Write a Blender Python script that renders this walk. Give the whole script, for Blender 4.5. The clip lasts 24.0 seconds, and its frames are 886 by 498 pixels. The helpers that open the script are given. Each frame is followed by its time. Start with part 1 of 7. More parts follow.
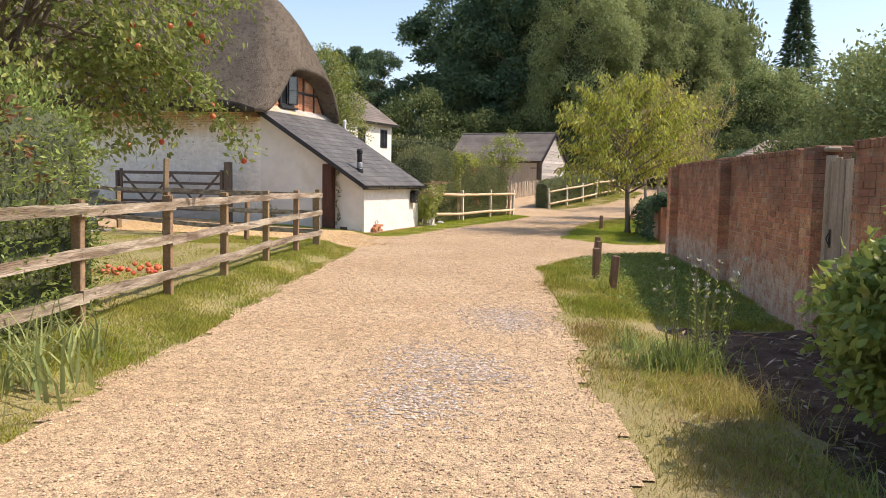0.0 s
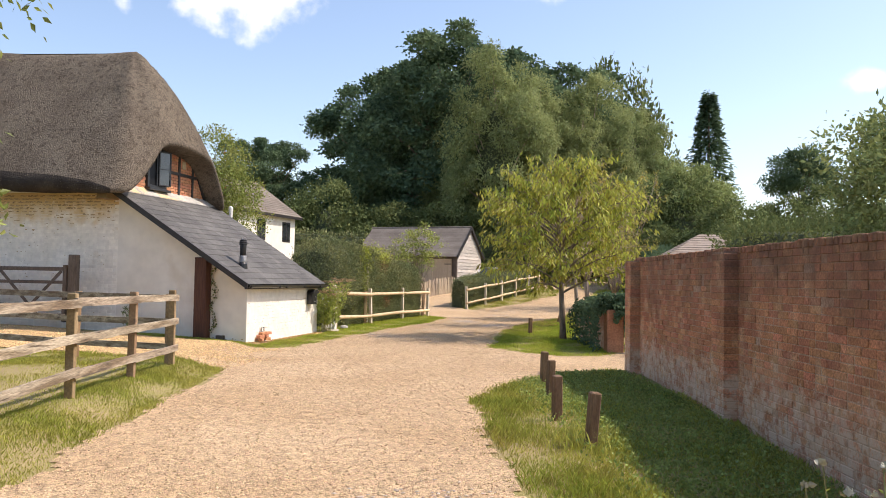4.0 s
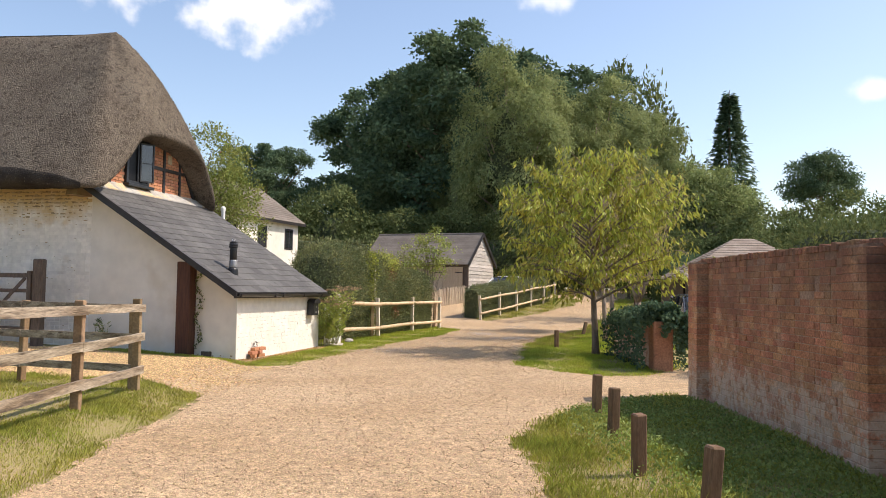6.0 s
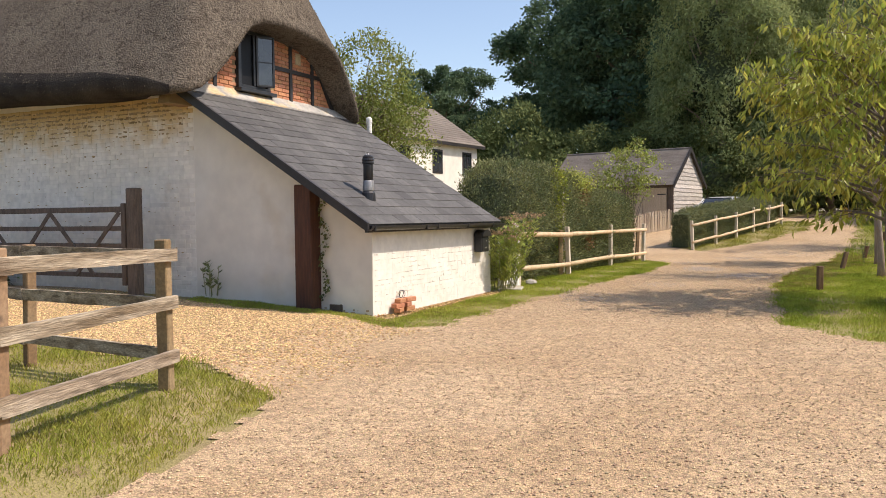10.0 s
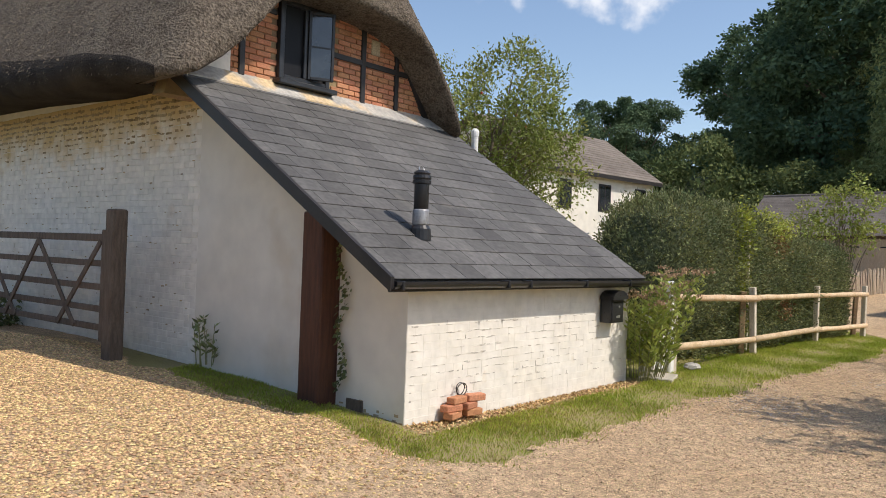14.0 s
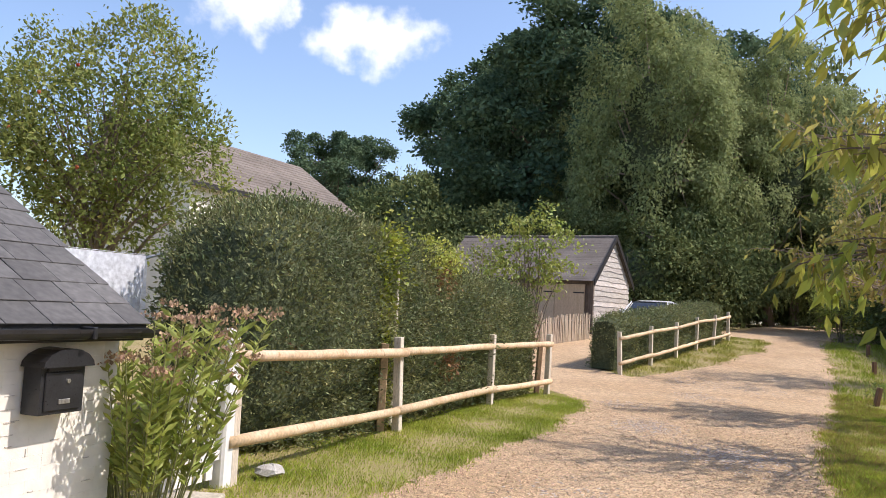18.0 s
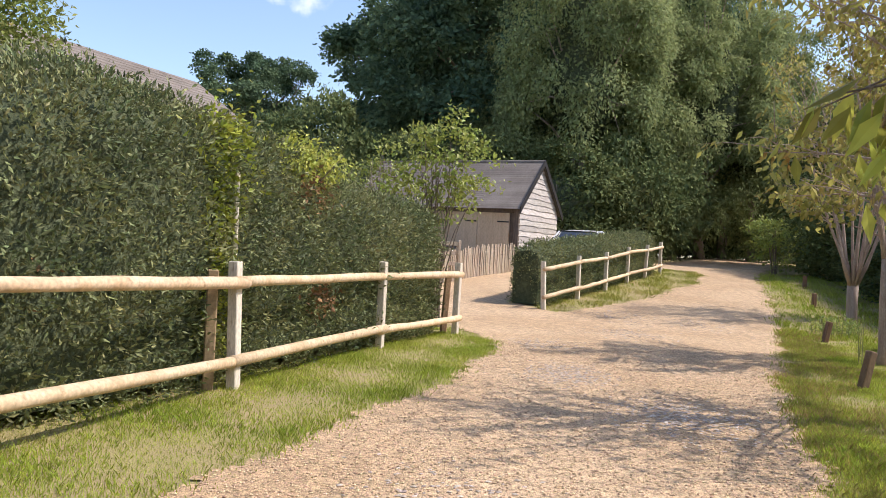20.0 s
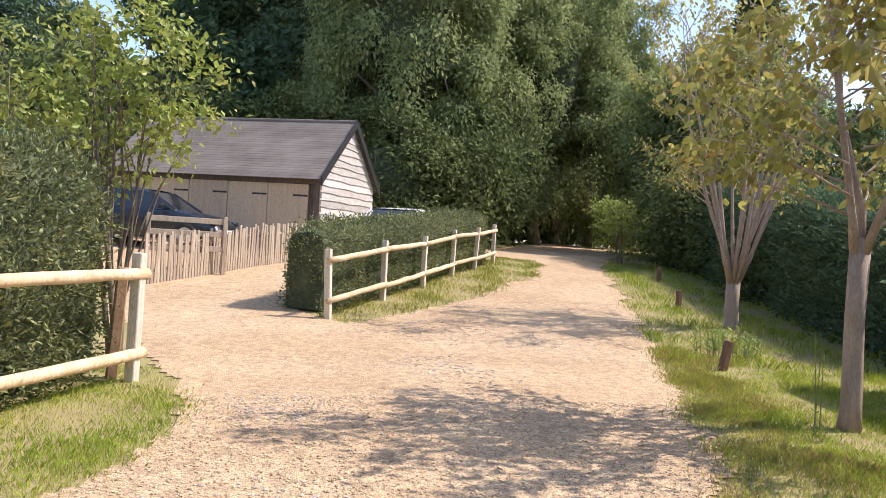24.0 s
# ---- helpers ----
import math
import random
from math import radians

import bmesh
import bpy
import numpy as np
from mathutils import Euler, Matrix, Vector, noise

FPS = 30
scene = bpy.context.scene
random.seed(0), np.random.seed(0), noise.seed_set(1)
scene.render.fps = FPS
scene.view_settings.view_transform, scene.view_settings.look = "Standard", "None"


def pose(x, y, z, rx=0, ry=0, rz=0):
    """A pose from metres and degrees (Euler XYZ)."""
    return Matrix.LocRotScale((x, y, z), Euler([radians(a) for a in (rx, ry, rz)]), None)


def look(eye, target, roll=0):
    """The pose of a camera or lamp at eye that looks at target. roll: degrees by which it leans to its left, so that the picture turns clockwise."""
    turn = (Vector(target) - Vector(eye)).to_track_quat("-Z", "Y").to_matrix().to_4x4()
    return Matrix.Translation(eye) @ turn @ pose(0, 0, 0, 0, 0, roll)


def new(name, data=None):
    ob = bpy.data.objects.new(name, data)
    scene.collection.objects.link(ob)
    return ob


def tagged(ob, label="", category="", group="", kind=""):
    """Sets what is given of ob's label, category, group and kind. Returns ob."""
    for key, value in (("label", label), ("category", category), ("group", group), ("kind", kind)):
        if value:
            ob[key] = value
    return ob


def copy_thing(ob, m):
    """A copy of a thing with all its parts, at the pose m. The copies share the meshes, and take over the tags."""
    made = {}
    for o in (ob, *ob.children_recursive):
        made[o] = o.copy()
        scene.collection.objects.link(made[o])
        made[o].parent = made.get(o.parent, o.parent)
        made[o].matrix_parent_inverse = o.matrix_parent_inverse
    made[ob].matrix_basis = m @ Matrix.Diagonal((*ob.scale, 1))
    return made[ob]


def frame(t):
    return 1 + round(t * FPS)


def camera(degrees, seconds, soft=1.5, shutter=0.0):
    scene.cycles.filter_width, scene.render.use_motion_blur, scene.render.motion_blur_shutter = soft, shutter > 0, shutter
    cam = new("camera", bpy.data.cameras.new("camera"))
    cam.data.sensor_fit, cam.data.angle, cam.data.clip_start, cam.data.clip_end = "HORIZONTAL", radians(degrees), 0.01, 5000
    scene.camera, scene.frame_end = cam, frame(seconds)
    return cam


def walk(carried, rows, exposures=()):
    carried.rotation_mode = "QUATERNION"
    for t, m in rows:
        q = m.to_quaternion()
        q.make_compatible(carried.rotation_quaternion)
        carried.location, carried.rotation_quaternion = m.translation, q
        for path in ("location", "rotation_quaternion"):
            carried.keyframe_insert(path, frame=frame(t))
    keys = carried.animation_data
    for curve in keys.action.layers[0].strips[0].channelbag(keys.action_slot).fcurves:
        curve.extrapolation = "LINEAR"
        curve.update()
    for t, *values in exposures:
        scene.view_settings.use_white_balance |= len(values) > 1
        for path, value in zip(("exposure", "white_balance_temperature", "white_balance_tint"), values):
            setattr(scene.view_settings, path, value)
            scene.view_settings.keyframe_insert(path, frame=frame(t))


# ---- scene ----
cam = camera(58.5, 24.0, 0.9)
PATH = [
    (0, (0.84, -0.417, 1.536), (0.756, 1.574, 1.365), 1.0),
    (0.5, (0.807, 0.042, 1.544), (1.087, 2.018, 1.409), 1.6),
    (1, (0.759, 0.497, 1.525), (1.035, 2.473, 1.38), 1.5),
    (1.5, (0.747, 0.965, 1.517), (1.013, 2.94, 1.349), 1.5),
    (2, (0.744, 1.43, 1.534), (1.018, 3.403, 1.354), 1.4),
    (2.5, (0.82, 1.916, 1.539), (1.102, 3.887, 1.357), 1.3),
    (3, (0.856, 2.44, 1.551), (1.133, 4.419, 1.461), 1.1),
    (3.5, (0.876, 2.949, 1.57), (1.077, 4.939, 1.596), 0.9),
    (5.5, (0.776, 5.335, 1.499), (0.863, 7.33, 1.612), 1.1),
    (6, (0.761, 5.9, 1.495), (0.881, 7.894, 1.597), 0.9),
    (6.5, (0.769, 6.484, 1.507), (0.91, 8.477, 1.588), 0.7),
    (7, (0.816, 7.084, 1.484), (1.171, 9.05, 1.578), 0.1),
    (7.5, (0.877, 7.673, 1.467), (1.38, 9.606, 1.565), -0.3),
    (8, (0.86, 8.236, 1.463), (1.367, 10.169, 1.551), -0.1),
    (8.5, (0.832, 8.796, 1.447), (1.364, 10.723, 1.487), -0.2),
    (9, (0.775, 9.452, 1.442), (1.059, 11.432, 1.439), 0.1),
    (9.4, (0.714, 9.974, 1.451), (0.781, 11.973, 1.429), -0.1),
    (9.5, (0.702, 10.105, 1.456), (0.714, 12.104, 1.421), -0.2),
    (10, (0.672, 10.76, 1.462), (0.319, 12.727, 1.382), -0.6),
    (10.5, (0.67, 11.341, 1.499), (0.022, 13.232, 1.425), -1.1),
    (12.5, (0.676, 13.555, 1.616), (-0.601, 15.088, 1.763), -0.0),
    (13, (0.717, 14.084, 1.622), (-0.494, 15.676, 1.628), 0.2),
    (13.5, (0.717, 14.684, 1.629), (-0.16, 16.481, 1.61), 2.0),
    (14, (0.763, 15.365, 1.606), (-0.032, 17.2, 1.617), 2.1),
    (14.5, (0.805, 16.015, 1.59), (0.116, 17.892, 1.528), 2.3),
    (15, (0.92, 16.668, 1.578), (0.314, 18.573, 1.552), 2.6),
    (15.5, (1.032, 17.293, 1.581), (0.427, 19.198, 1.526), 3.3),
    (16, (1.098, 17.957, 1.595), (0.64, 19.903, 1.553), 3.4),
    (16.5, (1.247, 18.532, 1.617), (0.821, 20.486, 1.566), 3.1),
    (17, (1.35, 19.154, 1.608), (1.057, 21.132, 1.597), 3.2),
    (17.5, (1.463, 19.838, 1.605), (1.217, 21.817, 1.751), 3.0),
    (18, (1.556, 20.533, 1.589), (1.398, 22.521, 1.74), 3.0),
    (18.5, (1.647, 21.201, 1.577), (1.555, 23.197, 1.669), 2.2),
    (20.5, (2.334, 23.951, 1.384), (2.444, 25.948, 1.344), 3.2),
    (21, (2.537, 24.626, 1.398), (2.769, 26.61, 1.309), 2.9),
    (21.5, (2.712, 25.326, 1.41), (2.957, 27.309, 1.323), 2.9),
    (22, (2.905, 26.022, 1.453), (3.27, 27.988, 1.41), 3.0),
    (22.5, (3.092, 26.73, 1.485), (3.396, 28.707, 1.482), 3.3),
    (23, (3.286, 27.455, 1.496), (3.675, 29.417, 1.466), 3.3),
    (23.5, (3.5, 28.163, 1.485), (3.922, 30.117, 1.474), 3.6),
    (24, (3.701, 28.861, 1.479), (4.124, 30.815, 1.458), 3.5),
]
walk(cam, [(t, look(eye, target, roll)) for t, eye, target, roll in PATH], [(0, 0.66, 6900, 16), (3, 0.72, 6900, 16), (6, 0.54, 6900, 14), (9, 0.48, 7000, 15), (10.5, 0.42, 6900, 15), (12.5, 0.12, 6600, 11), (13.3, 0.12, 6550, 11), (14.5, 0.24, 6550, 12), (16.5, 0.48, 6750, 18), (18, 0.6, 6350, 17), (20.5, 0.73, 6350, 16), (24, 0.95, 6350, 17)])

# ---- world and sun ----
SUN_AZ, SUN_EL = radians(88), radians(51)
world = bpy.data.worlds.new("world")
scene.world = world
world.use_nodes = True
wn, wl = world.node_tree.nodes, world.node_tree.links
sky = wn.new("ShaderNodeTexSky")
sky.sky_type, sky.sun_disc = "NISHITA", False
sky.sun_elevation, sky.sun_rotation = SUN_EL, SUN_AZ
sky.air_density, sky.dust_density, sky.ozone_density = 1.0, 1.1, 1.3
wn["Background"].inputs["Strength"].default_value = 0.15
# a few fair-weather clouds, each a soft puff torn by noise
where = wn.new("ShaderNodeTexCoord")
puff = wn.new("ShaderNodeTexNoise")
puff.inputs["Scale"].default_value, puff.inputs["Detail"].default_value = 22, 7
wl.new(where.outputs["Generated"], puff.inputs["Vector"])
air = sky.outputs[0]
for az, el, wide, high, most in ((-10.6, 18.6, 5.0, 2.3, 0.85), (-20.5, 20.3, 4.2, 2.2, 0.85), (10.0, 20.3, 2.6, 1.0, 0.6), (32, 13.0, 1.6, 0.7, 0.5)):
    az, el = radians(az), radians(el)
    mp_ = wn.new("ShaderNodeMapping")
    mp_.vector_type = "TEXTURE"
    mp_.inputs["Location"].default_value = (math.sin(az) * math.cos(el), math.cos(az) * math.cos(el), math.sin(el))
    mp_.inputs["Rotation"].default_value = (0, 0, -az)
    mp_.inputs["Scale"].default_value = (radians(wide), 1.0, radians(high))
    wl.new(where.outputs["Generated"], mp_.inputs["Vector"])
    ln_ = wn.new("ShaderNodeVectorMath")
    ln_.operation = "LENGTH"
    wl.new(mp_.outputs[0], ln_.inputs[0])
    ad_ = wn.new("ShaderNodeMath")
    ad_.operation = "MULTIPLY_ADD"
    ad_.inputs[1].default_value = -2.6
    wl.new(puff.outputs[0], ad_.inputs[0])
    wl.new(ln_.outputs["Value"], ad_.inputs[2])
    fd_ = wn.new("ShaderNodeMapRange")
    fd_.interpolation_type = "SMOOTHSTEP"
    fd_.inputs["From Min"].default_value, fd_.inputs["From Max"].default_value = -1.1, -0.25
    fd_.inputs["To Min"].default_value, fd_.inputs["To Max"].default_value = most, 0.0
    wl.new(ad_.outputs[0], fd_.inputs["Value"])
    mx_ = wn.new("ShaderNodeMix")
    mx_.data_type = "RGBA"
    wl.new(fd_.outputs[0], mx_.inputs[0])
    wl.new(air, mx_.inputs[6])
    mx_.inputs[7].default_value = (6.2, 6.3, 6.5, 1)
    air = mx_.outputs[2]
wl.new(air, wn["Background"].inputs["Color"])
sun = new("sun", bpy.data.lights.new("sun", "SUN"))
sun.data.energy, sun.data.angle, sun.data.color = 3.3, radians(0.53), (1.0, 0.92, 0.82)
sun.matrix_world = look((math.sin(SUN_AZ) * math.cos(SUN_EL) * 60, math.cos(SUN_AZ) * math.cos(SUN_EL) * 60, math.sin(SUN_EL) * 60), (0, 0, 0))


# ---- materials ----
def mat(name, a, b, big=1.5, fine=40, rough=0.85, bump=0.3, dist=0.01, c=None, spots=6.0, spot_at=0.62, vary=0.0, own="", metal=0.0, through_light=0.0, stretch=(1, 1, 1), spec=0.4, grain=0.25):
    """Two colours by a large noise, a third in spots, fine grain on both, relief, and a change from piece to piece."""
    m = bpy.data.materials.new(name)
    m.use_nodes = True
    n, l = m.node_tree.nodes, m.node_tree.links
    bs = n["Principled BSDF"]
    geo = n.new("ShaderNodeNewGeometry")
    mp = n.new("ShaderNodeMapping")
    mp.inputs["Scale"].default_value = stretch
    l.new(geo.outputs["Position"], mp.inputs["Vector"])

    def noise_tex(scale, detail=4.0):
        t = n.new("ShaderNodeTexNoise")
        t.inputs["Scale"].default_value, t.inputs["Detail"].default_value = scale, detail
        l.new(mp.outputs[0], t.inputs["Vector"])
        return t

    def mix(fac, x, y, kind="MIX"):
        t = n.new("ShaderNodeMix")
        t.data_type, t.blend_type = "RGBA", kind
        for sock, val in ((t.inputs[0], fac), (t.inputs[6], x), (t.inputs[7], y)):
            if hasattr(val, "is_output"):
                l.new(val, sock)
            else:
                sock.default_value = val if isinstance(val, float) else (*val, 1)
        return t.outputs[2]

    def ramp(sock, lo, hi):
        t = n.new("ShaderNodeMapRange")
        t.inputs["From Min"].default_value, t.inputs["From Max"].default_value = lo, hi
        l.new(sock, t.inputs["Value"])
        return t.outputs[0]

    col = mix(ramp(noise_tex(big).outputs[0], 0.36, 0.64), a, b)
    if c:
        col = mix(ramp(noise_tex(spots, 6).outputs[0], spot_at, spot_at + 0.12), col, c)
    fine_tex = noise_tex(fine, 6)
    g = ramp(fine_tex.outputs[0], 0.3, 0.7)
    grey = n.new("ShaderNodeCombineColor")
    lift = n.new("ShaderNodeMapRange")
    lift.inputs["To Min"].default_value, lift.inputs["To Max"].default_value = 1 - grain, 1 + grain * 0.85
    l.new(g, lift.inputs["Value"])
    for i in range(3):
        l.new(lift.outputs[0], grey.inputs[i])
    col = mix(1.0, col, grey.outputs[0], "MULTIPLY")
    if vary:
        r = n.new("ShaderNodeObjectInfo").outputs["Random"] if own == "object" else geo.outputs["Random Per Island"]
        h = n.new("ShaderNodeHueSaturation")
        v = n.new("ShaderNodeMapRange")
        v.inputs["To Min"].default_value, v.inputs["To Max"].default_value = 1 - vary, 1 + vary
        l.new(r, v.inputs["Value"])
        l.new(v.outputs[0], h.inputs["Value"])
        w = n.new("ShaderNodeMath")
        w.operation = "MULTIPLY"
        w.inputs[1].default_value = 7.31
        l.new(r, w.inputs[0])
        fr = n.new("ShaderNodeMath")
        fr.operation = "FRACT"
        l.new(w.outputs[0], fr.inputs[0])
        hu = n.new("ShaderNodeMapRange")
        hu.inputs["To Min"].default_value, hu.inputs["To Max"].default_value = 0.5 - vary * 0.06, 0.5 + vary * 0.06
        l.new(fr.outputs[0], hu.inputs["Value"])
        l.new(hu.outputs[0], h.inputs["Hue"])
        l.new(col, h.inputs["Color"])
        col = h.outputs[0]
    l.new(col, bs.inputs["Base Color"])
    rr = n.new("ShaderNodeMapRange")
    rr.inputs["To Min"].default_value, rr.inputs["To Max"].default_value = max(0.02, rough - 0.08), min(1.0, rough + 0.08)
    l.new(g, rr.inputs["Value"])
    l.new(rr.outputs[0], bs.inputs["Roughness"])
    bs.inputs["Metallic"].default_value = metal
    bs.inputs["Specular IOR Level"].default_value = spec
    if bump:
        bm_ = n.new("ShaderNodeBump")
        bm_.inputs["Strength"].default_value, bm_.inputs["Distance"].default_value = bump, dist
        l.new(fine_tex.outputs[0], bm_.inputs["Height"])
        l.new(bm_.outputs[0], bs.inputs["Normal"])
    if through_light:
        tr = n.new("ShaderNodeBsdfTranslucent")
        l.new(col, tr.inputs["Color"])
        ms = n.new("ShaderNodeMixShader")
        ms.inputs[0].default_value = through_light
        l.new(bs.outputs[0], ms.inputs[1])
        l.new(tr.outputs[0], ms.inputs[2])
        l.new(ms.outputs[0], n["Material Output"].inputs["Surface"])
    return m


def gravel_mat(name, pale, tan, dark, patches, lo=0.6):
    """Small stones: a colour and a height from stone to stone, with patches of greyer stone and sandy dust."""
    m = mat(name, pale, tan, big=0.5, fine=9, rough=0.9, bump=0)
    n, l = m.node_tree.nodes, m.node_tree.links
    bs, geo = n["Principled BSDF"], next(x for x in n if x.bl_idname == "ShaderNodeNewGeometry")
    base = bs.inputs["Base Color"].links[0].from_socket
    cells = n.new("ShaderNodeTexVoronoi")
    cells.inputs["Scale"].default_value = 78
    l.new(geo.outputs["Position"], cells.inputs["Vector"])
    sep = n.new("ShaderNodeSeparateColor")
    l.new(cells.outputs["Color"], sep.inputs[0])
    hv = n.new("ShaderNodeHueSaturation")
    v = n.new("ShaderNodeMapRange")
    v.inputs["To Min"].default_value, v.inputs["To Max"].default_value = 0.56, 1.36
    l.new(sep.outputs[0], v.inputs["Value"])
    l.new(v.outputs[0], hv.inputs["Value"])
    hu = n.new("ShaderNodeMapRange")
    hu.inputs["To Min"].default_value, hu.inputs["To Max"].default_value = 0.485, 0.515
    l.new(sep.outputs[1], hu.inputs["Value"])
    l.new(hu.outputs[0], hv.inputs["Hue"])
    l.new(base, hv.inputs["Color"])
    pn = n.new("ShaderNodeTexNoise")
    pn.inputs["Scale"].default_value, pn.inputs["Detail"].default_value = 0.55, 7
    pn.inputs["Roughness"].default_value = 0.6
    l.new(geo.outputs["Position"], pn.inputs["Vector"])
    pr = n.new("ShaderNodeMapRange")
    pr.inputs["From Min"].default_value, pr.inputs["From Max"].default_value = lo, lo + 0.1
    pr.inputs["To Max"].default_value = 0.5
    l.new(pn.outputs[0], pr.inputs["Value"])
    gate = n.new("ShaderNodeMath")
    gate.operation = "MULTIPLY"
    l.new(pr.outputs[0], gate.inputs[0])
    l.new(sep.outputs[2], gate.inputs[1])
    mx = n.new("ShaderNodeMix")
    mx.data_type = "RGBA"
    l.new(gate.outputs[0], mx.inputs[0])
    l.new(hv.outputs[0], mx.inputs[6])
    mx.inputs[7].default_value = (*dark, 1)
    l.new(mx.outputs[2], bs.inputs["Base Color"])
    b = n.new("ShaderNodeBump")
    b.inputs["Strength"].default_value, b.inputs["Distance"].default_value = 0.8, 0.009
    b.invert = True
    l.new(cells.outputs["Distance"], b.inputs["Height"])
    l.new(b.outputs[0], bs.inputs["Normal"])
    return m


GRAVEL = gravel_mat("gravel", (0.545, 0.39, 0.235), (0.47, 0.322, 0.182), (0.36, 0.295, 0.255), 1, 0.66)
STONE = mat("gravel_stone", (0.66, 0.50, 0.325), (0.44, 0.31, 0.19), big=30, fine=200, vary=0.38, own="island", rough=0.95, bump=0, spec=0.1)
SOIL = mat("earth_and_grass", (0.36, 0.285, 0.15), (0.32, 0.28, 0.115), big=1.2, fine=60, c=(0.24, 0.18, 0.10), spots=3, rough=1.0, bump=0.8, dist=0.02, spec=0.1)
DIRT = mat("dark_earth", (0.095, 0.06, 0.043), (0.17, 0.115, 0.08), big=4, fine=50, rough=1.0, bump=1.0, dist=0.03, spec=0.1)
GRASS = mat("grass_blade", (0.38, 0.42, 0.085), (0.51, 0.49, 0.125), big=0.8, fine=5, c=(0.46, 0.38, 0.13), spots=1.3, vary=0.22, rough=0.75, bump=0, through_light=0.45, spec=0.2)
LAWN = mat("mown_grass", (0.40, 0.42, 0.08), (0.52, 0.48, 0.11), big=0.7, fine=5, c=(0.46, 0.37, 0.12), spots=0.9, vary=0.2, rough=0.75, bump=0, through_light=0.45, spec=0.2)
FRESH = mat("fresh_grass_blade", (0.37, 0.46, 0.07), (0.49, 0.53, 0.105), big=0.8, fine=5, c=(0.44, 0.42, 0.12), spots=1.1, spot_at=0.62, vary=0.25, rough=0.7, bump=0, through_light=0.5, spec=0.2)
DRY = mat("dry_grass_blade", (0.48, 0.385, 0.15), (0.42, 0.39, 0.11), big=1.0, fine=5, c=(0.50, 0.38, 0.19), spots=1.6, spot_at=0.55, vary=0.22, rough=0.8, bump=0, through_light=0.45, spec=0.2)
WHITE = mat("whitewash", (0.75, 0.705, 0.615), (0.80, 0.765, 0.685), big=0.7, fine=3.5, c=(0.70, 0.635, 0.52), spots=0.9, spot_at=0.6, rough=0.9, bump=0.25, dist=0.01, grain=0.07)
WHITE_BRICK = mat("whitewashed_brick", (0.79, 0.745, 0.655), (0.84, 0.80, 0.725), big=1.6, fine=7, c=(0.74, 0.66, 0.53), spots=4, spot_at=0.68, rough=0.9, bump=0.8, dist=0.014, grain=0.08)
OCHRE = mat("stained_limewash", (0.36, 0.26, 0.14), (0.50, 0.40, 0.26), big=3, fine=14, c=(0.22, 0.16, 0.09), spots=7, spot_at=0.57, rough=0.95, bump=0.8, dist=0.03, vary=0.15)
THATCH = mat("weathered_reed_thatch", (0.15, 0.122, 0.094), (0.195, 0.162, 0.125), big=0.9, fine=34, c=(0.11, 0.09, 0.07), spots=9, spot_at=0.52, rough=1.0, bump=1.0, dist=0.05, spec=0.08, grain=0.5)
STRAW = mat("reed_ends", (0.205, 0.172, 0.133), (0.15, 0.124, 0.096), big=2, fine=30, vary=0.3, own="island", rough=1.0, bump=0, spec=0.05)
# near-black: algae stain plus the shade of the rolled-under eave, in one colour
EAVE = mat("stained_shaded_reed", (0.045, 0.039, 0.034), (0.075, 0.064, 0.054), big=2, fine=40, rough=1.0, bump=1.0, dist=0.04, spec=0.05)
GOLD = mat("golden_leaf", (0.31, 0.36, 0.045), (0.41, 0.43, 0.075), big=0.8, fine=5, vary=0.3, rough=0.5, bump=0, through_light=0.4)
SLATE = mat("grey_slate", (0.10, 0.097, 0.094), (0.13, 0.126, 0.12), big=1.2, fine=18, c=(0.165, 0.155, 0.142), spots=2.5, vary=0.16, own="object", rough=0.8, bump=0.3, dist=0.004, spec=0.22)
BLACK = mat("black_paint", (0.022, 0.02, 0.02), (0.035, 0.03, 0.028), big=3, fine=40, rough=0.5, bump=0.1, dist=0.003)
BLACK_PLASTIC = mat("black_plastic", (0.02, 0.02, 0.021), (0.03, 0.03, 0.032), big=6, fine=80, rough=0.35, bump=0.03, dist=0.002)
LEAD = mat("lead_flashing", (0.36, 0.345, 0.32), (0.48, 0.45, 0.40), big=3, fine=20, c=(0.62, 0.47, 0.28), spots=2.4, spot_at=0.5, rough=0.7, bump=0.4, dist=0.012)
BROWN_TIMBER = mat("red_brown_stained_timber", (0.075, 0.03, 0.018), (0.11, 0.045, 0.025), big=5, fine=30, stretch=(6, 6, 0.6), rough=0.7, bump=0.3, dist=0.006)
DARK_TIMBER = mat("dark_weathered_timber", (0.105, 0.078, 0.058), (0.165, 0.125, 0.095), big=5, fine=30, stretch=(5, 5, 0.8), rough=0.85, bump=0.4, dist=0.006)

FENCE = mat("weathered_softwood", (0.24, 0.155, 0.08), (0.32, 0.225, 0.13), big=3, fine=35, c=(0.16, 0.115, 0.075), spots=9, vary=0.15, own="object", rough=0.9, bump=0.5, dist=0.006)
OLD_RAIL = mat("grey_rail_wood", (0.20, 0.145, 0.092), (0.47, 0.39, 0.29), big=3.2, fine=26, c=(0.11, 0.08, 0.055), spots=4.5, spot_at=0.58, vary=0.12, own="object", rough=0.92, bump=0.9, dist=0.01, stretch=(1.5, 0.35, 4), grain=0.42)
RAIL_WOOD = mat("peeled_pine_rail", (0.60, 0.43, 0.25), (0.70, 0.54, 0.35), big=4, fine=30, c=(0.40, 0.26, 0.13), spots=10, vary=0.12, own="object", rough=0.75, bump=0.3, dist=0.005)
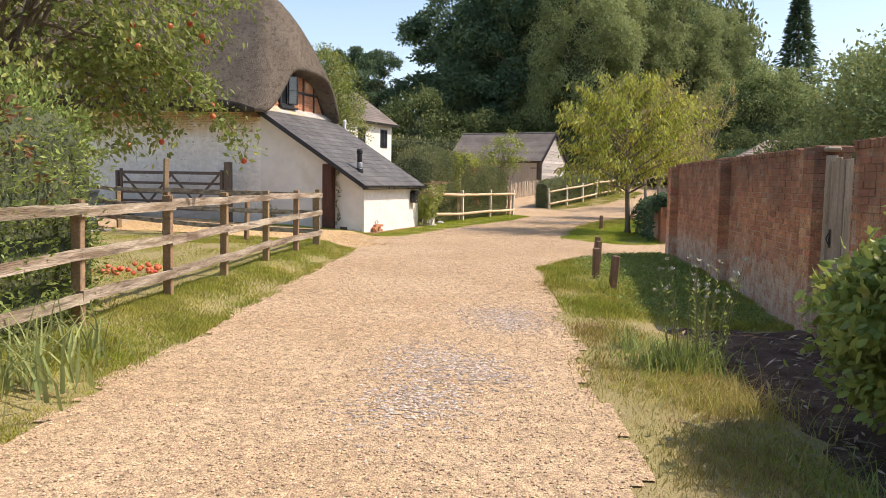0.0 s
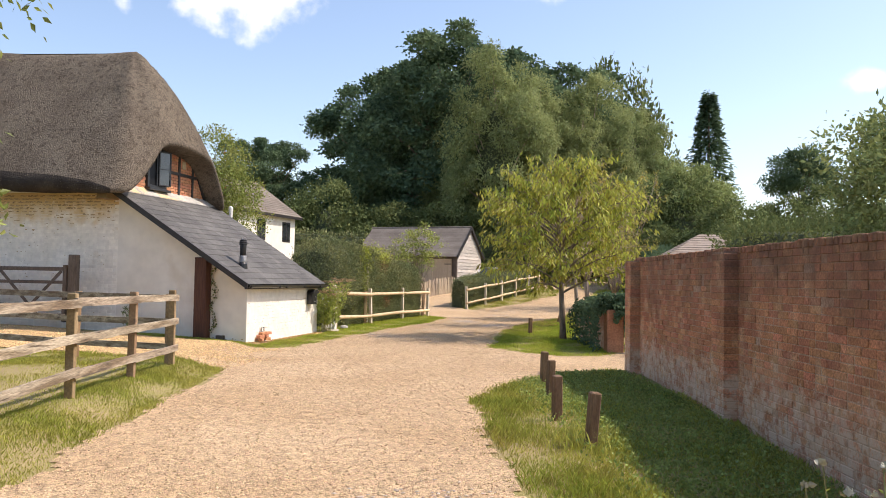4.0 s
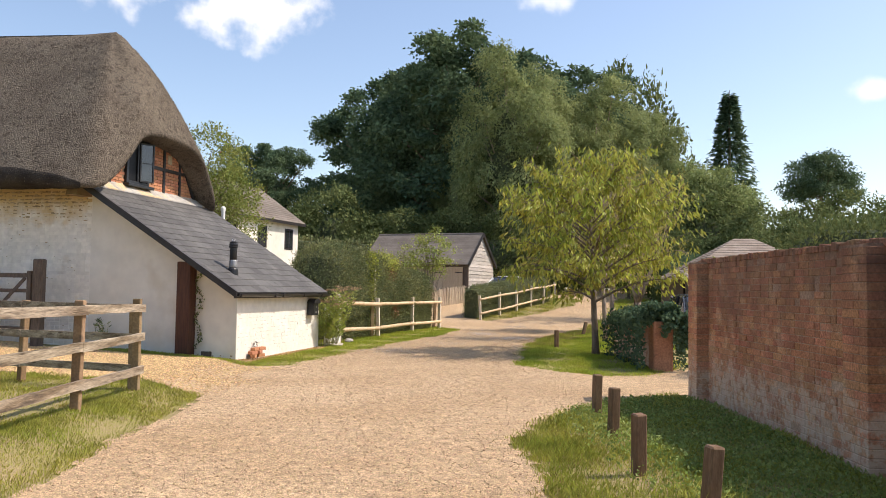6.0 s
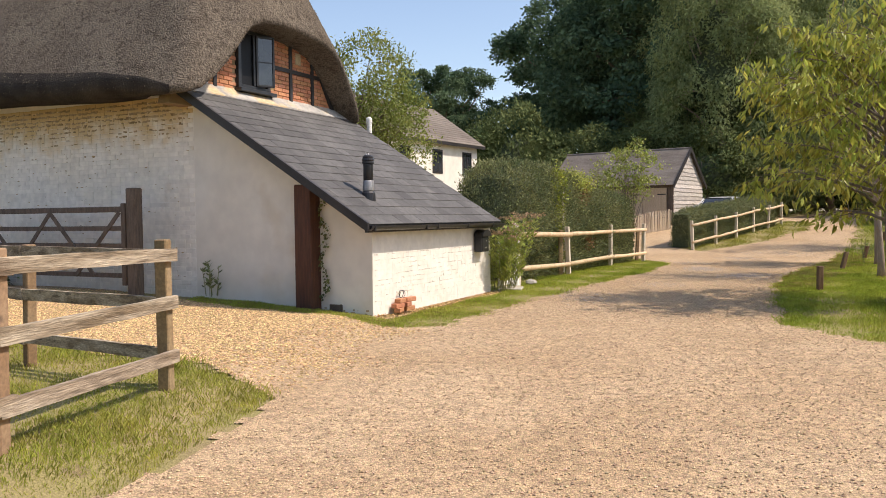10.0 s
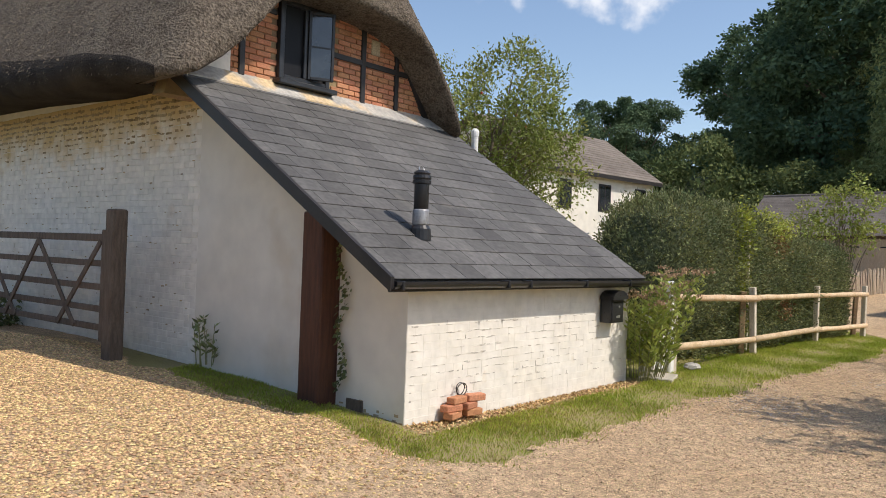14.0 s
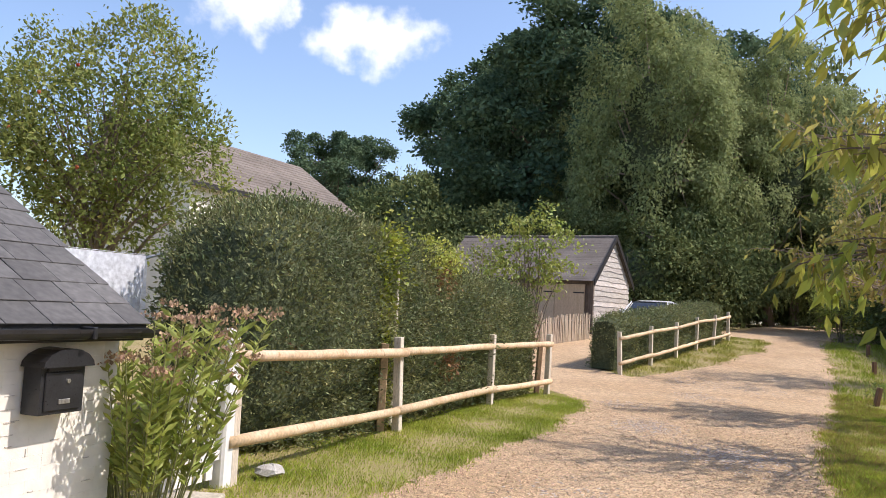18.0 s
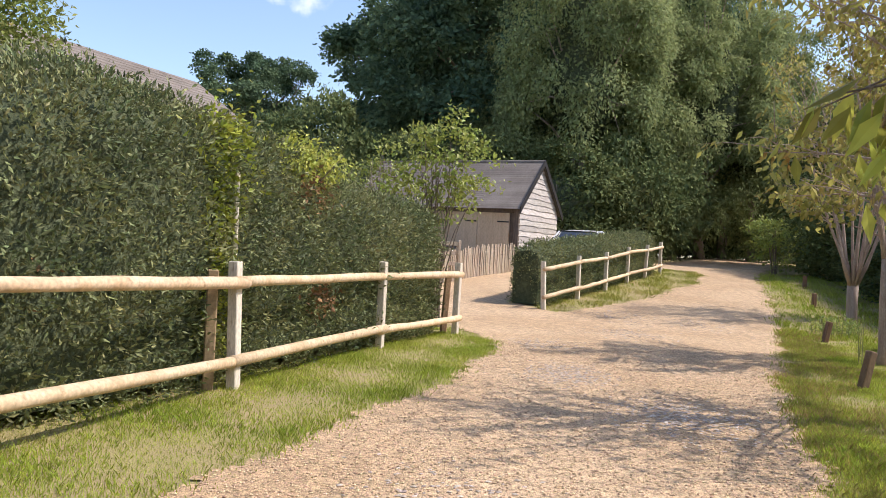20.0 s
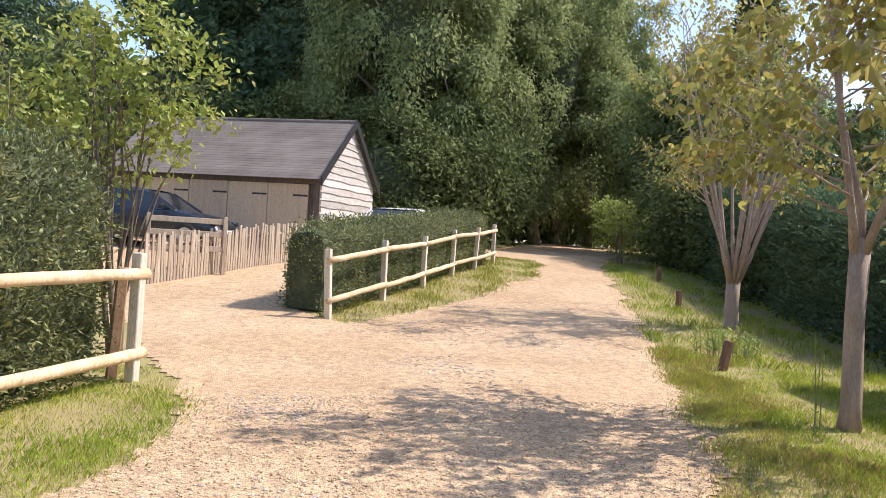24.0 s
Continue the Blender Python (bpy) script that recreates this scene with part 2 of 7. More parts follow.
POST_WOOD = mat("pale_sawn_post", (0.62, 0.54, 0.42), (0.71, 0.64, 0.52), big=4, fine=30, c=(0.42, 0.33, 0.21), spots=8, vary=0.12, own="object", rough=0.85, bump=0.3, dist=0.005, stretch=(4, 4, 0.7))
GATE_WOOD = mat("aged_plank", (0.37, 0.29, 0.20), (0.46, 0.375, 0.275), big=3, fine=26, c=(0.2, 0.16, 0.12), spots=5, vary=0.15, own="object", rough=0.9, bump=0.5, dist=0.006, stretch=(5, 5, 0.7))
GREY_STONE = mat("grey_stone", (0.36, 0.30, 0.25), (0.54, 0.46, 0.38), big=30, fine=200, vary=0.35, own="island", rough=0.95, bump=0, spec=0.05)
GREY_WOOD = mat("silvered_boards", (0.42, 0.38, 0.33), (0.55, 0.50, 0.44), big=3, fine=26, c=(0.24, 0.18, 0.13), spots=6, vary=0.2, own="object", rough=0.9, bump=0.5, dist=0.008, stretch=(1, 1, 5))
DOOR_WOOD = mat("larch_garage_door", (0.56, 0.42, 0.28), (0.62, 0.48, 0.33), big=2, fine=20, vary=0.08, own="object", rough=0.8, bump=0.25, dist=0.005, stretch=(6, 6, 0.6))


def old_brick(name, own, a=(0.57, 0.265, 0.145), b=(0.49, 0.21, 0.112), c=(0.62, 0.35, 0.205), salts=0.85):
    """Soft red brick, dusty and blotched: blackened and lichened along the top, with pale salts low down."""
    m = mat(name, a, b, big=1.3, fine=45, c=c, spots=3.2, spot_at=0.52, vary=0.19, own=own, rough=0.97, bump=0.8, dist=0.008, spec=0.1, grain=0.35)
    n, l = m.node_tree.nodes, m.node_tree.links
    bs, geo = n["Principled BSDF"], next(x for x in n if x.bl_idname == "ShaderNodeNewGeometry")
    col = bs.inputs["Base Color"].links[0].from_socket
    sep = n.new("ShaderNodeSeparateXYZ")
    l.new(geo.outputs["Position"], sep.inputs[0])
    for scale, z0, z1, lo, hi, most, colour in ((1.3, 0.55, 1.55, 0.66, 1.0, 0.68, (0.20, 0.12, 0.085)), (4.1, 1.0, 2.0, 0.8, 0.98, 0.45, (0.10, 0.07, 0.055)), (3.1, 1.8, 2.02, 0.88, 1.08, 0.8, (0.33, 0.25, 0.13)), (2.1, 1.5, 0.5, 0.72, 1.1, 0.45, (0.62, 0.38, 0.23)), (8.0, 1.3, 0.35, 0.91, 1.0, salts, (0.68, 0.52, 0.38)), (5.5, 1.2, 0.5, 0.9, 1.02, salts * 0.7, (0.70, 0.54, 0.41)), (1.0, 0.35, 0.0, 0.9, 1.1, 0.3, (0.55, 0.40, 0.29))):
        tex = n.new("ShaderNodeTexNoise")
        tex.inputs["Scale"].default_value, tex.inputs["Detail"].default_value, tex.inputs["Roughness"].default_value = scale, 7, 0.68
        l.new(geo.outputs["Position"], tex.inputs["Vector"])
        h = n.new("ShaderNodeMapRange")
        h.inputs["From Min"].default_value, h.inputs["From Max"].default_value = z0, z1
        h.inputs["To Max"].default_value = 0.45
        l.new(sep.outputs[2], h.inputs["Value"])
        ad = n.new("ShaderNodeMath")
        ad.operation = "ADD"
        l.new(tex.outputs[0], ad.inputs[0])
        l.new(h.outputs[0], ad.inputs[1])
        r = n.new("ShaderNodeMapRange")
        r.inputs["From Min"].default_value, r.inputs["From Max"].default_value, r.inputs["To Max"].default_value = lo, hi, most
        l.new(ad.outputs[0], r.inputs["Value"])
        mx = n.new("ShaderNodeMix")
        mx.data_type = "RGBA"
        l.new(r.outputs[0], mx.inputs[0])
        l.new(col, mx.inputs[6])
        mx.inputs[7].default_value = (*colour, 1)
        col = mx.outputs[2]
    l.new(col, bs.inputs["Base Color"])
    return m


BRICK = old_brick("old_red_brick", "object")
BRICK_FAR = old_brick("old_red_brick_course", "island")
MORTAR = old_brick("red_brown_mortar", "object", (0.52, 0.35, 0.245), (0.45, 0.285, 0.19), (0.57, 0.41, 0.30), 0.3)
NEW_BRICK = mat("orange_brick", (0.48, 0.205, 0.105), (0.55, 0.26, 0.14), big=4, fine=60, vary=0.15, own="object", rough=0.9, bump=0.4, dist=0.004)
TILE = mat("weathered_clay_tile", (0.25, 0.20, 0.155), (0.33, 0.275, 0.22), big=2, fine=30, c=(0.32, 0.29, 0.24), spots=4, vary=0.25, own="island", rough=0.9, bump=0.4, dist=0.008)
GREY_TILE = mat("grey_felt_shingle", (0.17, 0.145, 0.122), (0.22, 0.19, 0.162), big=1.2, fine=30, vary=0.1, own="object", rough=0.95, bump=0.4, dist=0.006, spec=0.15)
BARK = mat("grey_brown_bark", (0.16, 0.12, 0.085), (0.24, 0.19, 0.14), big=5, fine=35, stretch=(3, 3, 0.7), rough=0.95, bump=0.8, dist=0.012)
PALE_BARK = mat("pale_bark", (0.34, 0.25, 0.19), (0.42, 0.33, 0.26), big=5, fine=35, stretch=(3, 3, 0.7), rough=0.95, bump=0.7, dist=0.01)
YEW = mat("clipped_yew", (0.145, 0.175, 0.075), (0.25, 0.26, 0.105), big=1.3, fine=9, c=(0.19, 0.13, 0.05), spots=1.7, spot_at=0.68, vary=0.5, rough=0.6, bump=0, through_light=0.2, spec=0.3)
# dark green of the solid cores: shade inside hedges and crowns as colour
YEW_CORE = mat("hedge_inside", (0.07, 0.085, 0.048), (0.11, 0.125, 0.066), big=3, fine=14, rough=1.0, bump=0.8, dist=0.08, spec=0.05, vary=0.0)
LEAF = mat("broad_leaf", (0.24, 0.32, 0.08), (0.33, 0.39, 0.11), big=0.6, fine=4, vary=0.25, rough=0.55, bump=0, through_light=0.38, spec=0.3)
OAK = mat("dark_oak_leaf", (0.09, 0.145, 0.082), (0.15, 0.21, 0.11), big=0.25, fine=2, vary=0.22, rough=0.85, bump=0, through_light=0.28, spec=0.08)
BIRCH = mat("birch_leaf", (0.24, 0.285, 0.125), (0.32, 0.36, 0.155), big=0.25, fine=2, vary=0.22, rough=0.85, bump=0, through_light=0.48, spec=0.08)
CHERRY = mat("yellowing_cherry_leaf", (0.33, 0.37, 0.06), (0.46, 0.45, 0.09), big=0.8, fine=5, c=(0.40, 0.28, 0.06), spots=1.6, spot_at=0.64, vary=0.4, rough=0.5, bump=0, through_light=0.42, spec=0.25)
APPLE_LEAF = mat("apple_leaf", (0.19, 0.235, 0.055), (0.29, 0.31, 0.085), big=0.9, fine=5, c=(0.27, 0.20, 0.06), spots=1.8, spot_at=0.66, vary=0.3, rough=0.5, bump=0, through_light=0.38, spec=0.25)
AUTUMN = mat("autumn_leaf", (0.33, 0.32, 0.085), (0.44, 0.38, 0.11), big=0.9, fine=5, c=(0.38, 0.20, 0.05), spots=1.8, spot_at=0.64, vary=0.35, rough=0.6, bump=0, through_light=0.38, spec=0.15)
LIME_LEAF = mat("bright_leaf", (0.27, 0.33, 0.065), (0.37, 0.40, 0.1), big=0.8, fine=5, vary=0.3, rough=0.45, bump=0, through_light=0.4)
BROWN_LEAF = mat("dead_brown_foliage", (0.22, 0.12, 0.05), (0.30, 0.17, 0.08), big=1.2, fine=8, vary=0.35, rough=0.8, bump=0, through_light=0.15)
RED_LEAF = mat("purple_leaf", (0.10, 0.025, 0.025), (0.15, 0.05, 0.035), big=1.2, fine=8, vary=0.35, rough=0.6, bump=0, through_light=0.2)
GARDEN_LEAF = mat("garden_shrub_leaf", (0.25, 0.305, 0.12), (0.33, 0.38, 0.15), big=0.5, fine=4, vary=0.25, rough=0.8, bump=0, through_light=0.32, spec=0.12)
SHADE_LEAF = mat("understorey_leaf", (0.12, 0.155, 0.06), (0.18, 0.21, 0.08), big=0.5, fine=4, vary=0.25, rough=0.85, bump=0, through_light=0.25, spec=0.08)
BLACK_TIMBER = mat("blackened_boards", (0.028, 0.024, 0.021), (0.045, 0.038, 0.032), big=5, fine=30, stretch=(5, 5, 0.8), rough=0.9, bump=0.4, dist=0.006, spec=0.15)
DRIVE_STONE = mat("orange_pebble", (0.75, 0.535, 0.275), (0.40, 0.265, 0.13), big=30, fine=200, vary=0.4, own="island", rough=0.9, bump=0, spec=0.15)
APPLE = mat("red_apple", (0.55, 0.06, 0.035), (0.62, 0.20, 0.06), big=12, fine=60, rough=0.35, bump=0)
BLOOM = mat("faded_pink_bloom", (0.38, 0.245, 0.14), (0.50, 0.345, 0.22), big=6, fine=60, vary=0.3, rough=0.9, bump=0, through_light=0.2)
PALE_LEAF = mat("pale_flower_leaf", (0.29, 0.355, 0.07), (0.40, 0.43, 0.105), big=3, fine=10, c=(0.38, 0.29, 0.14), spots=4, vary=0.25, rough=0.6, bump=0, through_light=0.4)
STEM = mat("green_stem", (0.22, 0.24, 0.09), (0.30, 0.28, 0.13), big=4, fine=30, rough=0.7, bump=0)
CLOTH = mat("white_laundry", (0.78, 0.80, 0.84), (0.82, 0.84, 0.86), big=2, fine=20, rough=0.9, bump=0.2, dist=0.01, through_light=0.3)
STEEL = mat("galvanised_steel", (0.5, 0.5, 0.5), (0.6, 0.6, 0.6), big=8, fine=60, rough=0.4, bump=0, metal=1.0)
PINK = mat("pink_render", (0.72, 0.48, 0.42), (0.78, 0.54, 0.47), big=1, fine=20, rough=0.9, bump=0.2, dist=0.01)
CAR_BLUE = mat("dark_blue_car_paint", (0.012, 0.016, 0.024), (0.016, 0.021, 0.03), big=2, fine=300, rough=0.25, bump=0, spec=0.7)
CAR_WHITE = mat("silver_white_car_paint", (0.62, 0.63, 0.63), (0.66, 0.67, 0.67), big=2, fine=300, rough=0.25, bump=0, spec=0.7)
RUBBER = mat("rubber", (0.02, 0.02, 0.02), (0.03, 0.03, 0.03), big=6, fine=60, rough=0.8, bump=0)
RED_LAMP = mat("red_lamp_lens", (0.45, 0.02, 0.02), (0.5, 0.03, 0.03), big=6, fine=60, rough=0.2, bump=0)
PLATE = mat("white_plate", (0.75, 0.75, 0.72), (0.78, 0.78, 0.75), big=6, fine=60, rough=0.4, bump=0)
GLASS = mat("window_glass", (0.02, 0.025, 0.03), (0.03, 0.035, 0.04), big=2, fine=4, rough=0.06, bump=0, spec=0.9)
TERRACOTTA = mat("terracotta", (0.48, 0.20, 0.11), (0.55, 0.26, 0.15), big=6, fine=40, rough=0.8, bump=0.2, dist=0.004)


# ---- mesh tools ----
class Geo:
    """Vertices and faces that grow into one mesh."""

    def __init__(self):
        self.v, self.f = [], []

    def add(self, pts, faces, m=None):
        k = len(self.v)
        self.v += [tuple(m @ Vector(p)) for p in pts] if m else [tuple(p) for p in pts]
        self.f += [tuple(k + i for i in q) for q in faces]
        return self

    def box(self, x0, y0, z0, x1, y1, z1, ch=0.0, m=None):
        """A box, with chamfered edges when ch is given."""
        lo, hi = (x0, y0, z0), (x1, y1, z1)
        if ch <= 0:
            p = [(lo[0] if i & 1 == 0 else hi[0], lo[1] if i & 2 == 0 else hi[1], lo[2] if i & 4 == 0 else hi[2]) for i in range(8)]
            return self.add(p, [(0, 2, 3, 1), (4, 5, 7, 6), (0, 1, 5, 4), (2, 6, 7, 3), (0, 4, 6, 2), (1, 3, 7, 5)], m)
        p, idx = [], {}
        for i in range(8):
            cor = [hi[a] if i >> a & 1 else lo[a] for a in range(3)]
            for a in range(3):
                q = [cor[b] + (ch if not i >> b & 1 else -ch) if b != a else cor[b] for b in range(3)]
                idx[i, a] = len(p)
                p.append(q)
        f = []
        for a in range(3):
            b, d = (a + 1) % 3, (a + 2) % 3
            for s in (0, 1):
                q = [s << a | x << b | y << d for x, y in ((0, 0), (1, 0), (1, 1), (0, 1))]
                q = [idx[i, a] for i in q]
                f.append(q if s else q[::-1])
        for a in range(3):
            b, d = (a + 1) % 3, (a + 2) % 3
            for x in (0, 1):
                for y in (0, 1):
                    i, j = x << b | y << d, 1 << a | x << b | y << d
                    q = [idx[i, b], idx[j, b], idx[j, d], idx[i, d]]
                    f.append(q if x == y else q[::-1])
        for i in range(8):
            q = [idx[i, 0], idx[i, 1], idx[i, 2]]
            f.append(q if bin(i).count("1") % 2 else q[::-1])
        return self.add(p, f, m)

    def tube(self, pts, radii, n=8, cap=True):
        """A round bar along pts."""
        pts = [Vector(p) for p in pts]
        k, side = len(self.v), None
        for i, p in enumerate(pts):
            way = (pts[min(i + 1, len(pts) - 1)] - pts[max(i - 1, 0)]).normalized()
            if side is None:
                side = way.orthogonal().normalized()
            side = (side - way * side.dot(way)).normalized()
            up = way.cross(side)
            r = radii[i] if hasattr(radii, "__len__") else radii
            for j in range(n):
                a = 2 * math.pi * j / n
                self.v.append(tuple(p + (side * math.cos(a) + up * math.sin(a)) * r))
        for i in range(len(pts) - 1):
            for j in range(n):
                a, b = k + i * n + j, k + i * n + (j + 1) % n
                self.f.append((a, b, b + n, a + n))
        if cap:
            self.f.append(tuple(k + j for j in range(n))[::-1])
            self.f.append(tuple(k + (len(pts) - 1) * n + j for j in range(n)))
        return self

    def lathe(self, profile, n=16, m=None):
        """A turned shape: profile of (radius, height)."""
        p = [(r * math.cos(2 * math.pi * j / n), r * math.sin(2 * math.pi * j / n), z) for r, z in profile for j in range(n)]
        f = [(i * n + j, i * n + (j + 1) % n, (i + 1) * n + (j + 1) % n, (i + 1) * n + j) for i in range(len(profile) - 1) for j in range(n)]
        f += [tuple(range(n))[::-1], tuple((len(profile) - 1) * n + j for j in range(n))]
        return self.add(p, f, m)

    def prism(self, outline, depth, m=None):
        """An outline in x and z, pulled along y."""
        n = len(outline)
        p = [(x, 0, z) for x, z in outline] + [(x, depth, z) for x, z in outline]
        return self.add(p, [tuple(range(n)), tuple(range(2 * n - 1, n - 1, -1))] + [(i, n + i, n + (i + 1) % n, (i + 1) % n) for i in range(n)], m)

    def loft(self, rows, close=False):
        """Quads between rows of points of one length."""
        k, n = len(self.v), len(rows[0])
        self.v += [tuple(p) for r in rows for p in r]
        for i in range(len(rows) - 1):
            for j in range(n if close else n - 1):
                self.f.append((k + i * n + j, k + i * n + (j + 1) % n, k + (i + 1) * n + (j + 1) % n, k + (i + 1) * n + j))
        return self


def np_mesh(name, verts, faces, material, smooth=False):
    verts, faces = np.asarray(verts, np.float32), np.asarray(faces, np.int32)
    me = bpy.data.meshes.new(name)
    me.vertices.add(len(verts))
    me.vertices.foreach_set("co", verts.ravel())
    k = faces.shape[1]
    me.loops.add(faces.size)
    me.loops.foreach_set("vertex_index", faces.ravel())
    me.polygons.add(len(faces))
    me.polygons.foreach_set("loop_start", np.arange(0, faces.size, k, dtype=np.int32))
    me.polygons.foreach_set("use_smooth", np.full(len(faces), smooth))
    me.update(calc_edges=True)
    me.materials.append(material)
    return me


def geo_mesh(name, g, material, smooth=False):
    me = bpy.data.meshes.new(name)
    me.from_pydata(g.v, [], g.f)
    if smooth:
        me.polygons.foreach_set("use_smooth", np.ones(len(me.polygons), bool))
    me.update()
    me.materials.append(material)
    return me


def part(name, g, material, parent, label="", m=None, smooth=False):
    """Links a Geo or a ready mesh as one object under parent."""
    ob = new(name, g if isinstance(g, bpy.types.Mesh) else geo_mesh(name, g, material, smooth))
    ob.parent = parent
    if m:
        ob.matrix_basis = m
    return tagged(ob, label)


def thing(name, m, label, category, group="", kind=""):
    ob = new(name)
    ob.empty_display_size = 0.2
    ob.matrix_basis = m
    return tagged(ob, label, category, group, kind)


def single(name, g, material, label, category, kind="", m=None, smooth=False, group=""):
    ob = new(name, g if isinstance(g, bpy.types.Mesh) else geo_mesh(name, g, material, smooth))
    if m:
        ob.matrix_basis = m
    return tagged(ob, label, category, group, kind)


def smooth01(x, a, b):
    t = np.clip((np.asarray(x, float) - a) / (b - a), 0, 1)
    return t * t * (3 - 2 * t)


def ground_z(x, y):
    """The height of the ground."""
    x, y = np.asarray(x, float), np.asarray(y, float)
    z = 0.13 * smooth01(-x, 1.95, 2.6) * smooth01(-y, -24, -20) + 0.05 * smooth01(-x, 2.2, 4.0) * smooth01(y, 19, 23)
    z = z + 0.20 * smooth01(-x, 3.0, 7.5) * smooth01(y, 20, 23)
    z = z - 0.11 * smooth01(x, 2.2, 3.8) * smooth01(-y, -12.5, -9)
    z = z + 1.15 * smooth01(y, 37, 56) + 0.5 * smooth01(y, 52, 75)
    z = z + 0.025 * np.sin(x * 1.3 + 0.7) * np.sin(y * 0.9) * smooth01(np.abs(x - 0.2), 2.0, 3.0)
    return z


def gz(x, y):
    return float(ground_z(x, y))


def inside(poly, x, y):
    """Which points lie in the outline."""
    res = np.zeros(np.shape(x), bool)
    j = len(poly) - 1
    for i in range(len(poly)):
        (xi, yi), (xj, yj) = poly[i], poly[j]
        if yi != yj:
            res ^= ((yi > y) != (yj > y)) & (x < (xj - xi) * (y - yi) / (yj - yi) + xi)
        j = i
    return res


def leaf_mesh(name, pos, way, size, aspect, material, rng, fold=0.25, face=None, rounded=False):
    """One folded, pointed leaf at every place, along its own direction."""
    n = len(pos)
    way = way / np.linalg.norm(way, axis=1, keepdims=True)
    side = np.cross(way, rng.normal(size=(n, 3)) if face is None else face + rng.normal(size=(n, 3)) * 0.42)
    side /= np.linalg.norm(side, axis=1, keepdims=True) + 1e-9
    up = np.cross(side, way)
    s = (size * rng.uniform(0.65, 1.3, n))[:, None]
    w = s * aspect * 0.5
    if rounded:
        v = np.stack([pos, pos + way * s * 0.22 + side * w * 0.8 + up * w * fold, pos + way * s * 0.55 + side * w + up * w * fold, pos + way * s * 0.85 + side * w * 0.45, pos + way * s,
                      pos + way * s * 0.85 - side * w * 0.45, pos + way * s * 0.55 - side * w + up * w * fold, pos + way * s * 0.22 - side * w * 0.8 + up * w * fold], 1)
        return np_mesh(name, v.reshape(-1, 3), np.arange(n * 8).reshape(-1, 8), material)
    v = np.stack([pos, pos + way * s * 0.42 + side * w + up * w * fold, pos + way * s, pos + way * s * 0.42 - side * w + up * w * fold], 1)
    return np_mesh(name, v.reshape(-1, 3), np.arange(n * 4).reshape(-1, 4), material)


# ---- ground and lane ----
def grid_lines(lo, hi, a, b, step, far):
    """Lines that are close between a and b and open out towards lo and hi."""
    mid = list(np.arange(a, b + step / 2, step))
    out, d, p = [], step, b
    while p < hi:
        d = min(d * 1.5, far)
        p += d
        out.append(p)
    back, d, p = [], step, a
    while p > lo:
        d = min(d * 1.5, far)
        p -= d
        back.append(p)
    return np.array(back[::-1] + mid + out)


gx, gy = grid_lines(-600, 600, -14, 20, 0.3, 80), grid_lines(-600, 900, -8, 62, 0.3, 80)
X, Y = np.meshgrid(gx, gy)
Z = ground_z(X, Y)
nx = len(gx)
ids = np.arange(len(gy) * nx).reshape(len(gy), nx)
quads = np.stack([ids[:-1, :-1], ids[:-1, 1:], ids[1:, 1:], ids[1:, :-1]], -1).reshape(-1, 4)
single("ground", np_mesh("ground", np.stack([X, Y, Z], -1).reshape(-1, 3), quads, SOIL, True), None, "earth and short grass beside the gravel lane", "ground", "structure")

LANE = [(-1.95, -8), (-1.87, 4), (-1.85, 9), (-1.88, 13), (-1.72, 16.9), (-2.4, 17.2), (-5, 18.4), (-8, 19.4), (-13, 20.5), (-13, 25.5), (-7.5, 23.2), (-6, 22.3),
        (-3.8, 21.55), (-2.2, 21.0), (-1.2, 21.1), (-0.66, 23.2), (0.2, 25.9), (0.8, 27.8), (1.5, 29.6), (2.17, 31.2), (2.9, 34.2), (3.15, 35.4), (2.95, 36.5), (2.6, 37.5),
        (1.6, 41), (0, 46), (-1, 50), (-1, 53), (5, 50.9), (6.2, 49.5), (4.6, 44), (4.1, 41.9), (4.9, 41.0), (6.2, 42.3), (8.0, 44.6), (10.3, 48.2), (11.4, 50.6), (11.0, 52.6), (9.5, 54),
        (9.5, 55.5), (13, 60), (20, 74), (27, 90), (31, 90), (24, 74), (17.5, 59), (13.2, 50.5), (11.2, 44.5), (9.2, 39.3), (7.7, 35.8), (6.68, 33.4), (5.06, 29.4), (4.62, 28.0),
        (4.15, 26.0), (3.65, 23.8), (3.35, 21.8), (3.75, 20.2), (4.6, 19.8), (5.5, 20.3), (6.1, 20.9), (7.0, 20.9), (8.2, 24), (10.6, 30), (10.5, 33.2), (17, 33.2), (19, 20), (10, 17.6), (5.6, 17.7),
        (4.2, 16.9), (3.3, 16.2), (2.6, 15.3), (1.98, 13.6), (1.82, 9), (1.74, 4), (1.7, -8)]


def wobble(x, y):
    return x + 0.06 * np.sin(y * 2.3 + 1.1) + 0.035 * np.sin(y * 6.1) + 0.03 * np.sin(y * 15 + x * 4), y + 0.08 * np.sin(x * 2.7) + 0.05 * np.sin(x * 7.3 + 1)


def on_lane(x, y):
    return inside(LANE, *wobble(x, y))


def lane_patch(x0, x1, y0, y1, step):
    xs, ys = np.arange(x0, x1, step), np.arange(y0, y1, step)
    X, Y = np.meshgrid(xs, ys)
    z = ground_z(X, Y) + 0.012
    keep = on_lane(X + step / 2, Y + step / 2)[:-1, :-1]
    ids = np.arange(X.size).reshape(X.shape)
    q = np.stack([ids[:-1, :-1], ids[:-1, 1:], ids[1:, 1:], ids[1:, :-1]], -1)[keep]
    used, inv = np.unique(q, return_inverse=True)
    p = np.stack([X, Y, z], -1).reshape(-1, 3)[used]
    return p, inv.reshape(-1, 4)


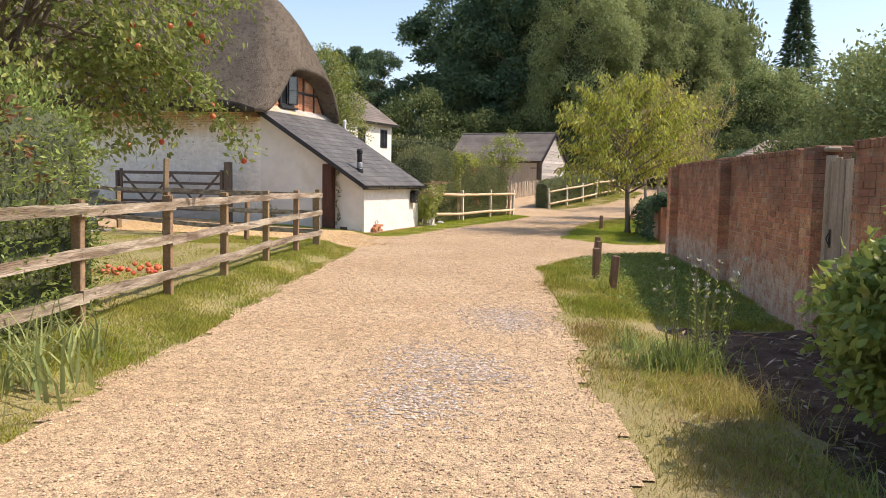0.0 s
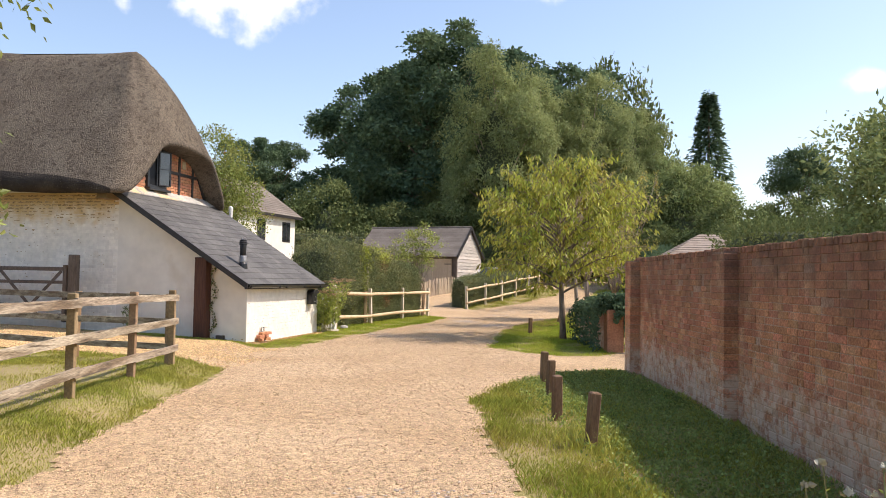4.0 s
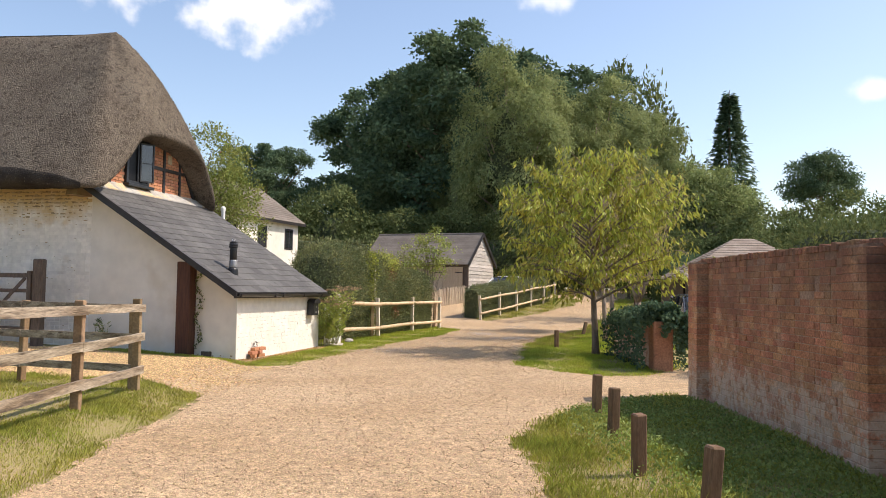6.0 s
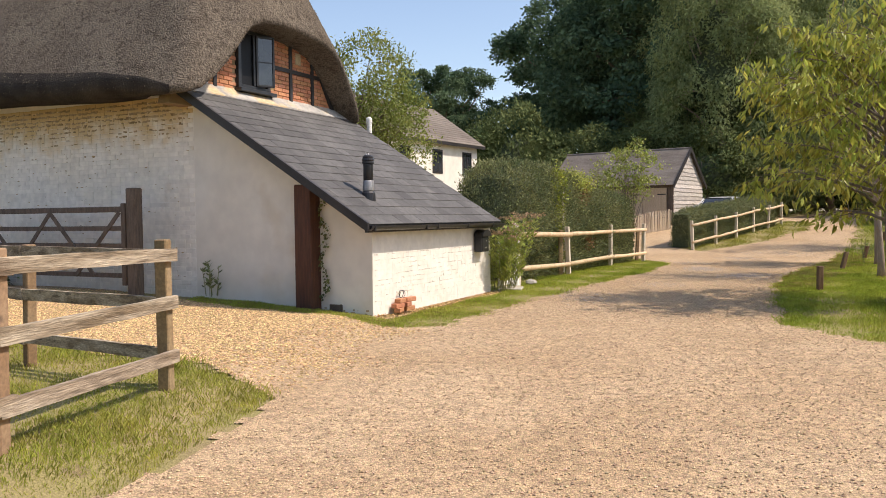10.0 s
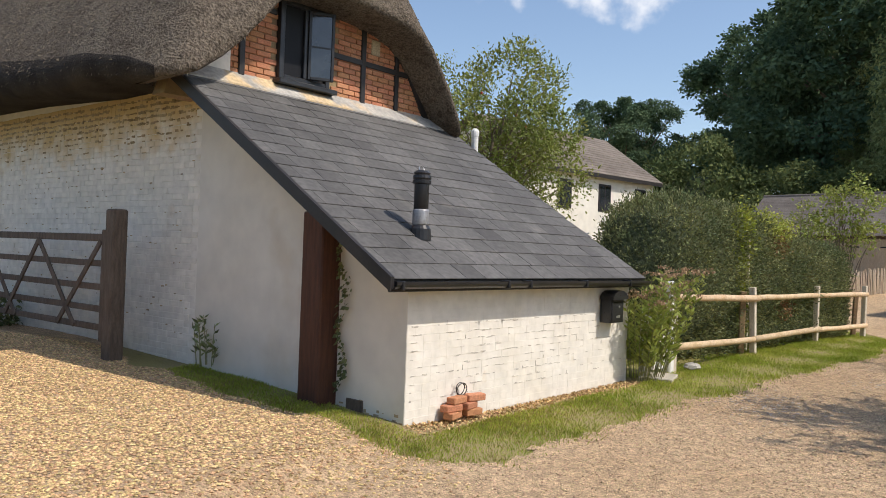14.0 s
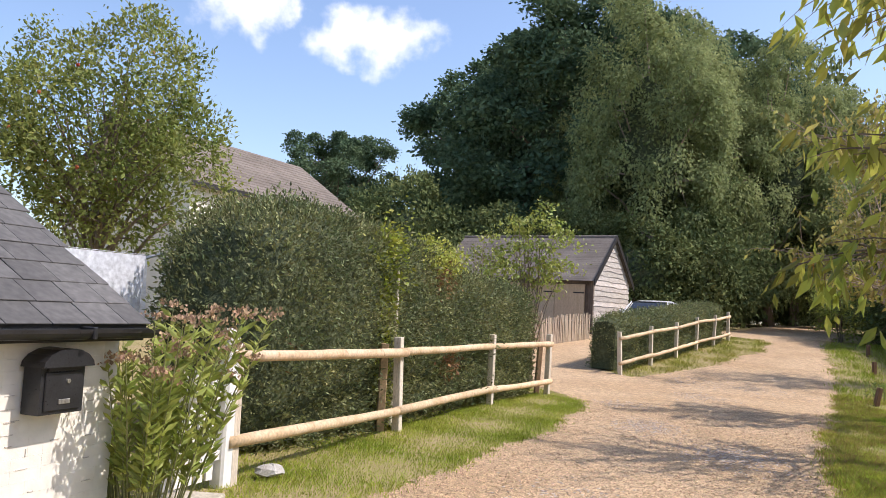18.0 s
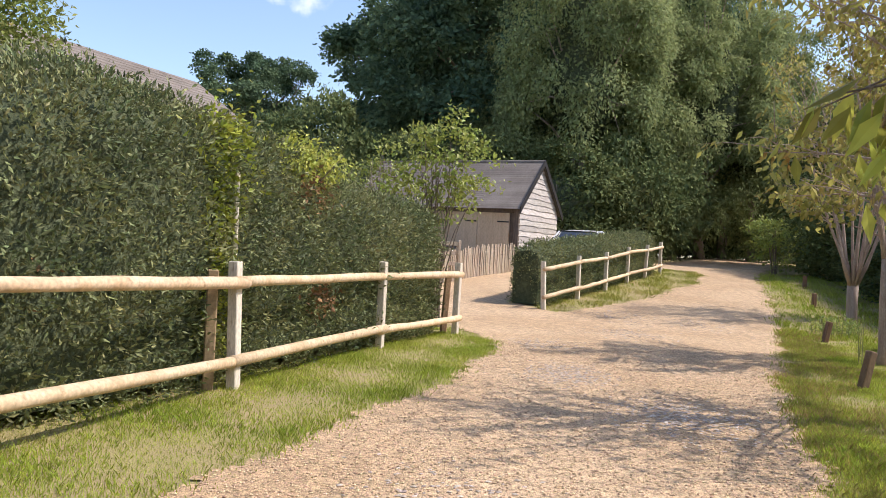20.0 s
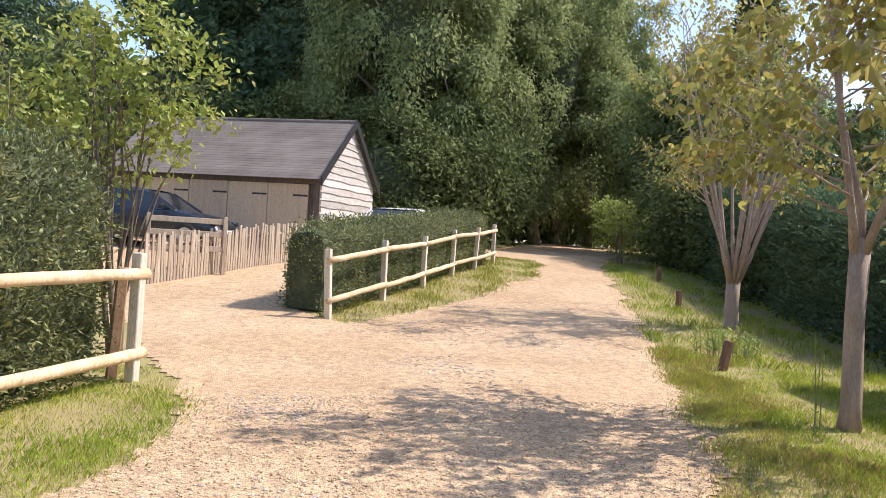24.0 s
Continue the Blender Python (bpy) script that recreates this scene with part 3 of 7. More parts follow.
p1, q1 = lane_patch(-13, 19.1, -8, 44, 0.08)
p2, q2 = lane_patch(-13, 32, 43.9, 90, 0.25)
p2[:, 2] += 0.004
single("gravel_lane", np_mesh("gravel_lane", np.vstack([p1, p2]), np.vstack([q1, q2 + len(p1)]), GRAVEL, True), None, "tan shingle lane with greyer worn patches", "lane", "structure")


def scatter(rng, x0, x1, y0, y1, per):
    n = int(abs(x1 - x0) * abs(y1 - y0) * per)
    return rng.uniform(x0, x1, n), rng.uniform(y0, y1, n)


def loose_stones(rng, boxes, name, label, material=None, spots=(), big=1.0, fade=None, flat=1.0):
    """Loose pebbles that lie on the lane."""
    xs, ys = [], []
    for b in boxes:
        x, y = scatter(rng, *b)
        k = on_lane(x, y)
        if fade:
            k &= rng.random(len(x)) < fade(x, y)
        xs.append(x[k]), ys.append(y[k])
    for cx, cy, r, k in spots:
        xs.append(rng.normal(cx, r, k)), ys.append(rng.normal(cy, r * 1.5, k))
    x, y = np.concatenate(xs), np.concatenate(ys)
    n = len(x)
    octa = np.array([(1, 0, 0), (0, 1, 0), (-1, 0, 0), (0, -1, 0), (0, 0, 0.45), (0, 0, -0.5)], float)
    s = rng.uniform(0.006, 0.013, n) * big
    a = rng.uniform(0, 6.28, n)
    ca, sa = np.cos(a), np.sin(a)
    st = rng.uniform(0.6, 1.0, (n, 1))
    px = octa[None, :, 0] * s[:, None]
    py = octa[None, :, 1] * s[:, None] * st
    v = np.stack([x[:, None] + px * ca[:, None] - py * sa[:, None], y[:, None] + px * sa[:, None] + py * ca[:, None], (ground_z(x, y) + 0.016)[:, None] + octa[None, :, 2] * s[:, None] * flat], -1)
    tri = np.array([(0, 1, 4), (1, 2, 4), (2, 3, 4), (3, 0, 4), (1, 0, 5), (2, 1, 5)])
    f = (np.arange(n) * 6)[:, None, None] + tri[None]
    single(name, np_mesh(name, v.reshape(-1, 3), f.reshape(-1, 3), material or STONE), None, label, "gravel", "stuff")


rng = np.random.default_rng(5)
loose_stones(rng, [(-2, 2, 3, 10, 380), (-2, 3.4, 10, 17, 300), (-1.4, 4, 17, 22, 300), (-1.4, 5, 22, 30, 520), (1, 8, 30, 36, 380)], "gravel_stones", "loose tan and buff pebbles on the lane", big=1.2)

loose_stones(rng, [(-9, -1.0, 17.0, 23, 1500)], "drive_stones", "coarse orange-tan pebbles on the cottage drive", DRIVE_STONE, (), 1.8, lambda x, y: 1 - smooth01(x + 0.25 * np.sin(y * 3), -3.4, -1.2))
loose_stones(rng, [], "grey_stones", "darker grey stones in worn patches of the lane", GREY_STONE, [(0.46, 6.2, 0.26, 620), (0.42, 4.95, 0.24, 560), (0.95, 5.85, 0.2, 300), (1.15, 8.5, 0.27, 620), (1.3, 8.0, 0.17, 200), (4.38, 30.3, 0.3, 700), (3.7, 32.5, 0.28, 520), (6.25, 40.6, 0.4, 260), (5.76, 37.7, 0.35, 260), (7.7, 39.6, 0.4, 200), (3.87, 35.6, 0.3, 200), (0.7, 25.0, 0.35, 260), (2.2, 27.6, 0.3, 160)], 2.1, None, 0.62)


# ---- grass ----
def grass(name, label, material, boxes, rng, keep_off=None, only=None):
    """Blades in boxes of (x0, x1, y0, y1, per square metre, shortest, longest)."""
    P, H = [], []
    for x0, x1, y0, y1, per, h0, h1 in boxes:
        x, y = scatter(rng, x0, x1, y0, y1, per)
        thin = (np.sin(x * 3.1 + y) * np.sin(y * 2.3 - x * 1.7) + 1) / 2
        k = ~on_lane(x + rng.normal(0, 0.10, len(x)), y + rng.normal(0, 0.10, len(x))) & (rng.random(len(x)) < 0.45 + 0.55 * thin)
        if keep_off is not None:
            k &= ~keep_off(x, y)
        if only is not None:
            k &= only(x, y)
        x, y = x[k], y[k]
        P.append(np.stack([x, y, ground_z(x, y) - 0.005], -1))
        H.append(rng.uniform(h0, h1, len(x)) * (0.6 + 0.8 * thin[k]))
    p, h = np.concatenate(P), np.concatenate(H)
    n = len(p)
    a = rng.uniform(0, 6.28, n)
    lean = rng.uniform(0.05, 0.75, n) * h
    d = np.stack([np.cos(a), np.sin(a), np.zeros(n)], -1)
    s = np.stack([-np.sin(a), np.cos(a), np.zeros(n)], -1) * (0.0022 + 0.008 * h)[:, None]
    mid = p + d * (lean * 0.35)[:, None] + np.array([0, 0, 1.0]) * (h * 0.6)[:, None]
    tip = p + d * lean[:, None] + np.array([0, 0, 1.0]) * (h * 0.95)[:, None]
    v = np.stack([p - s, p + s, mid + s * 0.7, tip, mid - s * 0.7], 1).reshape(-1, 3)
    b = np.arange(n) * 5
    me = bpy.data.meshes.new(name)
    me.from_pydata(v, [], np.stack([b, b + 1, b + 2, b + 3, b + 4], -1).tolist())
    me.materials.append(material)
    return single(name, me, None, label, "grass", "stuff")


def house_area(x, y):
    return inside([(-2.1, 21.6), (-0.8, 26.2), (-9, 29), (-10, 24.2)], x, y) | inside([(-1.6, 27.6), (2.4, 36.9), (0.6, 37.6), (-3, 28.5)], x, y)


G = np.random.default_rng(11)
grass("verge_grass", "uneven green verge grass beside the lane and the fence", GRASS, [(-2.95, -1.8, 1, 9, 7500, 0.02, 0.055), (-2.95, -1.8, 9, 17.2, 4200, 0.02, 0.055), (-6, -2.4, 16, 18.3, 1500, 0.03, 0.07)], G)
grass("lawn", "mown lawn, dry in places, behind the rail fence", LAWN, [(-9, -2.9, 6, 18.5, 950, 0.018, 0.045)], G)
grass("right_verge_grass", "rough grass at the foot of the brick wall", GRASS, [(1.9, 4.9, 8.6, 17.4, 3000, 0.025, 0.085), (2.2, 3.1, 2, 8.6, 900, 0.015, 0.05), (2.5, 3.1, 1.5, 4.6, 1800, 0.02, 0.05)], G, lambda x, y: (y < 8.4) & (x > 2.85 + 0.08 * np.sin(y * 2) + 0.55 * smooth01(y, 6.6, 8.4)))
grass("dry_verge_grass", "dry yellow grass along the edge of the lane", DRY, [(1.6, 2.6, 2, 16.5, 2600, 0.012, 0.045), (1.9, 3.0, 3.5, 8, 1300, 0.02, 0.06)], G)
grass("house_verge_grass", "green grass strip along the cottage and the hedge", FRESH, [(-5.5, 3.4, 20.8, 24, 3800, 0.026, 0.046), (-2.4, 3.4, 24, 37.4, 3000, 0.018, 0.055)], G, house_area, lambda x, y: y < 38)
grass("house_dry_grass", "dry grass among the green by the cottage wall", DRY, [(-5.5, 0.5, 20.8, 24.5, 1500, 0.026, 0.046)], G, house_area)
grass("island_grass", "grass island under the cherry tree", FRESH, [(3.2, 7, 19.6, 30, 2600, 0.02, 0.065)], G, None, lambda x, y: x < 3.2 + (y - 16) * 0.6)
grass("far_verge_grass", "sunlit grass with dry edges under the young trees", FRESH, [(4.0, 12.5, 26, 38, 2600, 0.02, 0.07), (7, 16, 38, 52, 400, 0.05, 0.13)], G, None, lambda x, y: x > 3.9 + (y - 26.5) * 0.34)
grass("far_dry_grass", "dry grass on the edge of the lane", DRY, [(4.0, 10.5, 26, 40, 2600, 0.02, 0.075)], G, lambda x, y: (x - 4.6) > (y - 28) * 0.42 + 0.75 + 0.3 * np.sin(y * 2.3) + 0.2 * np.sin(y * 5.1), lambda x, y: x > 3.9 + (y - 26.5) * 0.34)
grass("drive_verge_grass", "mown grass along the rail fence by the drive", GRASS, [(4.4, 12, 40.8, 53, 650, 0.04, 0.1)], G, lambda x, y: x < 4.5 + (y - 41.5) * 0.56, lambda x, y: x < 7.0 + (y - 41.5) * 0.56)


# ---- plants ----
def crown_points(rng, n, radii, shell=0.5, lumps=9, low=-1.0, sharp=5):
    d = rng.normal(size=(n * 2, 3))
    d /= np.linalg.norm(d, axis=1, keepdims=True)
    d = d[d[:, 2] > low][:n]
    L = rng.normal(size=(lumps, 3))
    L /= np.linalg.norm(L, axis=1, keepdims=True)
    amp = rng.uniform(0.15, 0.5, lumps)
    bump = np.minimum(0.74 + (np.maximum(0, d @ L.T) ** sharp * amp).sum(1), 1.12)
    r = (shell + (1 - shell) * rng.random(len(d)) ** 0.6) * bump
    return d * r[:, None] * np.array(radii)


CROWNS = {}


def plant(name, m, label, category, rng, height, radii, clumps, per, spread, size, aspect, leaf_material, bark, trunk_r, limbs=14, stems=1, fork=0.3, droop=0.4, shell=0.5, low=-1.0, lean=(0, 0), group="", flat=0.6, crown_at=None, fold=0.25, lumps=9, sharp=5, core=0.0, fan=4, rounded=False, boughs=False):
    """A tree or a shrub: trunk and limbs that reach into a crown of leaf clumps, or of rounded leafy boughs."""
    ob = thing(name, m, label, category, group)
    top = crown_at if crown_at is not None else height - radii[2]
    c = np.array([lean[0], lean[1], top])
    pts = crown_points(rng, clumps, radii, shell, lumps, low, sharp) + c
    CROWNS[ob.name] = pts
    g = Geo()
    for s in range(stems):
        off = Vector((0, 0, 0)) if stems == 1 else Vector((rng.normal(0, trunk_r * 1.6), rng.normal(0, trunk_r * 1.6), 0))
        tip = Vector(c) + off * fan + Vector((rng.normal(0, 0.2), rng.normal(0, 0.2), radii[2] * 0.45))
        base = off + Vector((0, 0, -0.1))
        mid = [base.lerp(tip, k) + Vector((math.sin(k * 7 + s) * 0.05, math.cos(k * 5 + s) * 0.05, 0)) * height * 0.15 for k in (0.0, 0.08, 0.25, 0.5, 0.75, 1.0)]
        rad = [trunk_r * 1.35, trunk_r, trunk_r * 0.85, trunk_r * 0.6, trunk_r * 0.35, trunk_r * 0.08]
        g.tube(mid, rad, 9)
        for i in range(limbs // stems):
            k = fork + (0.95 - fork) * rng.random()
            a = base.lerp(tip, k)
            b = Vector(pts[rng.integers(len(pts))])
            h = a.lerp(b, 0.5) + Vector((0, 0, 0.12 * (b - a).length))
            r0 = trunk_r * (1 - k) * 0.55 + trunk_r * 0.06
            g.tube([a, a.lerp(h, 0.5) + Vector((0, 0, 0.02)), h, h.lerp(b, 0.6), b], [r0, r0 * 0.8, r0 * 0.55, r0 * 0.35, r0 * 0.12], 5, False)
    part("trunk", g, bark, ob, smooth=True)
    pos = np.repeat(pts, per, 0) + rng.normal(size=(len(pts) * per, 3)) * np.array([spread, spread, spread * flat])
    off = pos - np.repeat(pts, per, 0)
    out = off / (np.linalg.norm(off, axis=1, keepdims=True) + 1e-6) + 0.9 * (pos - c) / (np.linalg.norm(pos - c, axis=1, keepdims=True) + 1e-6) + np.array([0, 0, 0.5])
    way = rng.normal(size=pos.shape) * 0.7 + (pos - c) / np.linalg.norm(pos - c, axis=1, keepdims=True) * 0.5 + np.array([0, 0, -droop])
    if boughs:
        d = rng.normal(size=pos.shape) + 0.55 * (np.repeat(pts, per, 0) - c) / (np.linalg.norm(np.repeat(pts, per, 0) - c, axis=1, keepdims=True) + 1e-6) + np.array([0, 0, 0.45])
        d /= np.linalg.norm(d, axis=1, keepdims=True)
        lump = 1 + 0.28 * np.sin(d[:, :1] * 7 + pos[:, :1]) * np.sin(d[:, 1:2] * 8 + pos[:, 1:2]) + 0.16 * np.sin(d[:, 2:] * 17 + d[:, :1] * 15)
        wide = np.repeat(rng.uniform(0.65, 1.3, len(pts)), per)[:, None]
        pos = np.repeat(pts, per, 0) + d * spread * wide * lump * (0.6 + 0.55 * rng.random((len(pos), 1)) ** 0.75) * np.array([1, 1, flat])
        out = d * 1.3 + np.array([0, 0, 0.35])
        way = rng.normal(size=pos.shape) * 0.6 + d * 0.6 + np.array([0, 0, -droop])
    if core:
        # closed filler core, its dark colour standing for shade among the leaves
        ico = bmesh.new()
        bmesh.ops.create_icosphere(ico, subdivisions=3, radius=1.0)
        d = np.array([tuple(v.co) for v in ico.verts])
        f = [tuple(v.index for v in q.verts) for q in ico.faces]
        ico.free()
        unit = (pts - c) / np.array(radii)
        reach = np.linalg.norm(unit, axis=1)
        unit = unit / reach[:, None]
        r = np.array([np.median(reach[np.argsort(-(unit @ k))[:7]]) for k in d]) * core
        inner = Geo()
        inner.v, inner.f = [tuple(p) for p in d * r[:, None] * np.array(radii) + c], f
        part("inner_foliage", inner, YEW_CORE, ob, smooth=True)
        k = rng.integers(len(d), size=clumps * 32)
        q = d[k] + rng.normal(size=(len(k), 3)) * 0.07
        deep = q * (r[k] * rng.uniform(1.0, 1.16, len(k)))[:, None] * np.array(radii) + c
        part("inner_leaf_layer", leaf_mesh("inner_leaf_layer", deep, rng.normal(size=deep.shape) + np.array([0, 0, -0.3]), size * 1.15, aspect, leaf_material, rng, fold, q), None, ob)["kind"] = "stuff"
    part("crown", leaf_mesh("crown", pos, way, size, aspect, leaf_material, rng, fold, out, rounded), None, ob)
    return ob


def hedge(name, label, rng, path, material, per, leaf, m=None, rough=0.06, kinds=()):
    """A clipped hedge along (x, y, half width, height): a core coloured dark as inner shade, and a coat of short
    sprigs.
    """
    ob = thing(name, Matrix.Identity(4), label, "hedge")
    prof = [(-0.96, 0.0), (-1.0, 0.25), (-1.0, 0.6), (-0.97, 0.86), (-0.8, 0.97), (-0.4, 1.0), (0, 1.01), (0.4, 1.0), (0.8, 0.97), (0.97, 0.86), (1.0, 0.6), (1.0, 0.25), (0.96, 0.0)]
    P = np.array(path, float)
    t = np.linspace(0, len(P) - 1, 24)
    P = np.stack([np.interp(t, np.arange(len(P)), P[:, i]) for i in range(4)], -1)
    rows = []
    for i, (x, y, w, h) in enumerate(P):
        d = P[min(i + 1, 23), :2] - P[max(i - 1, 0), :2]
        d /= np.linalg.norm(d)
        nrm = np.array([d[1], -d[0]])
        b = gz(x, y)
        rows.append([(x + nrm[0] * a * w, y + nrm[1] * a * w, b + k * h - 0.03) for a, k in prof])
    R = np.array(rows)
    g = Geo()
    ctr = R.mean(1, keepdims=True)
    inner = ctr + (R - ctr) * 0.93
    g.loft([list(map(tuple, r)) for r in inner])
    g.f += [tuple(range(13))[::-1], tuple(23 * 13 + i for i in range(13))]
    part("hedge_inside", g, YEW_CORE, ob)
    A, B, C, D = R[:-1, :-1], R[:-1, 1:], R[1:, 1:], R[1:, :-1]
    tri = np.concatenate([np.stack([A, B, C], -2).reshape(-1, 3, 3), np.stack([A, C, D], -2).reshape(-1, 3, 3)])
    for e, s in ((0, 1), (23, -1)):
        m_ = R[e].mean(0)
        tri = np.concatenate([tri, np.stack([np.stack([R[e, i], R[e, i + 1], m_]) for i in range(12)])])
    nr = np.cross(tri[:, 1] - tri[:, 0], tri[:, 2] - tri[:, 0])
    area = np.linalg.norm(nr, axis=1) / 2
    n = int(area.sum() * per)
    pick = rng.choice(len(tri), n, p=area / area.sum())
    u, v = rng.random((2, n, 1))
    k = (u + v) > 1
    u, v = np.where(k, 1 - u, u), np.where(k, 1 - v, v)
    pos = tri[pick, 0] * (1 - u - v) + tri[pick, 1] * u + tri[pick, 2] * v
    nn = nr[pick] / (2 * area[pick, None] + 1e-9)
    mid_ = R.mean((0, 1))
    out = pos - ctr[:, 0][np.clip(np.searchsorted(P[:, 1] if P[-1, 1] > P[0, 1] else -P[:, 1], pos[:, 1] if P[-1, 1] > P[0, 1] else -pos[:, 1]), 0, 23)]
    nn = np.where((nn * out).sum(1, keepdims=True) < 0, -nn, nn)
    lump = np.sin(pos[:, :1] * 5.1 + pos[:, 2:] * 4) * np.sin(pos[:, 1:2] * 4.3 + pos[:, 2:] * 3.1)
    spray = np.sin(pos[:, :1] * 23 + pos[:, 2:] * 9) * np.sin(pos[:, 1:2] * 21 - pos[:, 2:] * 7) * np.sin(pos[:, 2:] * 27 + pos[:, :1] * 5)
    pos = pos + nn * (rng.normal(-0.01, rough, (n, 1)) + lump * rough * 0.8 + spray * rough * 3.0)
    way = nn * 0.8 + rng.normal(size=(n, 3)) * 0.6 + np.array([0, 0, 0.25])
    if kinds:
        key = np.sin(pos[:, 0] * 1.1 + pos[:, 1] * 0.9) + 0.6 * np.sin(pos[:, 1] * 2.7 + pos[:, 2] * 2.2) + rng.normal(0, 0.2, n)
        extra, lo = kinds
        k = key > lo
        part("sprig_layer", leaf_mesh("sprig_layer", pos[k], way[k], leaf * 1.2, 0.55, extra, rng), None, ob)
        pos, way = pos[~k], way[~k]
    part("foliage", leaf_mesh("foliage", pos, way, leaf, 0.38, material, rng), None, ob)
    return ob


# ---- the thatched cottage ----
HOUSE = pose(-2.30, 21.355, 0.0, 0, 0, 73.77)
cottage = thing("thatched_cottage", HOUSE, "white thatched cottage with a slate lean-to on its end", "house")
SLOPE = 2.2 / 3.45


def roof_z(v):
    return 1.41 + v * SLOPE


g = Geo()
W, E_, TOPV = 0.40, 0.15, 3.5
g.prism([(E_ + 0.013, -0.3), (TOPV, -0.3), (TOPV, roof_z(TOPV) - 0.1), (E_ + 0.013, roof_z(E_) - 0.1)], 0.3, Matrix(((0, 1, 0, W), (1, 0, 0, 0), (0, 0, 1, 0), (0, 0, 0, 1))))
part("lean_to_wall", g, WHITE, cottage, "smooth whitewashed end wall of the lean-to")
g = Geo().box(W + 0.3, E_ + 0.012, -0.3, 4.75, E_ + 0.3, 1.45)
g.box(4.45, E_ + 0.3, -0.3, 4.75, TOPV, 1.45)
east = part("lean_to_side_wall", g, WHITE, cottage, "whitewashed brick side wall by the lane")
g = Geo().box(W, TOPV, -0.3, W + 0.35, 27.3, 4.0).box(W + 0.35, 26.95, -0.3, 4.5, 27.3, 4.0).box(4.15, TOPV + 0.3, -0.3, 4.5, 26.95, 3.85)
part("long_wall", g, WHITE_BRICK, cottage, "uneven whitewashed brick wall")
def ochre_streaks():
    """Whitewashed brick that turns ochre in uneven streaks towards the top."""
    m = mat("ochre_streaked_brick", (0.79, 0.745, 0.65), (0.84, 0.80, 0.72), big=1.2, fine=9, c=(0.70, 0.62, 0.50), spots=3, spot_at=0.66, rough=0.92, bump=0.6, dist=0.014, grain=0.1, vary=0.06, own="island")
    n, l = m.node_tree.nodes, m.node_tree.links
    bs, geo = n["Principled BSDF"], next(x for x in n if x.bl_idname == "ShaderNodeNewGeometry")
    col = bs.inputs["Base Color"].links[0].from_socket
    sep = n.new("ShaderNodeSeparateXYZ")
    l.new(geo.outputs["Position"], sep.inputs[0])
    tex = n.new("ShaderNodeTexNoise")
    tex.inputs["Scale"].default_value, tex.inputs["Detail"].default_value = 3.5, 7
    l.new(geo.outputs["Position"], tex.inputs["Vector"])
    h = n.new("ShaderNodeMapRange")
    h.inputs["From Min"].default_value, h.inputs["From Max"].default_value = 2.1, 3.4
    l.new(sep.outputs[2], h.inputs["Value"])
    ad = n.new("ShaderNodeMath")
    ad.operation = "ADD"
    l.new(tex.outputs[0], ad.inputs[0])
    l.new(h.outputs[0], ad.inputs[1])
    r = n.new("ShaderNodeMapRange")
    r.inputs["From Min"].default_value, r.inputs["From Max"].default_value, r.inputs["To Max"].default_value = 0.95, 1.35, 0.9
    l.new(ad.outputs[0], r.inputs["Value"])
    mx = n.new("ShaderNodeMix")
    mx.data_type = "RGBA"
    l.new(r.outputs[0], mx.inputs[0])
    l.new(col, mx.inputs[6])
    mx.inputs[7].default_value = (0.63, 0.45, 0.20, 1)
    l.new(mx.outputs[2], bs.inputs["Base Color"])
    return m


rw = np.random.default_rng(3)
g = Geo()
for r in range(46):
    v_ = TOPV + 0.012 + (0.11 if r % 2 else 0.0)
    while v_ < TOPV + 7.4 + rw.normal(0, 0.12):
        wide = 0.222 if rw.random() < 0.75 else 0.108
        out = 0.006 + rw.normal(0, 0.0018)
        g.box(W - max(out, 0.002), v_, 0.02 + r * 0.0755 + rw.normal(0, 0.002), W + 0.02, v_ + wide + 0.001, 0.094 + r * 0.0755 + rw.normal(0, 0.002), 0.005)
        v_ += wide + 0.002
part("painted_brick_face", g, ochre_streaks(), cottage, "uneven whitewashed bricks with ochre streaks towards the top")["kind"] = "stuff"
g = Geo()
for i in range(1150):
    high = rw.random() < 0.8
    v_ = TOPV + 0.05 + rw.random() * 7.2
    z_ = 3.42 - abs(rw.normal(0, 0.24)) if high else rw.uniform(0.5, 3.2)
    z_ = 0.019 + round(z_ / 0.0755) * 0.0755 + rw.normal(0, 0.008)
    a = rw.uniform(0.02, 0.10) if high else rw.uniform(0.012, 0.05)
    b = rw.uniform(0.005, 0.016) if high else rw.uniform(0.004, 0.009)
    g.box(W - 0.0115, v_, z_ - b, W + 0.01, v_ + a, z_ + b, 0.002)
part("stained_band", g, OCHRE, cottage, "flaking ochre-stained limewash in the brick joints")["kind"] = "stuff"

painted = [geo_mesh("brick", Geo().box(0, 0, 0, w + 0.0002, 0.05, 0.0752, 0.0011), WHITE_BRICK) for w in (0.228, 0.113)]
rp = np.random.default_rng(13)
for r in range(18):
    u_, k = W + 0.004, r % 2
    while u_ < 4.72:
        j = 1 if (k + r) % 3 == 0 else 0
        if u_ + (0.228, 0.113)[j] < 4.77:
            part("brick", painted[j], None, east, m=pose(u_, E_ + 0.0085 + (rp.normal(0, 0.0026) if rp.random() < 0.03 else rp.normal(0, 0.0002)), 0.02 + r * 0.0755, rp.normal(0, 0.7), 0, rp.normal(0, 0.12)))
        u_ += (0.228, 0.113)[j]
        k += 1

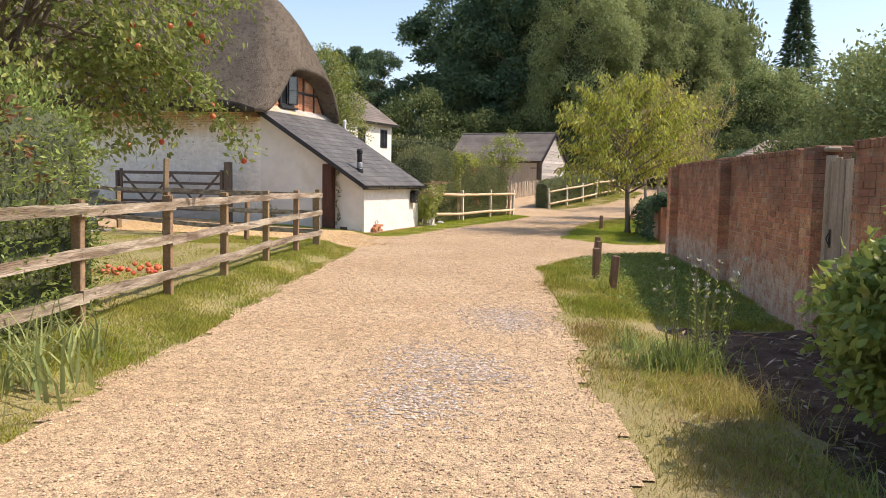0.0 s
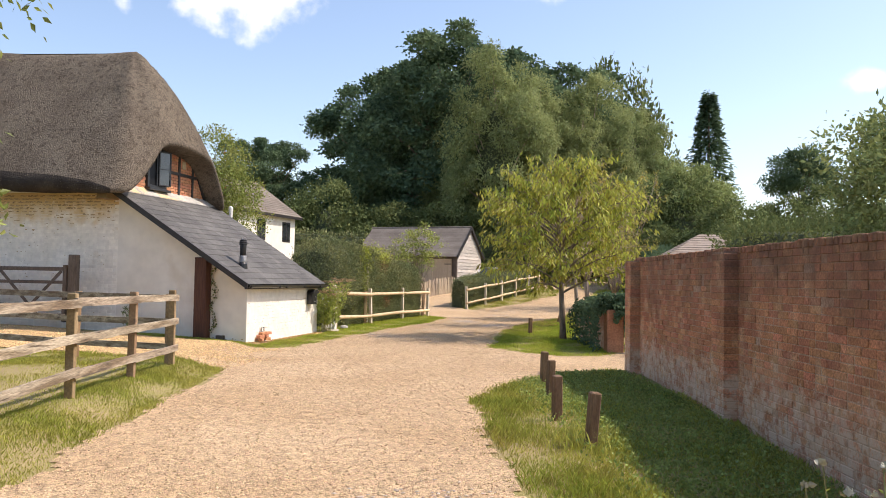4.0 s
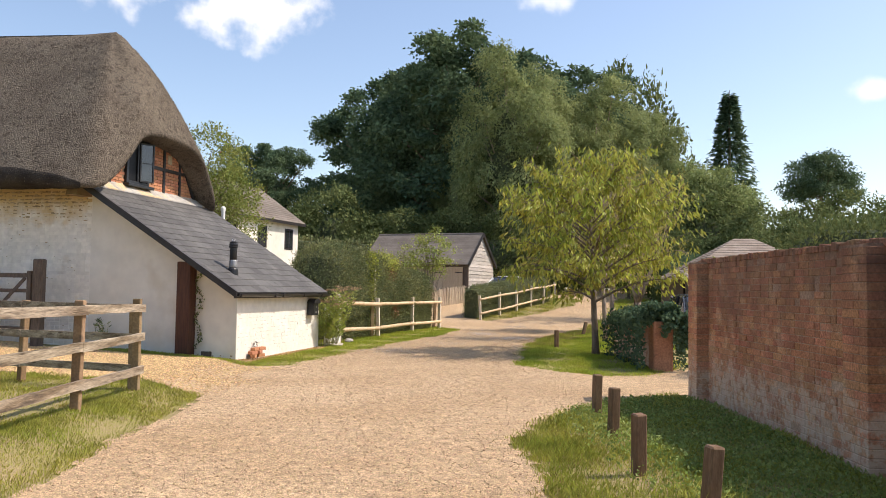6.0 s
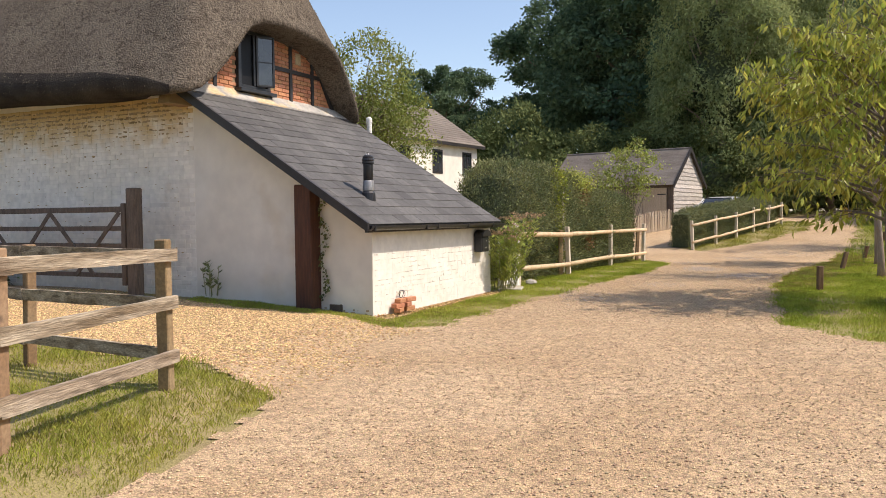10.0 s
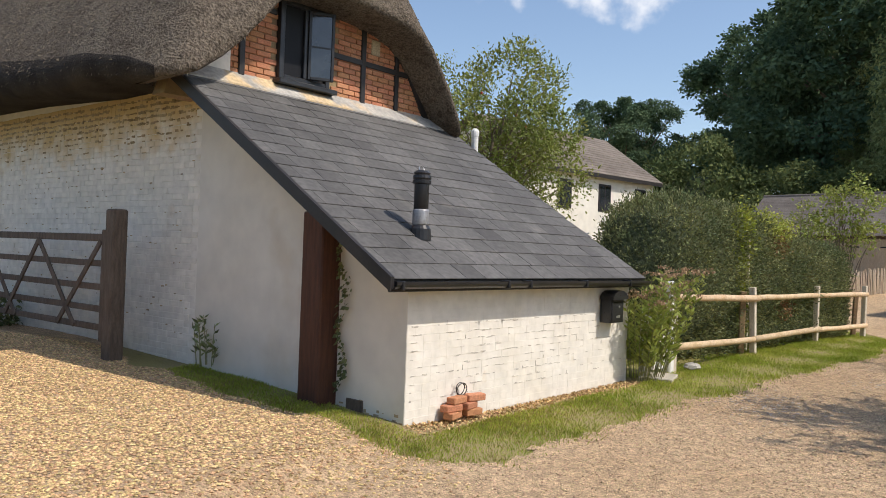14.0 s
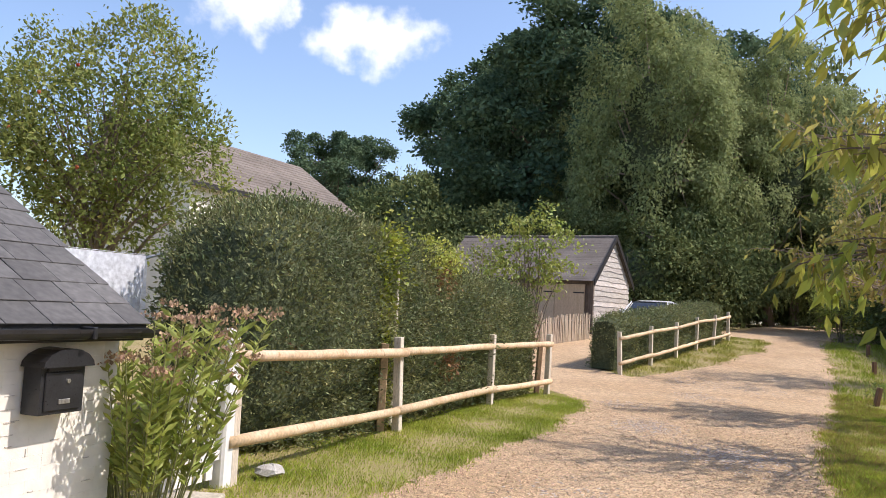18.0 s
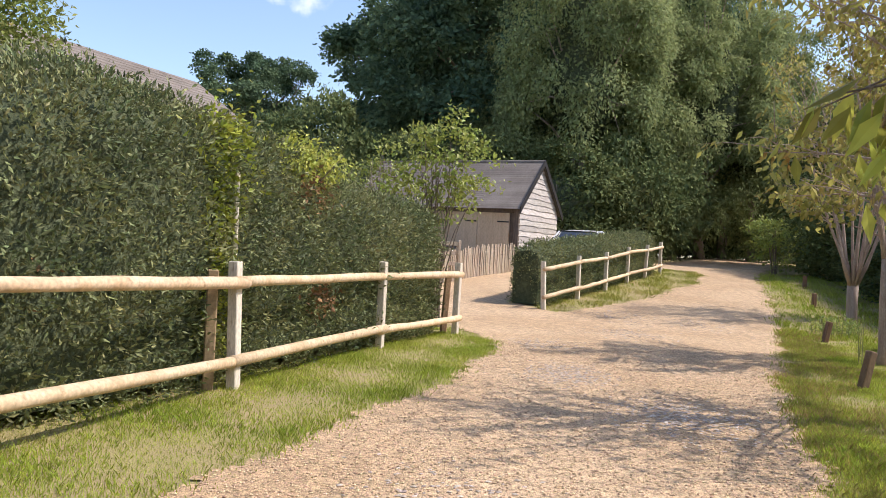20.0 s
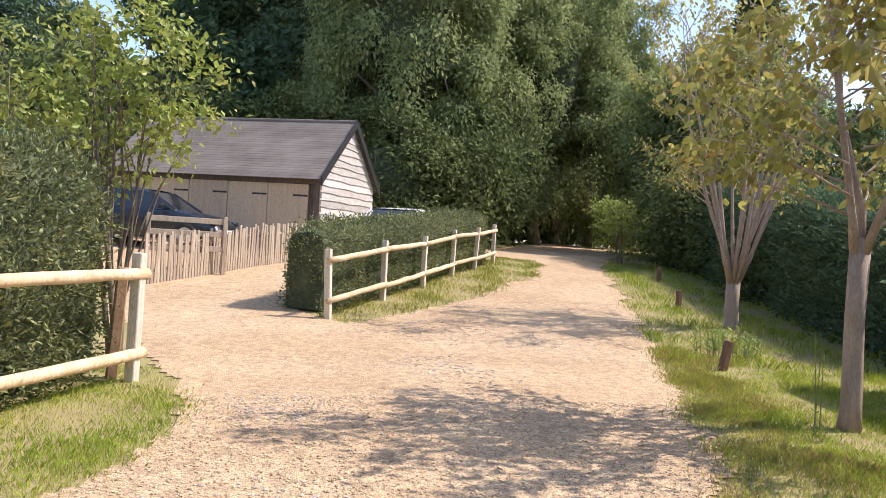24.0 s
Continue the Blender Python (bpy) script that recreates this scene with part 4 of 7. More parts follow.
flake = Geo()
for i in range(260):
    u_, r = min(max(rp.normal(2.1, 1.1), W + 0.06), 4.5), int(rp.integers(3, 13))
    a = rp.uniform(0.02, 0.09)
    z_ = 0.02 + r * 0.0755 + rp.normal(0, 0.004)
    tall = rp.random() < 0.04
    flake.box(u_, E_ + 0.0035, z_, u_ + (0.006 if tall else a), E_ + 0.02, z_ + (rp.uniform(0.03, 0.07) if tall else rp.uniform(0.003, 0.009)), 0.0015)
part("flaked_paint", flake, mat("bare_flake", (0.50, 0.46, 0.40), (0.62, 0.57, 0.50), big=9, fine=60, rough=0.95, bump=0.3, dist=0.003), east, "grey flakes in the whitewash")["kind"] = "stuff"

foot = Geo()
for i in range(46):
    v_, z_ = rp.uniform(E_ + 0.02, 1.0), abs(rp.normal(0.03, 0.05))
    a = rp.uniform(0.02, 0.07)
    foot.box(W - rp.uniform(0.002, 0.008), v_, z_, W + 0.01, v_ + a, z_ + rp.uniform(0.006, 0.03), 0.003)
part("worn_plinth", foot, OCHRE, cottage, "flaked and stained foot of the end wall")["kind"] = "stuff"

# gable above the lean-to: brick panels between black timbers
g = Geo().prism([(-0.1, 3.3), (4.75, 3.3), (4.2, 4.4), (3.6, 5.1), (1.0, 5.1), (0.3, 4.4)], 0.25, Matrix.Translation((0, 3.52, 0)))
gable = part("gable_wall", g, MORTAR, cottage, "orange brick gable in a black timber frame")
brick_me = geo_mesh("brick", Geo().box(0, -0.014, 0, 0.215, 0.06, 0.063, 0.006), NEW_BRICK)
count = 0
for r in range(22):
    z_ = 3.62 + r * 0.074
    for k in range(20):
        u_ = 0.12 + k * 0.226 + (0.113 if r % 2 else 0)
        if u_ > 4.3 - max(0, z_ - 3.9) * 0.6 or u_ < 0.2 + max(0, z_ - 3.7) * 0.7 or (1.25 < u_ < 2.3 and z_ > 3.62):
            continue
        if count < 300:
            part("brick", brick_me, None, gable, m=pose(u_, 3.515, z_))
            count += 1
for name, a in (("post", (0.86, 3.475, 3.6, 0.95, 3.53, 4.7)), ("post", (2.92, 3.475, 3.55, 3.01, 3.53, 4.95)), ("post", (3.62, 3.475, 3.55, 3.70, 3.53, 4.7)), ("rail", (2.3, 3.478, 4.22, 3.9, 3.53, 4.30)), ("rail", (0.9, 3.478, 4.55, 1.42, 3.53, 4.62))):
    part(name, Geo().box(*a, 0.01), BLACK, gable)
g = Geo().box(-0.055, 0, 0, 0.055, 0.05, 1.35, 0.008)
part("brace", g, BLACK, gable, m=pose(4.42, 3.47, 3.55, 0, -33, 0))
part("vent", Geo().box(3.12, 3.49, 4.42, 3.30, 3.53, 4.64, 0.01), mat("buff_vent", (0.42, 0.33, 0.2), (0.5, 0.4, 0.26)), gable)
win = part("window", Geo().box(1.44, 3.49, 3.74, 2.30, 3.60, 4.80, 0.01), BLACK, cottage, "black casement window with one light ajar")
g = Geo()
for a in ((1.44, 3.44, 3.74, 1.52, 3.5, 4.8), (2.22, 3.44, 3.74, 2.30, 3.5, 4.8), (1.84, 3.44, 3.82, 1.90, 3.5, 4.72), (1.52, 3.44, 4.72, 2.22, 3.5, 4.8), (1.52, 3.44, 3.74, 2.22, 3.5, 3.82)):
    g.box(*a, 0.008)
part("window_frame", g, BLACK_PLASTIC, win)
# no glass here: a near-black sheet for the unlit room behind the opening
part("pane", Geo().box(1.52, 3.482, 3.82, 1.84, 3.488, 4.72), mat("dark_opening", (0.008, 0.009, 0.01), (0.012, 0.012, 0.014), rough=0.5, bump=0, spec=0.2), win)
part("sill", Geo().box(1.38, 3.34, 3.68, 2.36, 3.5, 3.745, 0.01), BLACK_PLASTIC, win)
sash = part("casement", Geo().box(0, -0.02, 0, 0.04, 0.02, 0.9, 0.006).box(0.31, -0.02, 0, 0.35, 0.02, 0.9, 0.006).box(0.04, -0.02, 0, 0.31, 0.02, 0.04, 0.006).box(0.04, -0.02, 0.86, 0.31, 0.02, 0.9, 0.006).box(0.04, -0.01, 0.43, 0.31, 0.01, 0.45), BLACK_PLASTIC, win, m=pose(1.9, 3.44, 3.82, 0, 0, -28))
part("pane", Geo().box(0.04, -0.003, 0.04, 0.31, 0.003, 0.86), GLASS, win, m=pose(1.9, 3.44, 3.82, 0, 0, -28))

# slate roof of the lean-to
RX = 4.80
tilt = math.degrees(math.atan(SLOPE))
g = Geo().add([(-0.02, -0.02, 1.38), (RX, -0.02, 1.38), (RX, 3.5, roof_z(3.5) - 0.03), (-0.02, 3.5, roof_z(3.5) - 0.03), (-0.02, -0.02, 1.31), (RX, -0.02, 1.31), (RX, 3.5, roof_z(3.5) - 0.1), (-0.02, 3.5, roof_z(3.5) - 0.1)],
              [(0, 1, 2, 3), (7, 6, 5, 4), (0, 4, 5, 1), (1, 5, 6, 2), (2, 6, 7, 3), (3, 7, 4, 0)])
slates = part("slate_roof", g, BLACK, cottage, "lean-to roof of grey slates")
rs = np.random.default_rng(8)
slate_me = [geo_mesh("slate", Geo().box(0.003, 0, 0, w - 0.003, 0.36, 0.011, 0.003), SLATE) for w in (0.33, 0.30, 0.36)]
L = 3.52 / math.cos(math.atan(SLOPE))
rows = 17
for r in range(rows):
    x, k = -0.03 - (0.16 if r % 2 else 0), 0
    while x < RX - 0.02:
        j = int(rs.integers(3))
        w = (0.33, 0.30, 0.36)[j]
        s = -0.05 + r * (L - 0.02) / rows
        x0 = max(x, -0.03)
        sc = min(x + w, RX + 0.02) - x0
        if sc > 0.06:
            mm = pose(x0, s * math.cos(math.atan(SLOPE)), 1.41 + s * math.sin(math.atan(SLOPE)) - 0.012, tilt - 2.2 + rs.normal(0, 0.25), 0, rs.normal(0, 0.25)) @ Matrix.Diagonal((sc / w, 1, 1, 1))
            part("slate", slate_me[j], None, slates, m=mm)
        x += w
# black barge board, fascia, gutter
g = Geo().add([(-0.07, -0.06, 1.265), (-0.07, 3.55, roof_z(3.55) - 0.15), (-0.07, 3.55, roof_z(3.55) + 0.0), (-0.07, -0.06, 1.395), (-0.025, -0.06, 1.265), (-0.025, 3.55, roof_z(3.55) - 0.15), (-0.025, 3.55, roof_z(3.55) + 0.0), (-0.025, -0.06, 1.395)],
              [(3, 2, 1, 0), (4, 5, 6, 7), (0, 1, 5, 4), (1, 2, 6, 5), (2, 3, 7, 6), (3, 0, 4, 7)])
part("barge_board", g, BLACK, cottage)
part("fascia", Geo().box(-0.02, -0.005, 1.26, RX, 0.02, 1.375, 0.004), BLACK, cottage)
gut = Geo()
rows_ = []
for k in range(9):
    a = math.pi * k / 8
    rows_.append([(-0.06, -0.075 - 0.058 * math.cos(a), 1.355 - 0.066 * math.sin(a)), (RX + 0.02, -0.075 - 0.058 * math.cos(a), 1.345 - 0.066 * math.sin(a))])
for k in range(8, -1, -1):
    a = math.pi * k / 8
    rows_.append([(-0.06, -0.075 - 0.05 * math.cos(a), 1.355 - 0.058 * math.sin(a)), (RX + 0.02, -0.075 - 0.05 * math.cos(a), 1.345 - 0.058 * math.sin(a))])
gut.loft(rows_)
gutter = part("gutter", gut, BLACK_PLASTIC, cottage)
for u_ in (0.0, 1.55, 1.95, 3.1, 4.2):
    part("bracket", Geo().box(u_, -0.14, 1.28, u_ + 0.035, -0.005, 1.36, 0.006), BLACK_PLASTIC, gutter)
part("flashing", Geo().add([(0.0, 3.53, 3.74), (4.6, 3.53, 3.74), (4.6, 3.3, roof_z(3.3) + 0.02), (0.0, 3.3, roof_z(3.3) + 0.02), (0.0, 3.53, 3.6), (4.6, 3.53, 3.6), (4.6, 3.3, roof_z(3.3) - 0.01), (0.0, 3.3, roof_z(3.3) - 0.01)], [(0, 3, 2, 1), (4, 5, 6, 7), (3, 7, 6, 2), (0, 4, 7, 3), (1, 2, 6, 5), (0, 1, 5, 4)]), LEAD, cottage, "pale lead and mortar flashing")
# brown timber post set in the end wall, vent brick
part("wall_post", Geo().box(W - 0.24, 1.06, 0.05, W + 0.1, 1.36, roof_z(1.06) - 0.12, 0.015), BROWN_TIMBER, cottage, "red-brown timber post in the white wall")
part("air_brick", Geo().box(W - 0.012, 0.68, 0.05, W + 0.02, 0.91, 0.19, 0.006), DARK_TIMBER, cottage, "dark air brick near the ground")
flue = part("flue", Geo().lathe([(0.075, -0.06), (0.075, 0.62), (0.068, 0.66)], 18), BLACK_PLASTIC, cottage, "black roof flue with a ribbed cap", m=pose(1.03, 0.60, roof_z(0.60)) @ Matrix.Diagonal((1, 1, 0.84, 1)), smooth=True)
part("cap", Geo().lathe([(0.07, 0.58), (0.095, 0.6), (0.095, 0.63), (0.085, 0.64), (0.095, 0.66), (0.09, 0.69), (0.078, 0.7), (0.086, 0.72), (0.06, 0.75)], 18), BLACK_PLASTIC, flue)
part("band", Geo().lathe([(0.079, 0.1), (0.083, 0.12), (0.083, 0.27), (0.079, 0.29)], 18), mat("dull_metal", (0.34, 0.34, 0.35), (0.42, 0.42, 0.42), rough=0.5, bump=0, metal=0.6), flue, "grey metal band with a worn label", smooth=True)
part("collar", Geo().lathe([(0.115, -0.08), (0.105, 0.06), (0.082, 0.1)], 18), BLACK_PLASTIC, flue)
part("wire_guard", Geo().tube([(-0.04, 0, 0.75), (-0.03, 0.02, 0.8), (0.0, 0.03, 0.8)], 0.004, 4).tube([(0.03, 0, 0.75), (0.04, 0.02, 0.8), (0.02, -0.03, 0.8)], 0.004, 4), STEEL, flue)
part("soil_pipe", Geo().lathe([(0.055, 0), (0.055, 0.42), (0.065, 0.42), (0.065, 0.5), (0.03, 0.54)], 14), mat("white_plastic", (0.75, 0.74, 0.7), (0.8, 0.79, 0.76), rough=0.5, bump=0), cottage, m=pose(4.98, 3.0, 3.05))

# thatch: a coat that sweeps round the ridge's two ends
RZ, RU = 7.5, 2.15
arch = [(-0.42, 4.6, 3.43), (-0.42, 3.7, 3.42), (-0.40, 3.2, 3.40), (-0.27, 2.93, 3.41), (-0.08, 2.86, 3.49), (0.20, 2.85, 3.70), (0.45, 2.84, 3.94), (0.70, 2.83, 4.22), (0.90, 2.83, 4.46), (1.10, 2.83, 4.66), (1.38, 2.83, 4.79), (1.75, 2.83, 4.83),
        (2.25, 2.83, 4.83), (2.75, 2.84, 4.80), (3.2, 2.85, 4.74), (3.52, 2.87, 4.64), (3.78, 2.9, 4.46), (4.02, 2.92, 4.22), (4.28, 2.95, 3.92), (4.52, 3.0, 3.64), (4.72, 3.1, 3.46), (4.88, 3.35, 3.42), (4.92, 4.6, 3.36)]
south = [(-0.42, v_, 3.42 + 0.02 * (v_ - 4) + 0.03 * math.sin(v_) + 0.024 * max(0.0, v_ - 9)) for v_ in np.linspace(25.0, 5.3, 19)]
north = [(4.92, v_, 3.34) for v_ in np.linspace(5.3, 25.0, 10)]
west = [(4.6, 26.8, 3.9), (4.0, 27.7, 4.0), (3.0, 27.9, 4.1), (2.0, 27.9, 4.1), (1.0, 27.8, 4.15), (0.2, 27.4, 4.2), (-0.3, 26.4, 4.22)]
eaves = south + arch + north + west
rows_, under = [], []
NSEG = 22
for i, (u_, v_, z_) in enumerate(eaves + eaves[:1]):
    e = Vector((u_, v_, z_))
    rv = min(max(v_, 4.45), 24.0)
    top = Vector((RU, rv, RZ + 0.045 * (rv - 4.5)))
    rise = 0.5 - 0.5 * math.cos(min(max((4.6 - v_) / 1.9, 0), 1) * math.pi)
    slim = rise * min(max((u_ - 3.0) / 1.0, 0), 1)
    flat_ = 1 - min(max((4.4 - v_) / 1.0, 0), 1) if u_ < 1 else 0.0
    row = []
    for k in range(NSEG):
        s = k / (NSEG - 1)
        p = top.lerp(e + Vector((0, 0, 0.42 - 0.28 * rise - 0.06 * slim - 0.04 * flat_)), s)
        out = (Vector((e.x, e.y, 0)) - Vector((top.x, top.y, 0))).normalized()
        bulge = (0.10 + 0.16 * rise - 0.06 * slim) * math.sin(math.pi * s) ** 0.9
        p += out * bulge * 0.75 + Vector((0, 0, 1)) * bulge * 0.55
        if s < 0.12:
            p.z -= (0.12 - s) ** 2 * 9
        nz = noise.noise(p * 1.3) * 0.05 + noise.noise(p * 5) * 0.018
        row.append(p + out * nz + Vector((0, 0, nz)))
    ctr = Vector((2.0, 3.9, 3.2)) if v_ < 3.3 else Vector((RU, v_, 3.4))
    inw = (ctr - e).normalized()
    tail = [e + out * 0.05 + Vector((0, 0, 0.22)), e + out * 0.02, e + inw * 0.10 + Vector((0, 0, -0.08)), e + inw * 0.30 + Vector((0, 0, -0.06)), e + inw * 0.42 + Vector((0, 0, 0.10))]
    if v_ < 4.0:
        flank = Vector((inw.x, 0, inw.z))
        lip = [e + out * 0.012 + Vector((0, 0, 0.06)), e, e + flank * 0.03 + Vector((0, 0.06, 0)), e + flank * 0.05 + Vector((0, 0.36, 0)), e + flank * 0.07 + Vector((0, 0.85, 0))]
        tail = [a.lerp(b, rise) for a, b in zip(tail, lip)]
    row += tail
    if flat_ > 0:
        side_ = Vector((-1, 0, 0))
        cut = [e + side_ * 0.12 + Vector((0, 0, 0.24)), e + side_ * 0.10 + Vector((0, 0, 0.13)), e + side_ * 0.03 + Vector((0, 0, 0.045)), e - side_ * 0.12 + Vector((0, 0, 0.0)), e - side_ * 0.85 + Vector((0, 0, 0.06))]
        row[-5:] = [a.lerp(b, flat_) for a, b in zip(row[-5:], cut)]
        for k in range(NSEG):
            row[k] = row[k] + side_ * 0.10 * flat_ * (k / (NSEG - 1)) ** 3
    # the band, dark for algae stain and eave shade, narrows to nothing where the eave turns up into the arch
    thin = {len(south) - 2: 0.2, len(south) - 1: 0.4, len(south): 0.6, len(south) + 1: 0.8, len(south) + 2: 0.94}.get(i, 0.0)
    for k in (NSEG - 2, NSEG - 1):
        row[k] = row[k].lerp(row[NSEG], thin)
    rows_.append(row)
thatch = part("thatch", Geo().loft([r[:NSEG - 1] for r in rows_]), THATCH, cottage, "grey-brown reed thatch swept over the gable window", smooth=True)
ns = len(south)
part("eave_edge", Geo().loft([r[NSEG - 2:] for r in rows_[:ns + 3]]), EAVE, thatch, "algae-black cut edge under the eaves, shade in its colour", smooth=True)
part("arch_edge", Geo().loft([r[NSEG - 2:] for r in rows_[ns + 2:]]), THATCH, thatch, "trimmed reed edge round the window", smooth=True)
# short reed ends over the coat
R = np.array([[tuple(p) for p in r[1:NSEG + 2]] for r in rows_])
A, B, C, D = R[:-1, :-1], R[:-1, 1:], R[1:, 1:], R[1:, :-1]
tri = np.concatenate([np.stack([A, B, C], -2).reshape(-1, 3, 3), np.stack([A, C, D], -2).reshape(-1, 3, 3)])
down = np.concatenate([(B - A).reshape(-1, 3), (C - D).reshape(-1, 3)])
nr = np.cross(tri[:, 1] - tri[:, 0], tri[:, 2] - tri[:, 0])
area = np.linalg.norm(nr, axis=1) / 2
near = tri.mean(1)
wgt = area * np.where((near[:, 0] < 0.2) & (near[:, 2] < 3.95 + 0.024 * np.maximum(0, near[:, 1] - 9)), 0.25, 1) * np.where(near[:, 0] > 3.2, 0.3, 1) * np.where(near[:, 1] > 9, 0.5, 1)
n = 120000
pick = rs.choice(len(tri), n, p=wgt / wgt.sum())
uu, vv = rs.random((2, n, 1))
k = (uu + vv) > 1
uu, vv = np.where(k, 1 - uu, uu), np.where(k, 1 - vv, vv)
pos = tri[pick, 0] * (1 - uu - vv) + tri[pick, 1] * uu + tri[pick, 2] * vv
nn = nr[pick] / (2 * area[pick, None] + 1e-9)
nn = np.where(((pos - np.array([2.15, 8, 3.0])) * nn * np.array([1, 0.3, 1])).sum(1, keepdims=True) < 0, -nn, nn)
dd = down[pick] / (np.linalg.norm(down[pick], axis=1, keepdims=True) + 1e-9)
pos = pos - nn * 0.012
part("reed_layer", leaf_mesh("reed_layer", pos, dd * 0.95 + nn * 0.34 + rs.normal(size=(n, 3)) * 0.2, 0.05, 0.2, STRAW, rs), None, thatch)["kind"] = "stuff"

# chimneys
def chimney(name, m, w, h, label, pot):
    ob = thing(name, m, label, "chimney")
    st = part("stack", Geo().box(-w + 0.012, -w + 0.012, -1.5, w - 0.012, w - 0.012, h), MORTAR, ob)
    long = geo_mesh("brick", Geo().box(0, 0, 0, w - 0.006, 0.05, 0.064, 0.005), NEW_BRICK)
    for r in range(int(h / 0.076) + 4):
        z_ = -0.3 + r * 0.076
        if z_ > h - 0.06:
            break
        for s in range(4):
            a = s * 90
            for j in (0, 1):
                part("brick", long, None, st, m=pose(0, 0, z_, 0, 0, a) @ pose(-w + j * w + (0.003 if r % 2 else 0.0), -w, 0))
    part("cap", Geo().box(-w - 0.04, -w - 0.04, h, w + 0.04, w + 0.04, h + 0.09, 0.012), NEW_BRICK, ob)
    if pot:
        part("chimney_pot", Geo().lathe([(0.17, h + 0.09), (0.15, h + 0.5), (0.18, h + 0.52), (0.18, h + 0.58), (0.13, h + 0.58)], 16), TERRACOTTA, ob, smooth=True)
        part("cowl", Geo().lathe([(0.12, h + 0.56), (0.12, h + 0.68), (0.2, h + 0.7), (0.2, h + 0.73), (0.05, h + 0.77)], 16), BLACK_PLASTIC, ob)
    return ob


chimney("brick_chimney", HOUSE @ pose(2.15, 14.0, 7.7), 0.36, 2.4, "orange brick chimney on the thatched ridge", False)
chimney("brick_chimney", HOUSE @ pose(2.45, 23.7, 7.5), 0.36, 3.2, "orange brick chimney with a terracotta pot", True)


# ---- rail fences ----
def rail_fence(name, label, pts, rails, post_size, rail_size, post_h, wood, rail_wood, side=0.0, round_rail=False, seed=1):
    """Posts at pts, with rails from post to post."""
    r_ = np.random.default_rng(seed)
    ob = thing(name, Matrix.Identity(4), label, "fence")
    a, b = post_size
    post_me = geo_mesh("post", Geo().box(-a / 2, -b / 2, -0.35, a / 2, b / 2, post_h, 0.008), wood)
    for i, p in enumerate(pts):
        q = pts[min(i + 1, len(pts) - 1)]
        o = pts[max(i - 1, 0)]
        yaw = math.degrees(math.atan2(q[1] - o[1], q[0] - o[0])) - 90
        part("post", post_me, None, ob, m=pose(p[0], p[1], gz(p[0], p[1]), r_.normal(0, 0.8), r_.normal(0, 0.8), yaw) @ Matrix.Diagonal((1, 1, p[2] if len(p) > 2 else 1, 1)))
    for i in range(len(pts) - 1):
        p, q = Vector(pts[i][:2]), Vector(pts[i + 1][:2])
        d = (q - p).normalized()
        nrm = Vector((d.y, -d.x)) * side
        for h in rails:
            A = Vector((p.x + nrm.x, p.y + nrm.y, gz(*p) + h + r_.normal(0, 0.012) + (pts[i][3] if len(pts[i]) > 3 else 0.0)))
            B = Vector((q.x + nrm.x, q.y + nrm.y, gz(*q) + h + r_.normal(0, 0.012)))
            ln = (B - A).length
            mm = Matrix.Translation(A) @ (B - A).to_track_quat("Y", "Z").to_matrix().to_4x4()
            g = Geo()
            if round_rail:
                g.tube([(r_.normal(0, 0.004), y, r_.normal(0, 0.004)) for y in np.linspace(-0.1, ln + 0.1, 7)], [rail_size * f for f in r_.uniform(0.92, 1.08, 7)], 10)
            else:
                rows = []
                t0, t1 = rail_size
                for y in np.linspace(-0.06, ln + 0.06, 9):
                    w, z = r_.normal(0, 0.002), r_.normal(0, 0.0025)
                    rows.append([(-t0 / 2 + w, y, -t1 / 2 + z), (t0 / 2 + w, y, -t1 / 2 + z), (t0 / 2 + w, y, t1 / 2 + z), (-t0 / 2 + w, y, t1 / 2 + z)])
                g.loft(rows, True)
                g.f += [(0, 1, 2, 3)[::-1], (32, 33, 34, 35)]
            part("rail", g, rail_wood, ob, m=mm, smooth=round_rail)
    return ob


rail_fence("lane_fence", "weathered three-rail timber fence beside the lane", [(-2.86, 0.7), (-2.86, 2.7), (-2.86, 4.7), (-2.84, 6.7), (-2.80, 8.75), (-2.76, 10.7), (-2.72, 12.8), (-2.66, 14.75), (-2.58, 16.47)], (0.28, 0.68, 1.08), (0.10, 0.085), (0.04, 0.10), 1.19, FENCE, OLD_RAIL, 0.065)
rail_fence("return_fence", "weathered rail fence turning off along the cottage drive", [(-2.66, 16.6), (-4.35, 17.2), (-6.6, 18.4)], (0.28, 0.68, 1.06), (0.09, 0.085), (0.04, 0.10), 1.12, FENCE, OLD_RAIL, -0.065, seed=4)
rail_fence("side_fence", "weathered rail fence across the garden with a tall end post", [(-6.72, 18.45, 1.62), (-8.7, 20.3), (-10.6, 21.9)], (0.3, 0.68, 1.04), (0.11, 0.09), (0.04, 0.10), 1.12, FENCE, OLD_RAIL, -0.065, seed=6)
rail_fence("hedge_fence", "pale two-rail pole fence in front of the hedge", [(-0.7, 27.25, 1.0, 0.10), (0.275, 30.73), (1.40, 34.2), (2.5, 36.62)], (0.27, 0.99), (0.10, 0.10), 0.055, 1.2, POST_WOOD, RAIL_WOOD, 0.03, True, seed=2)
rail_fence("drive_fence", "two-rail pole fence in front of the low hedge", [(4.62, 41.3), (5.75, 43.3), (6.85, 45.2), (7.9, 47.1), (8.85, 48.7), (9.8, 50.35)], (0.3, 0.93), (0.10, 0.09), 0.05, 1.1, POST_WOOD, RAIL_WOOD, 0.03, True, seed=3)
